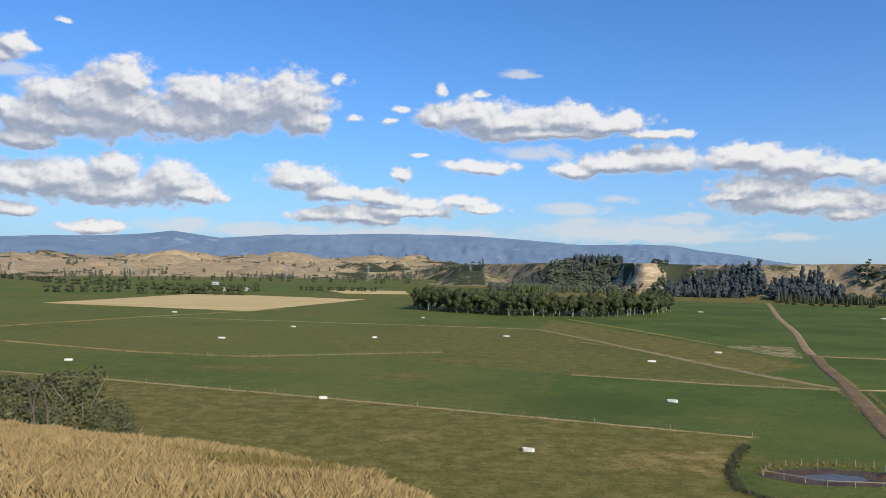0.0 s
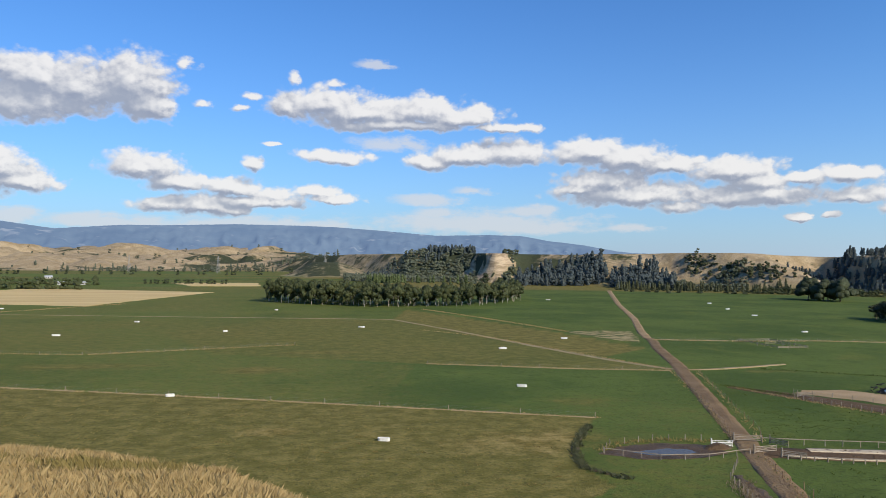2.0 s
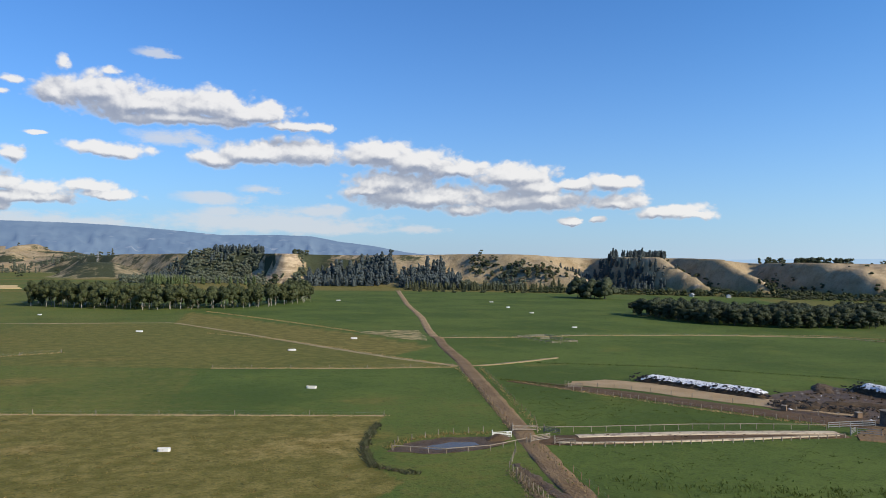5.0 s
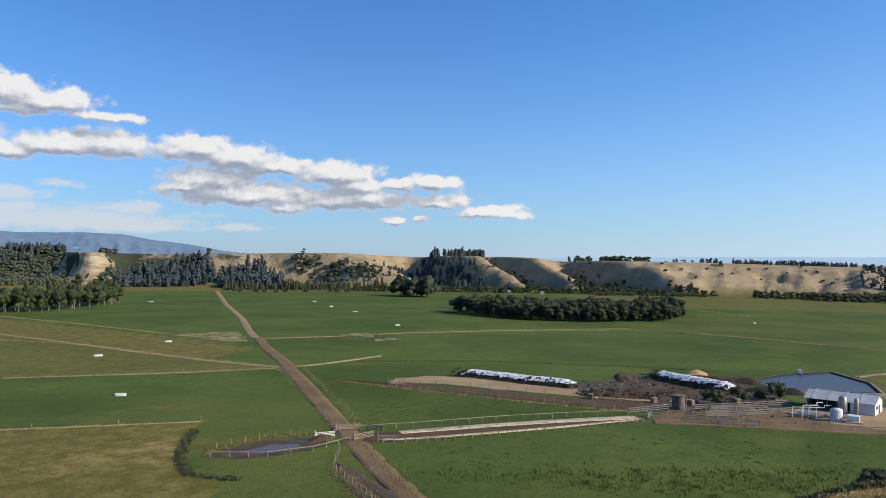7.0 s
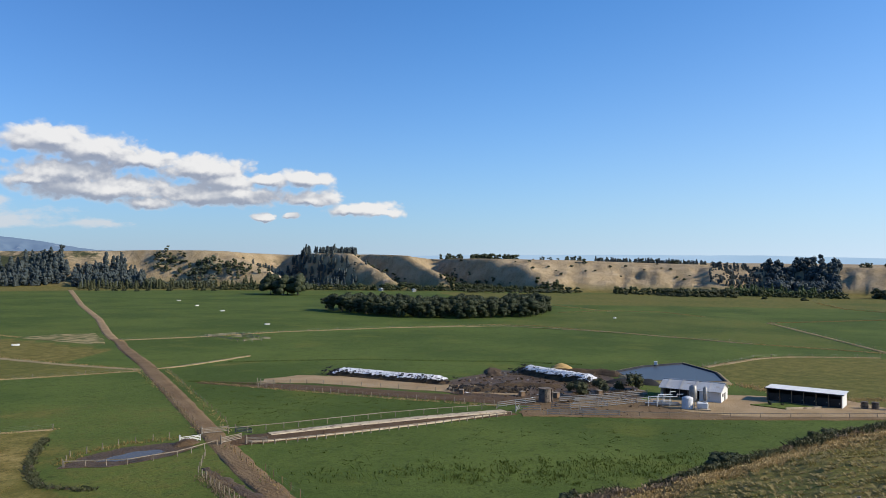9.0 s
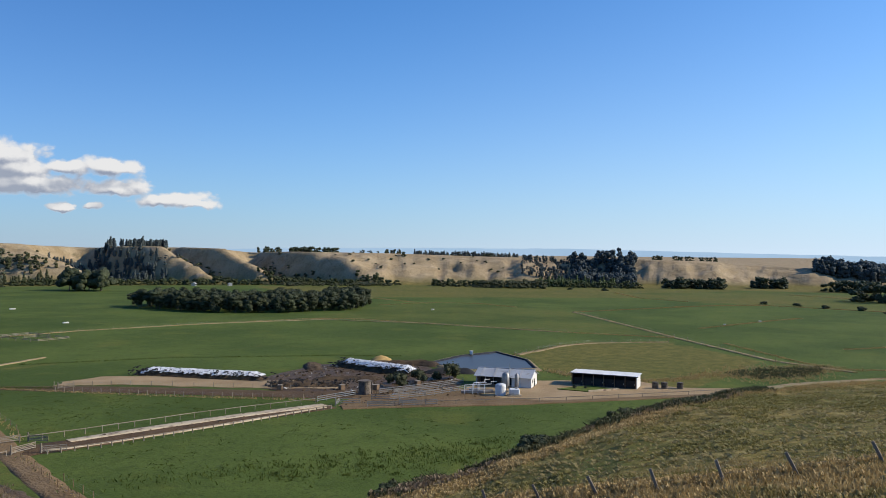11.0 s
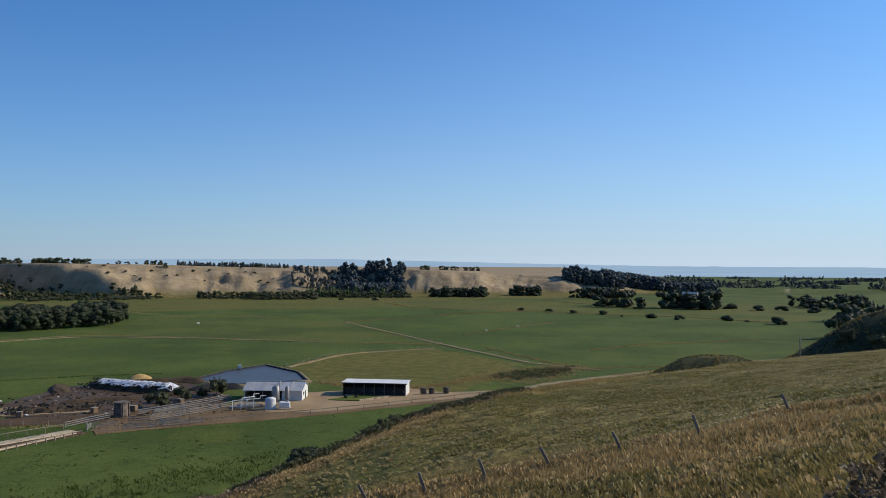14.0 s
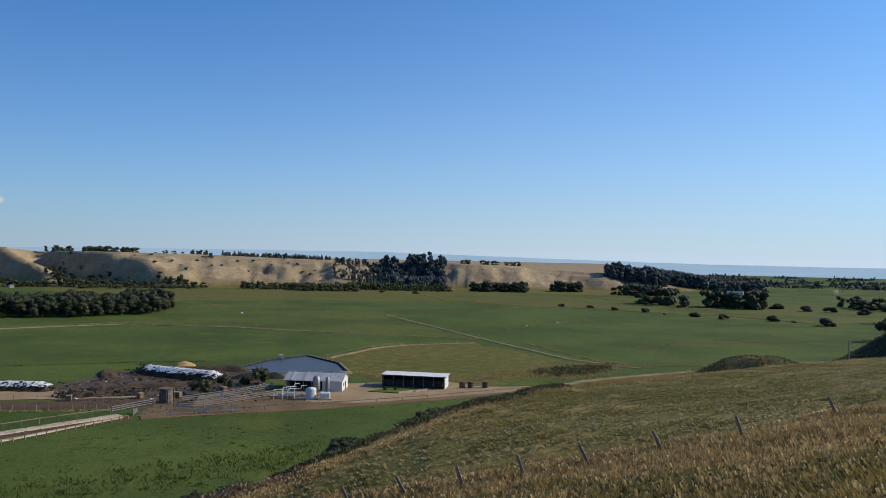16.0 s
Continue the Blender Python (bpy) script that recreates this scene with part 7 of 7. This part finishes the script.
blades("grass", sow_line([(80, 106), (92, 96), (104, 84), (120, 74), (135, 60)], 3.0, 500, 13), "tuft_grass", "rough grass along the foot of the hill", 0.6, 0.05, 13, per=3)



def sow_clumps(ring, centres, each, seed, spread=0.9):
    """Clumps of tufts scattered inside a ring."""
    rng = np.random.RandomState(seed)
    xs, ys = [p[0] for p in ring], [p[1] for p in ring]
    c = np.stack([rng.uniform(min(xs), max(xs), centres * 3), rng.uniform(min(ys), max(ys), centres * 3)], -1)
    c = c[inside_polygon(c[:, 0], c[:, 1], ring)][:centres]
    n = rng.poisson(each, len(c)) + 1
    size = rng.uniform(0.3, 1.6, len(c))
    return c.repeat(n, 0) + rng.normal(0, spread, (n.sum(), 2)) * size.repeat(n)[:, None]


NEAR_PASTURE = [(92, 132), (120, 117), (150, 109), (165, 88), (190, 62), (200, 48), (150, 40), (110, 60), (84, 92)]
ROAD_PASTURE = [(96, 146), (128, 132), (152, 121), (140, 150), (126, 186), (118, 205)]
DRY_NEAR = [(-90, 225), (-30, 205), (20, 185), (60, 165), (46, 120), (0, 100), (-60, 110), (-110, 160)]
blades("grass", sow_clumps(NEAR_PASTURE, 150, 9, 14), "tuft_grass", "coarse tufts in the near pasture", 0.13, 0.10, 14, per=3, lean=0.6)
blades("grass", sow_clumps(ROAD_PASTURE, 160, 8, 15), "tuft_grass", "coarse tufts in the roadside pasture", 0.13, 0.11, 15, per=3, lean=0.6)
blades("grass", sow_clumps(DRY_NEAR, 420, 8, 16), "scrub_grass", "coarse tufts in the dry paddock", 0.18, 0.06, 16, per=3, lean=0.6)
blades("grass", sow_clumps([(100, 96), (130, 74), (150, 60), (140, 52), (108, 70), (92, 90)], 60, 22, 17, 1.3), "tuft_grass", "rushes in the wet corner of the pasture", 0.4, 0.06, 17, per=3)
FIELD_LINES = [
    ([(158, 331), (193, 321.5), (231, 318.5), (290, 299.5), (346, 277)], 1.6), ([(346, 277), (358, 255), (356, 193), (352, 134), (356, 81)], 3.4),
    ([(482, 174), (415, 124), (350, 76), (296, 34), (281, 8)], 3.0), ([(262, 116), (281, 114), (300, 112.5), (315, 105), (337, 80)], 4.0),
    ([(-101, 239), (-32, 212), (20, 190), (67, 170)], 3.0), ([(44, 264), (91, 246), (120, 239)], 3.5), ([(122, 206), (128, 186), (141, 151), (154, 122)], 5.0),
    ([(119, 236), (104, 191), (86, 144)], 1.6), ([(127, 234), (112, 194), (92, 143)], 1.4), ([(84, 131), (71, 92)], 1.8),
    ([(482, 174), (536, 147), (609, 112), (634, 75)], 2.4), ([(410, 81), (482, 57), (512, 44)], 2.4), ([(349, 13), (381, -12), (393, -31), (420, -67)], 3.0),
    ([(577, 132), (638, 84), (617, 24), (597, -47), (548, -101)], 2.0), ([(831, 80), (790, 31), (715, -41), (729, -91)], 1.6), ([(762, 232), (677, 185), (650, 139)], 1.6),
    ([(465, 312), (510, 299), (526, 264), (503, 224)], 1.2), ([(545, 384), (500, 292)], 1.0), ([(345, 58), (296, 24), (286, 11), (300, -20)], 3.0),
    ([(254, 49), (249.5, 38), (271, 26), (283, 11)], 5.0), ([(87, 542), (113, 452), (132, 374)], 2.0), ([(62, 387), (87, 349), (121, 242)], 2.5),
    ([(-235, 420), (-195, 501), (-124, 610)], 1.2), ([(-194, 347), (-121, 312), (-76, 301), (0, 326)], 1.8), ([(268, 3), (291, -17), (310, -35), (326, -52)], 4.0),
]
for k, (line, dense) in enumerate(FIELD_LINES):
    far_off = min(math.hypot(*p) for p in line)
    size = min(max(far_off / 300, 0.5), 2.0)
    length = sum(math.dist(p, q) for p, q in zip(line, line[1:]))
    blades("grass", sow_line(line, 0.30 + 0.30 * size, int(length * dense * (1.4 if far_off < 280 else 2.4)), 70 + k), "dry_grass", "long dry grass under a paddock fence", 0.20 + 0.20 * size, 0.03 + 0.11 * size, 70 + k, per=3, far=True)
    blades("grass", sow_line([(x + 0.6, y + 1.3) for x, y in line], 0.4 + 0.3 * size, int(length * dense * 0.6), 170 + k), "tuft_grass", "dark rank grass along a paddock fence", 0.2 + 0.15 * size, 0.06 + 0.06 * size, 170 + k, per=3, far=True)
blades("grass", sow_clumps([(254, 44), (278, 32), (289, 16), (264, 20), (250, 32)], 120, 14, 18, 1.2), "scrub_leaf", "dark green scrub on the rough patch", 0.55, 0.14, 18, per=3)

# rough cover on the two knolls


def oval(cx, cy, half_x, half_y, turn, n=20):
    c, s = math.cos(radians(turn)), math.sin(radians(turn))
    return [(cx + half_x * math.cos(k / n * math.tau) * c - half_y * math.sin(k / n * math.tau) * s, cy + half_x * math.cos(k / n * math.tau) * s + half_y * math.sin(k / n * math.tau) * c) for k in range(n)]


for k, (ring, n) in enumerate(((oval(262, -28, 27, 14, -62), 90), (oval(318, -108, 56, 31, -72), 420))):
    blades("grass", sow_clumps(ring, n, 9, 190 + k, 1.0), "scrub_leaf", "dark scrub on the knoll", 0.5, 0.16, 190 + k, per=3, lean=0.7, far=True)
    blades("grass", sow_clumps(ring, n, 8, 195 + k, 1.3), "scrub_grass", "brown grass on the knoll", 0.6, 0.12, 195 + k, per=3, far=True)

# drain at the bottom of the dry paddock
strip("ground_drain", [(62.5, 161.7), (57.5, 154), (54, 147), (51.4, 140.8), (49.6, 134), (49.4, 129), (52.5, 124.5)], [0.7, 0.9, 1.1, 1.2, 1.3, 1.0], "mud", "dark open drain through the paddock", "drain", lift=0.06, ragged=0.5, seed=61, step=1.2)
strip("ground_ditch", [(73, 121), (71.2, 113), (70, 106), (68.8, 99), (67, 92)], [1.0, 2.2, 2.4, 2.4], "mud", "dark ditch beside the farm road", "drain", lift=0.07, ragged=0.5, seed=62, step=1.2)

# hillside fence, its posts square to the slope
post_bm = bmesh.new()
box(post_bm, (0.19, 0.19, 1.9), pose(0, 0, 0.62), 0.015)
hill_fence = thing("hill_fence", Matrix(), "leaning brown timber fence across the dry hillside", "fence")
post_mesh, heads = None, []
for k, az in enumerate((-114, -107.2, -100.6, -94.95, -89.7, -84.7, -80.1, -75.75, -71.6, -67.6, -63.8, -60.2)):
    el = float(np.interp(az, [-114, -100.6, -94.95, -89.7, -84.7, -80.1, -75.75, -60], [-6.6, -9.72, -11.72, -13.04, -14.26, -15.34, -16.16, -18.6]))
    rs = np.linspace(22, 75, 220)
    sight = np.degrees(np.arctan2(land_parts(np.full(220, az), rs)[0] - EYE, rs))
    r = float(rs[np.argmin(np.abs(sight - el))])
    x, y = polar(az, r)
    x, y = polar(az - 0.4, r)
    m = pose(x, y, land_z(x, y), 6, 24 + 5 * math.sin(k * 1.7), az + 180)
    if post_mesh is None:
        ob = part("post", post_bm, "timber", hill_fence)
        ob.matrix_basis, post_mesh = m, ob.data
    else:
        share("post", post_mesh, m, hill_fence)
    heads.append(m)
fence_line = [(m.translation.x * k, m.translation.y * k) for m in heads for k in (1.035,)]
tussocks("grass", sow_line(fence_line, 0.9, 3800, 97), "dry_grass", "golden grass left standing along the hillside fence", 0.42, 0.24, 97)
blades("grass", sow_line(fence_line, 1.1, 6500, 98), "dry_grass", "tall golden stalks along the hillside fence", 0.5, 0.014, 98, per=3, far=True)
for h in (0.35, 0.75, 1.15):
    bm = bmesh.new()
    for a, b in zip(heads, heads[1:]):
        tube(bm, a @ Vector((0, 0.08, h)), b @ Vector((0, 0.08, h)), 0.0025, sides=3)
    part("wire", bm, "pen_steel", hill_fence, "thin grey wire")

# trees just below the brow
NEAR = [tree("kanuka_tree", 400 + i, 12.0, 4.6, 0.17, 11000, "manuka_leaf", "pale_bark", "dense grey-green kanuka tree below the brow", style=s, trunk=0.2, stems=3, bare=0.02, swell=0.62) for i, s in enumerate(("round", "cone", "round"))]
near_rng = random.Random(9)
for az, r, k in ((29.3, 74, 0.96), (27.3, 70, 0.82), (25.3, 72, 1.00), (24.1, 68, 0.95), (22.7, 66, 0.82), (21.9, 63, 0.62), (28.2, 64, 0.62), (23.2, 62, 0.66), (31.5, 72, 1.1), (30.6, 66, 0.7), (26.2, 63, 0.62), (33.5, 70, 1.0), (28.6, 70, 0.9), (26.4, 70, 0.85), (21.4, 68, 0.7)):
    one(NEAR, *polar(az, r), k, "dense grey-green kanuka tree below the grassy brow", group="trees below the brow")
dead = thing("dead_tree", pose(*polar(26.7, 59), land_z(*polar(26.7, 59))), "bare pale dead tree among kanuka", "tree")
bm = bmesh.new()
for k in range(3):
    base = Vector((0.35 * k - 0.3, 0.1 * k, -0.5))
    p, r = base, 0.12
    for i in range(5):
        q = p + Vector((near_rng.uniform(-0.3, 0.3), near_rng.uniform(-0.3, 0.3), 1.5))
        tube(bm, p, q, r, r * 0.8, 6)
        if i > 1:
            for _ in range(3):
                a = near_rng.uniform(0, 6.3)
                tube(bm, q, q + Vector((math.cos(a) * 0.9, math.sin(a) * 0.9, near_rng.uniform(0.3, 0.9))), r * 0.45, 0.012, 4)
        p, r = q, r * 0.78
part("trunk", bm, "bark", dead)

# scrub along the outer edge of the spur
edge_rng = random.Random(31)
for i in range(46):
    az = -55.5 - i * 0.62 + edge_rng.uniform(-0.25, 0.25)
    k = edge_rng.uniform(0.18, 0.36) * (1.6 if -68.5 < az < -64.5 else 1.0) * (0.6 if az < -75 else 1.0)
    r = float(np.interp(az, EDGE_AZ, EDGE_R)) + edge_rng.uniform(0.2, 2.0)
    one(LOW if i % 3 else SHRUB, *polar(az, r), k, "dark shrub on the steep edge of the spur", group="spur edge scrub")
bank_line = [polar(a, float(np.interp(a, EDGE_AZ, EDGE_R)) - 1.6) for a in np.arange(-57, -81, -0.5)]


def patchy(spots, scale, limit, seed):
    return spots[fbm(spots[:, 0] * scale, spots[:, 1] * scale, 3, seed) > limit]


tussocks("grass", patchy(sow_line(bank_line, 0.9, 2600, 92), 0.10, 0.47, 405), "scrub_leaf", "dark scrub along the bank at the crest", 0.55, 0.32, 92)
tussocks("grass", patchy(sow_line(bank_line, 1.1, 2400, 93), 0.15, 0.46, 407), "thistle", "brown dead weeds along the bank at the crest", 0.45, 0.28, 93)
strip_line = [polar(a, float(np.interp(a, EDGE_AZ, EDGE_R)) - 7.0 + 0.12 * (a + 57)) for a in np.arange(-55, -78, -0.5)]
tussocks("grass", sow_line(strip_line, 1.2, 3600, 94), "dry_grass", "pale golden grass below the crest bank", 0.26, 0.20, 94)
edge_line = [polar(a, float(np.interp(a, EDGE_AZ, EDGE_R)) - 3.2) for a in np.arange(-53, -92, -1.0)]
blades("grass", sow_line(edge_line, 1.2, 4200, 90), "dry_grass", "pale dry grass along the crest of the spur", 0.5, 0.03, 90, per=4, far=True)
under_line = [polar(a, float(np.interp(a, EDGE_AZ, EDGE_R)) + 0.5) for a in np.arange(-53, -84, -1.0)]
weeds = sow_line(under_line, 0.9, 5200, 91)
weeds = weeds[fbm(weeds[:, 0] * 0.16, weeds[:, 1] * 0.16, 3, 403) > 0.52]
blades("grass", weeds, "scrub_leaf", "dark rank weeds under the crest of the spur", 0.62, 0.05, 91, per=4, lean=0.7)
for k, (line, n) in enumerate((([(151, 239), (188, 214), (223, 172), (236, 150)], 500), ([(345, 266), (351, 210), (353, 132)], 300), ([(131, 190), (121, 208)], 200))):
    blades("grass", sow_line(line, 0.6, n, 95 + k), "tuft_grass", "dark rank grass along a paddock drain", 0.45, 0.07, 95 + k, per=4)

# litter of old silage, boards and rubbish round the stacks
def litter(name, ring, count, sizes, mat, label, seed):
    rng = random.Random(seed)
    bm = bmesh.new()
    for x, y in scatter(ring, 0.5, rng)[:count]:
        a, b, c = rng.uniform(*sizes), rng.uniform(*sizes), rng.uniform(*sizes) * 0.5
        box(bm, (a * rng.choice((1, 1, 2.5)), b, c), pose(x, y, land_z(x, y) + c * 0.35 + 0.08, rng.uniform(-25, 25), rng.uniform(-25, 25), rng.uniform(0, 360)))
    me = bpy.data.meshes.new(name)
    bm.to_mesh(me)
    bm.free()
    me.materials.append(M[mat])
    return tagged(new(name, me), label, "rubbish", kind="stuff")


STACK_YARD = [(163, 148), (178, 155), (203, 157), (218, 132), (203, 108), (182, 101), (168, 110), (160, 124)]
litter("litter", STACK_YARD, 260, (0.2, 0.8), "silage_soil", "dark clods of old silage on the mud", 601)
litter("litter", STACK_YARD, 55, (0.25, 0.9), "timber", "broken grey boards strewn on the mud", 602)
litter("litter", STACK_YARD, 24, (0.2, 0.5), "white_plastic", "scraps of white plastic on the mud", 603)
litter("litter", [(152, 114), (166, 117), (186, 106), (182, 86), (168, 88), (157, 99)], 90, (0.15, 0.5), "mud", "clods of dried mud in the pens", 604)
litter("litter", [(98, 137), (126, 128), (148, 119), (148, 114), (120, 122.5), (98, 129)], 70, (0.12, 0.35), "mud", "clods and dung on the cattle race", 605)

# thistles by the brow
def thistle(seed):
    rng = random.Random(seed)
    t = thing("thistle", Matrix(), "dead brown thistle with pale seed heads", "thistle", "dead thistles")
    bm, heads_bm = bmesh.new(), bmesh.new()
    for s in range(5):
        p = Vector((rng.uniform(-0.12, 0.12), rng.uniform(-0.12, 0.12), -0.1))
        lean = Vector((rng.uniform(-0.25, 0.25), rng.uniform(-0.25, 0.25), 1))
        for i in range(4):
            q = p + lean * 0.27 + Vector((rng.uniform(-0.05, 0.05), rng.uniform(-0.05, 0.05), 0))
            tube(bm, p, q, 0.011 - 0.002 * i, sides=4)
            for _ in range(2):
                a = rng.uniform(0, 6.3)
                tip = q + Vector((math.cos(a) * 0.2, math.sin(a) * 0.2, rng.uniform(0.05, 0.22)))
                tube(bm, q, tip, 0.006, 0.004, 3)
                bmesh.ops.create_icosphere(heads_bm, subdivisions=1, radius=rng.uniform(0.018, 0.036), matrix=Matrix.Translation(tip))
                n = Vector((rng.uniform(-1, 1), rng.uniform(-1, 1), 0.4)).normalized()
                u = n.orthogonal() * 0.07
                c = n.cross(u)
                f = [bm.verts.new(q + u), bm.verts.new(q + c * 2.2), bm.verts.new(q - u)]
                bm.faces.new(f)
            p = q
    part("stalk", bm, "thistle", t)["kind"] = "stuff"
    part("seed_head", heads_bm, "dry_grass", t, "pale fluffy seed heads")["kind"] = "stuff"
    return t


THISTLE = [thistle(500 + i) for i in range(4)]
for _ in range(95):
    az, r = near_rng.uniform(-114, -100.5), near_rng.uniform(9.5, 19)
    if az > -104 and r > 15:
        continue
    x, y = polar(az, r)
    t = copy_thing(near_rng.choice(THISTLE), pose(x, y, land_z(x, y), near_rng.uniform(-12, 12), near_rng.uniform(-12, 12), near_rng.uniform(0, 360)))
    k = near_rng.uniform(0.6, 1.05)
    t.scale = (k, k, k)

# the patterns that the copies were made from go to the back of the hill
for k, t in enumerate(BUSH + OAK + SHRUB + NEAR + THISTLE + COPSE + MACRO + LOW):
    x, y = polar(150 + 3.0 * k, 330 + 9 * (k % 3))
    t.matrix_basis = pose(x, y, land_z(x, y))
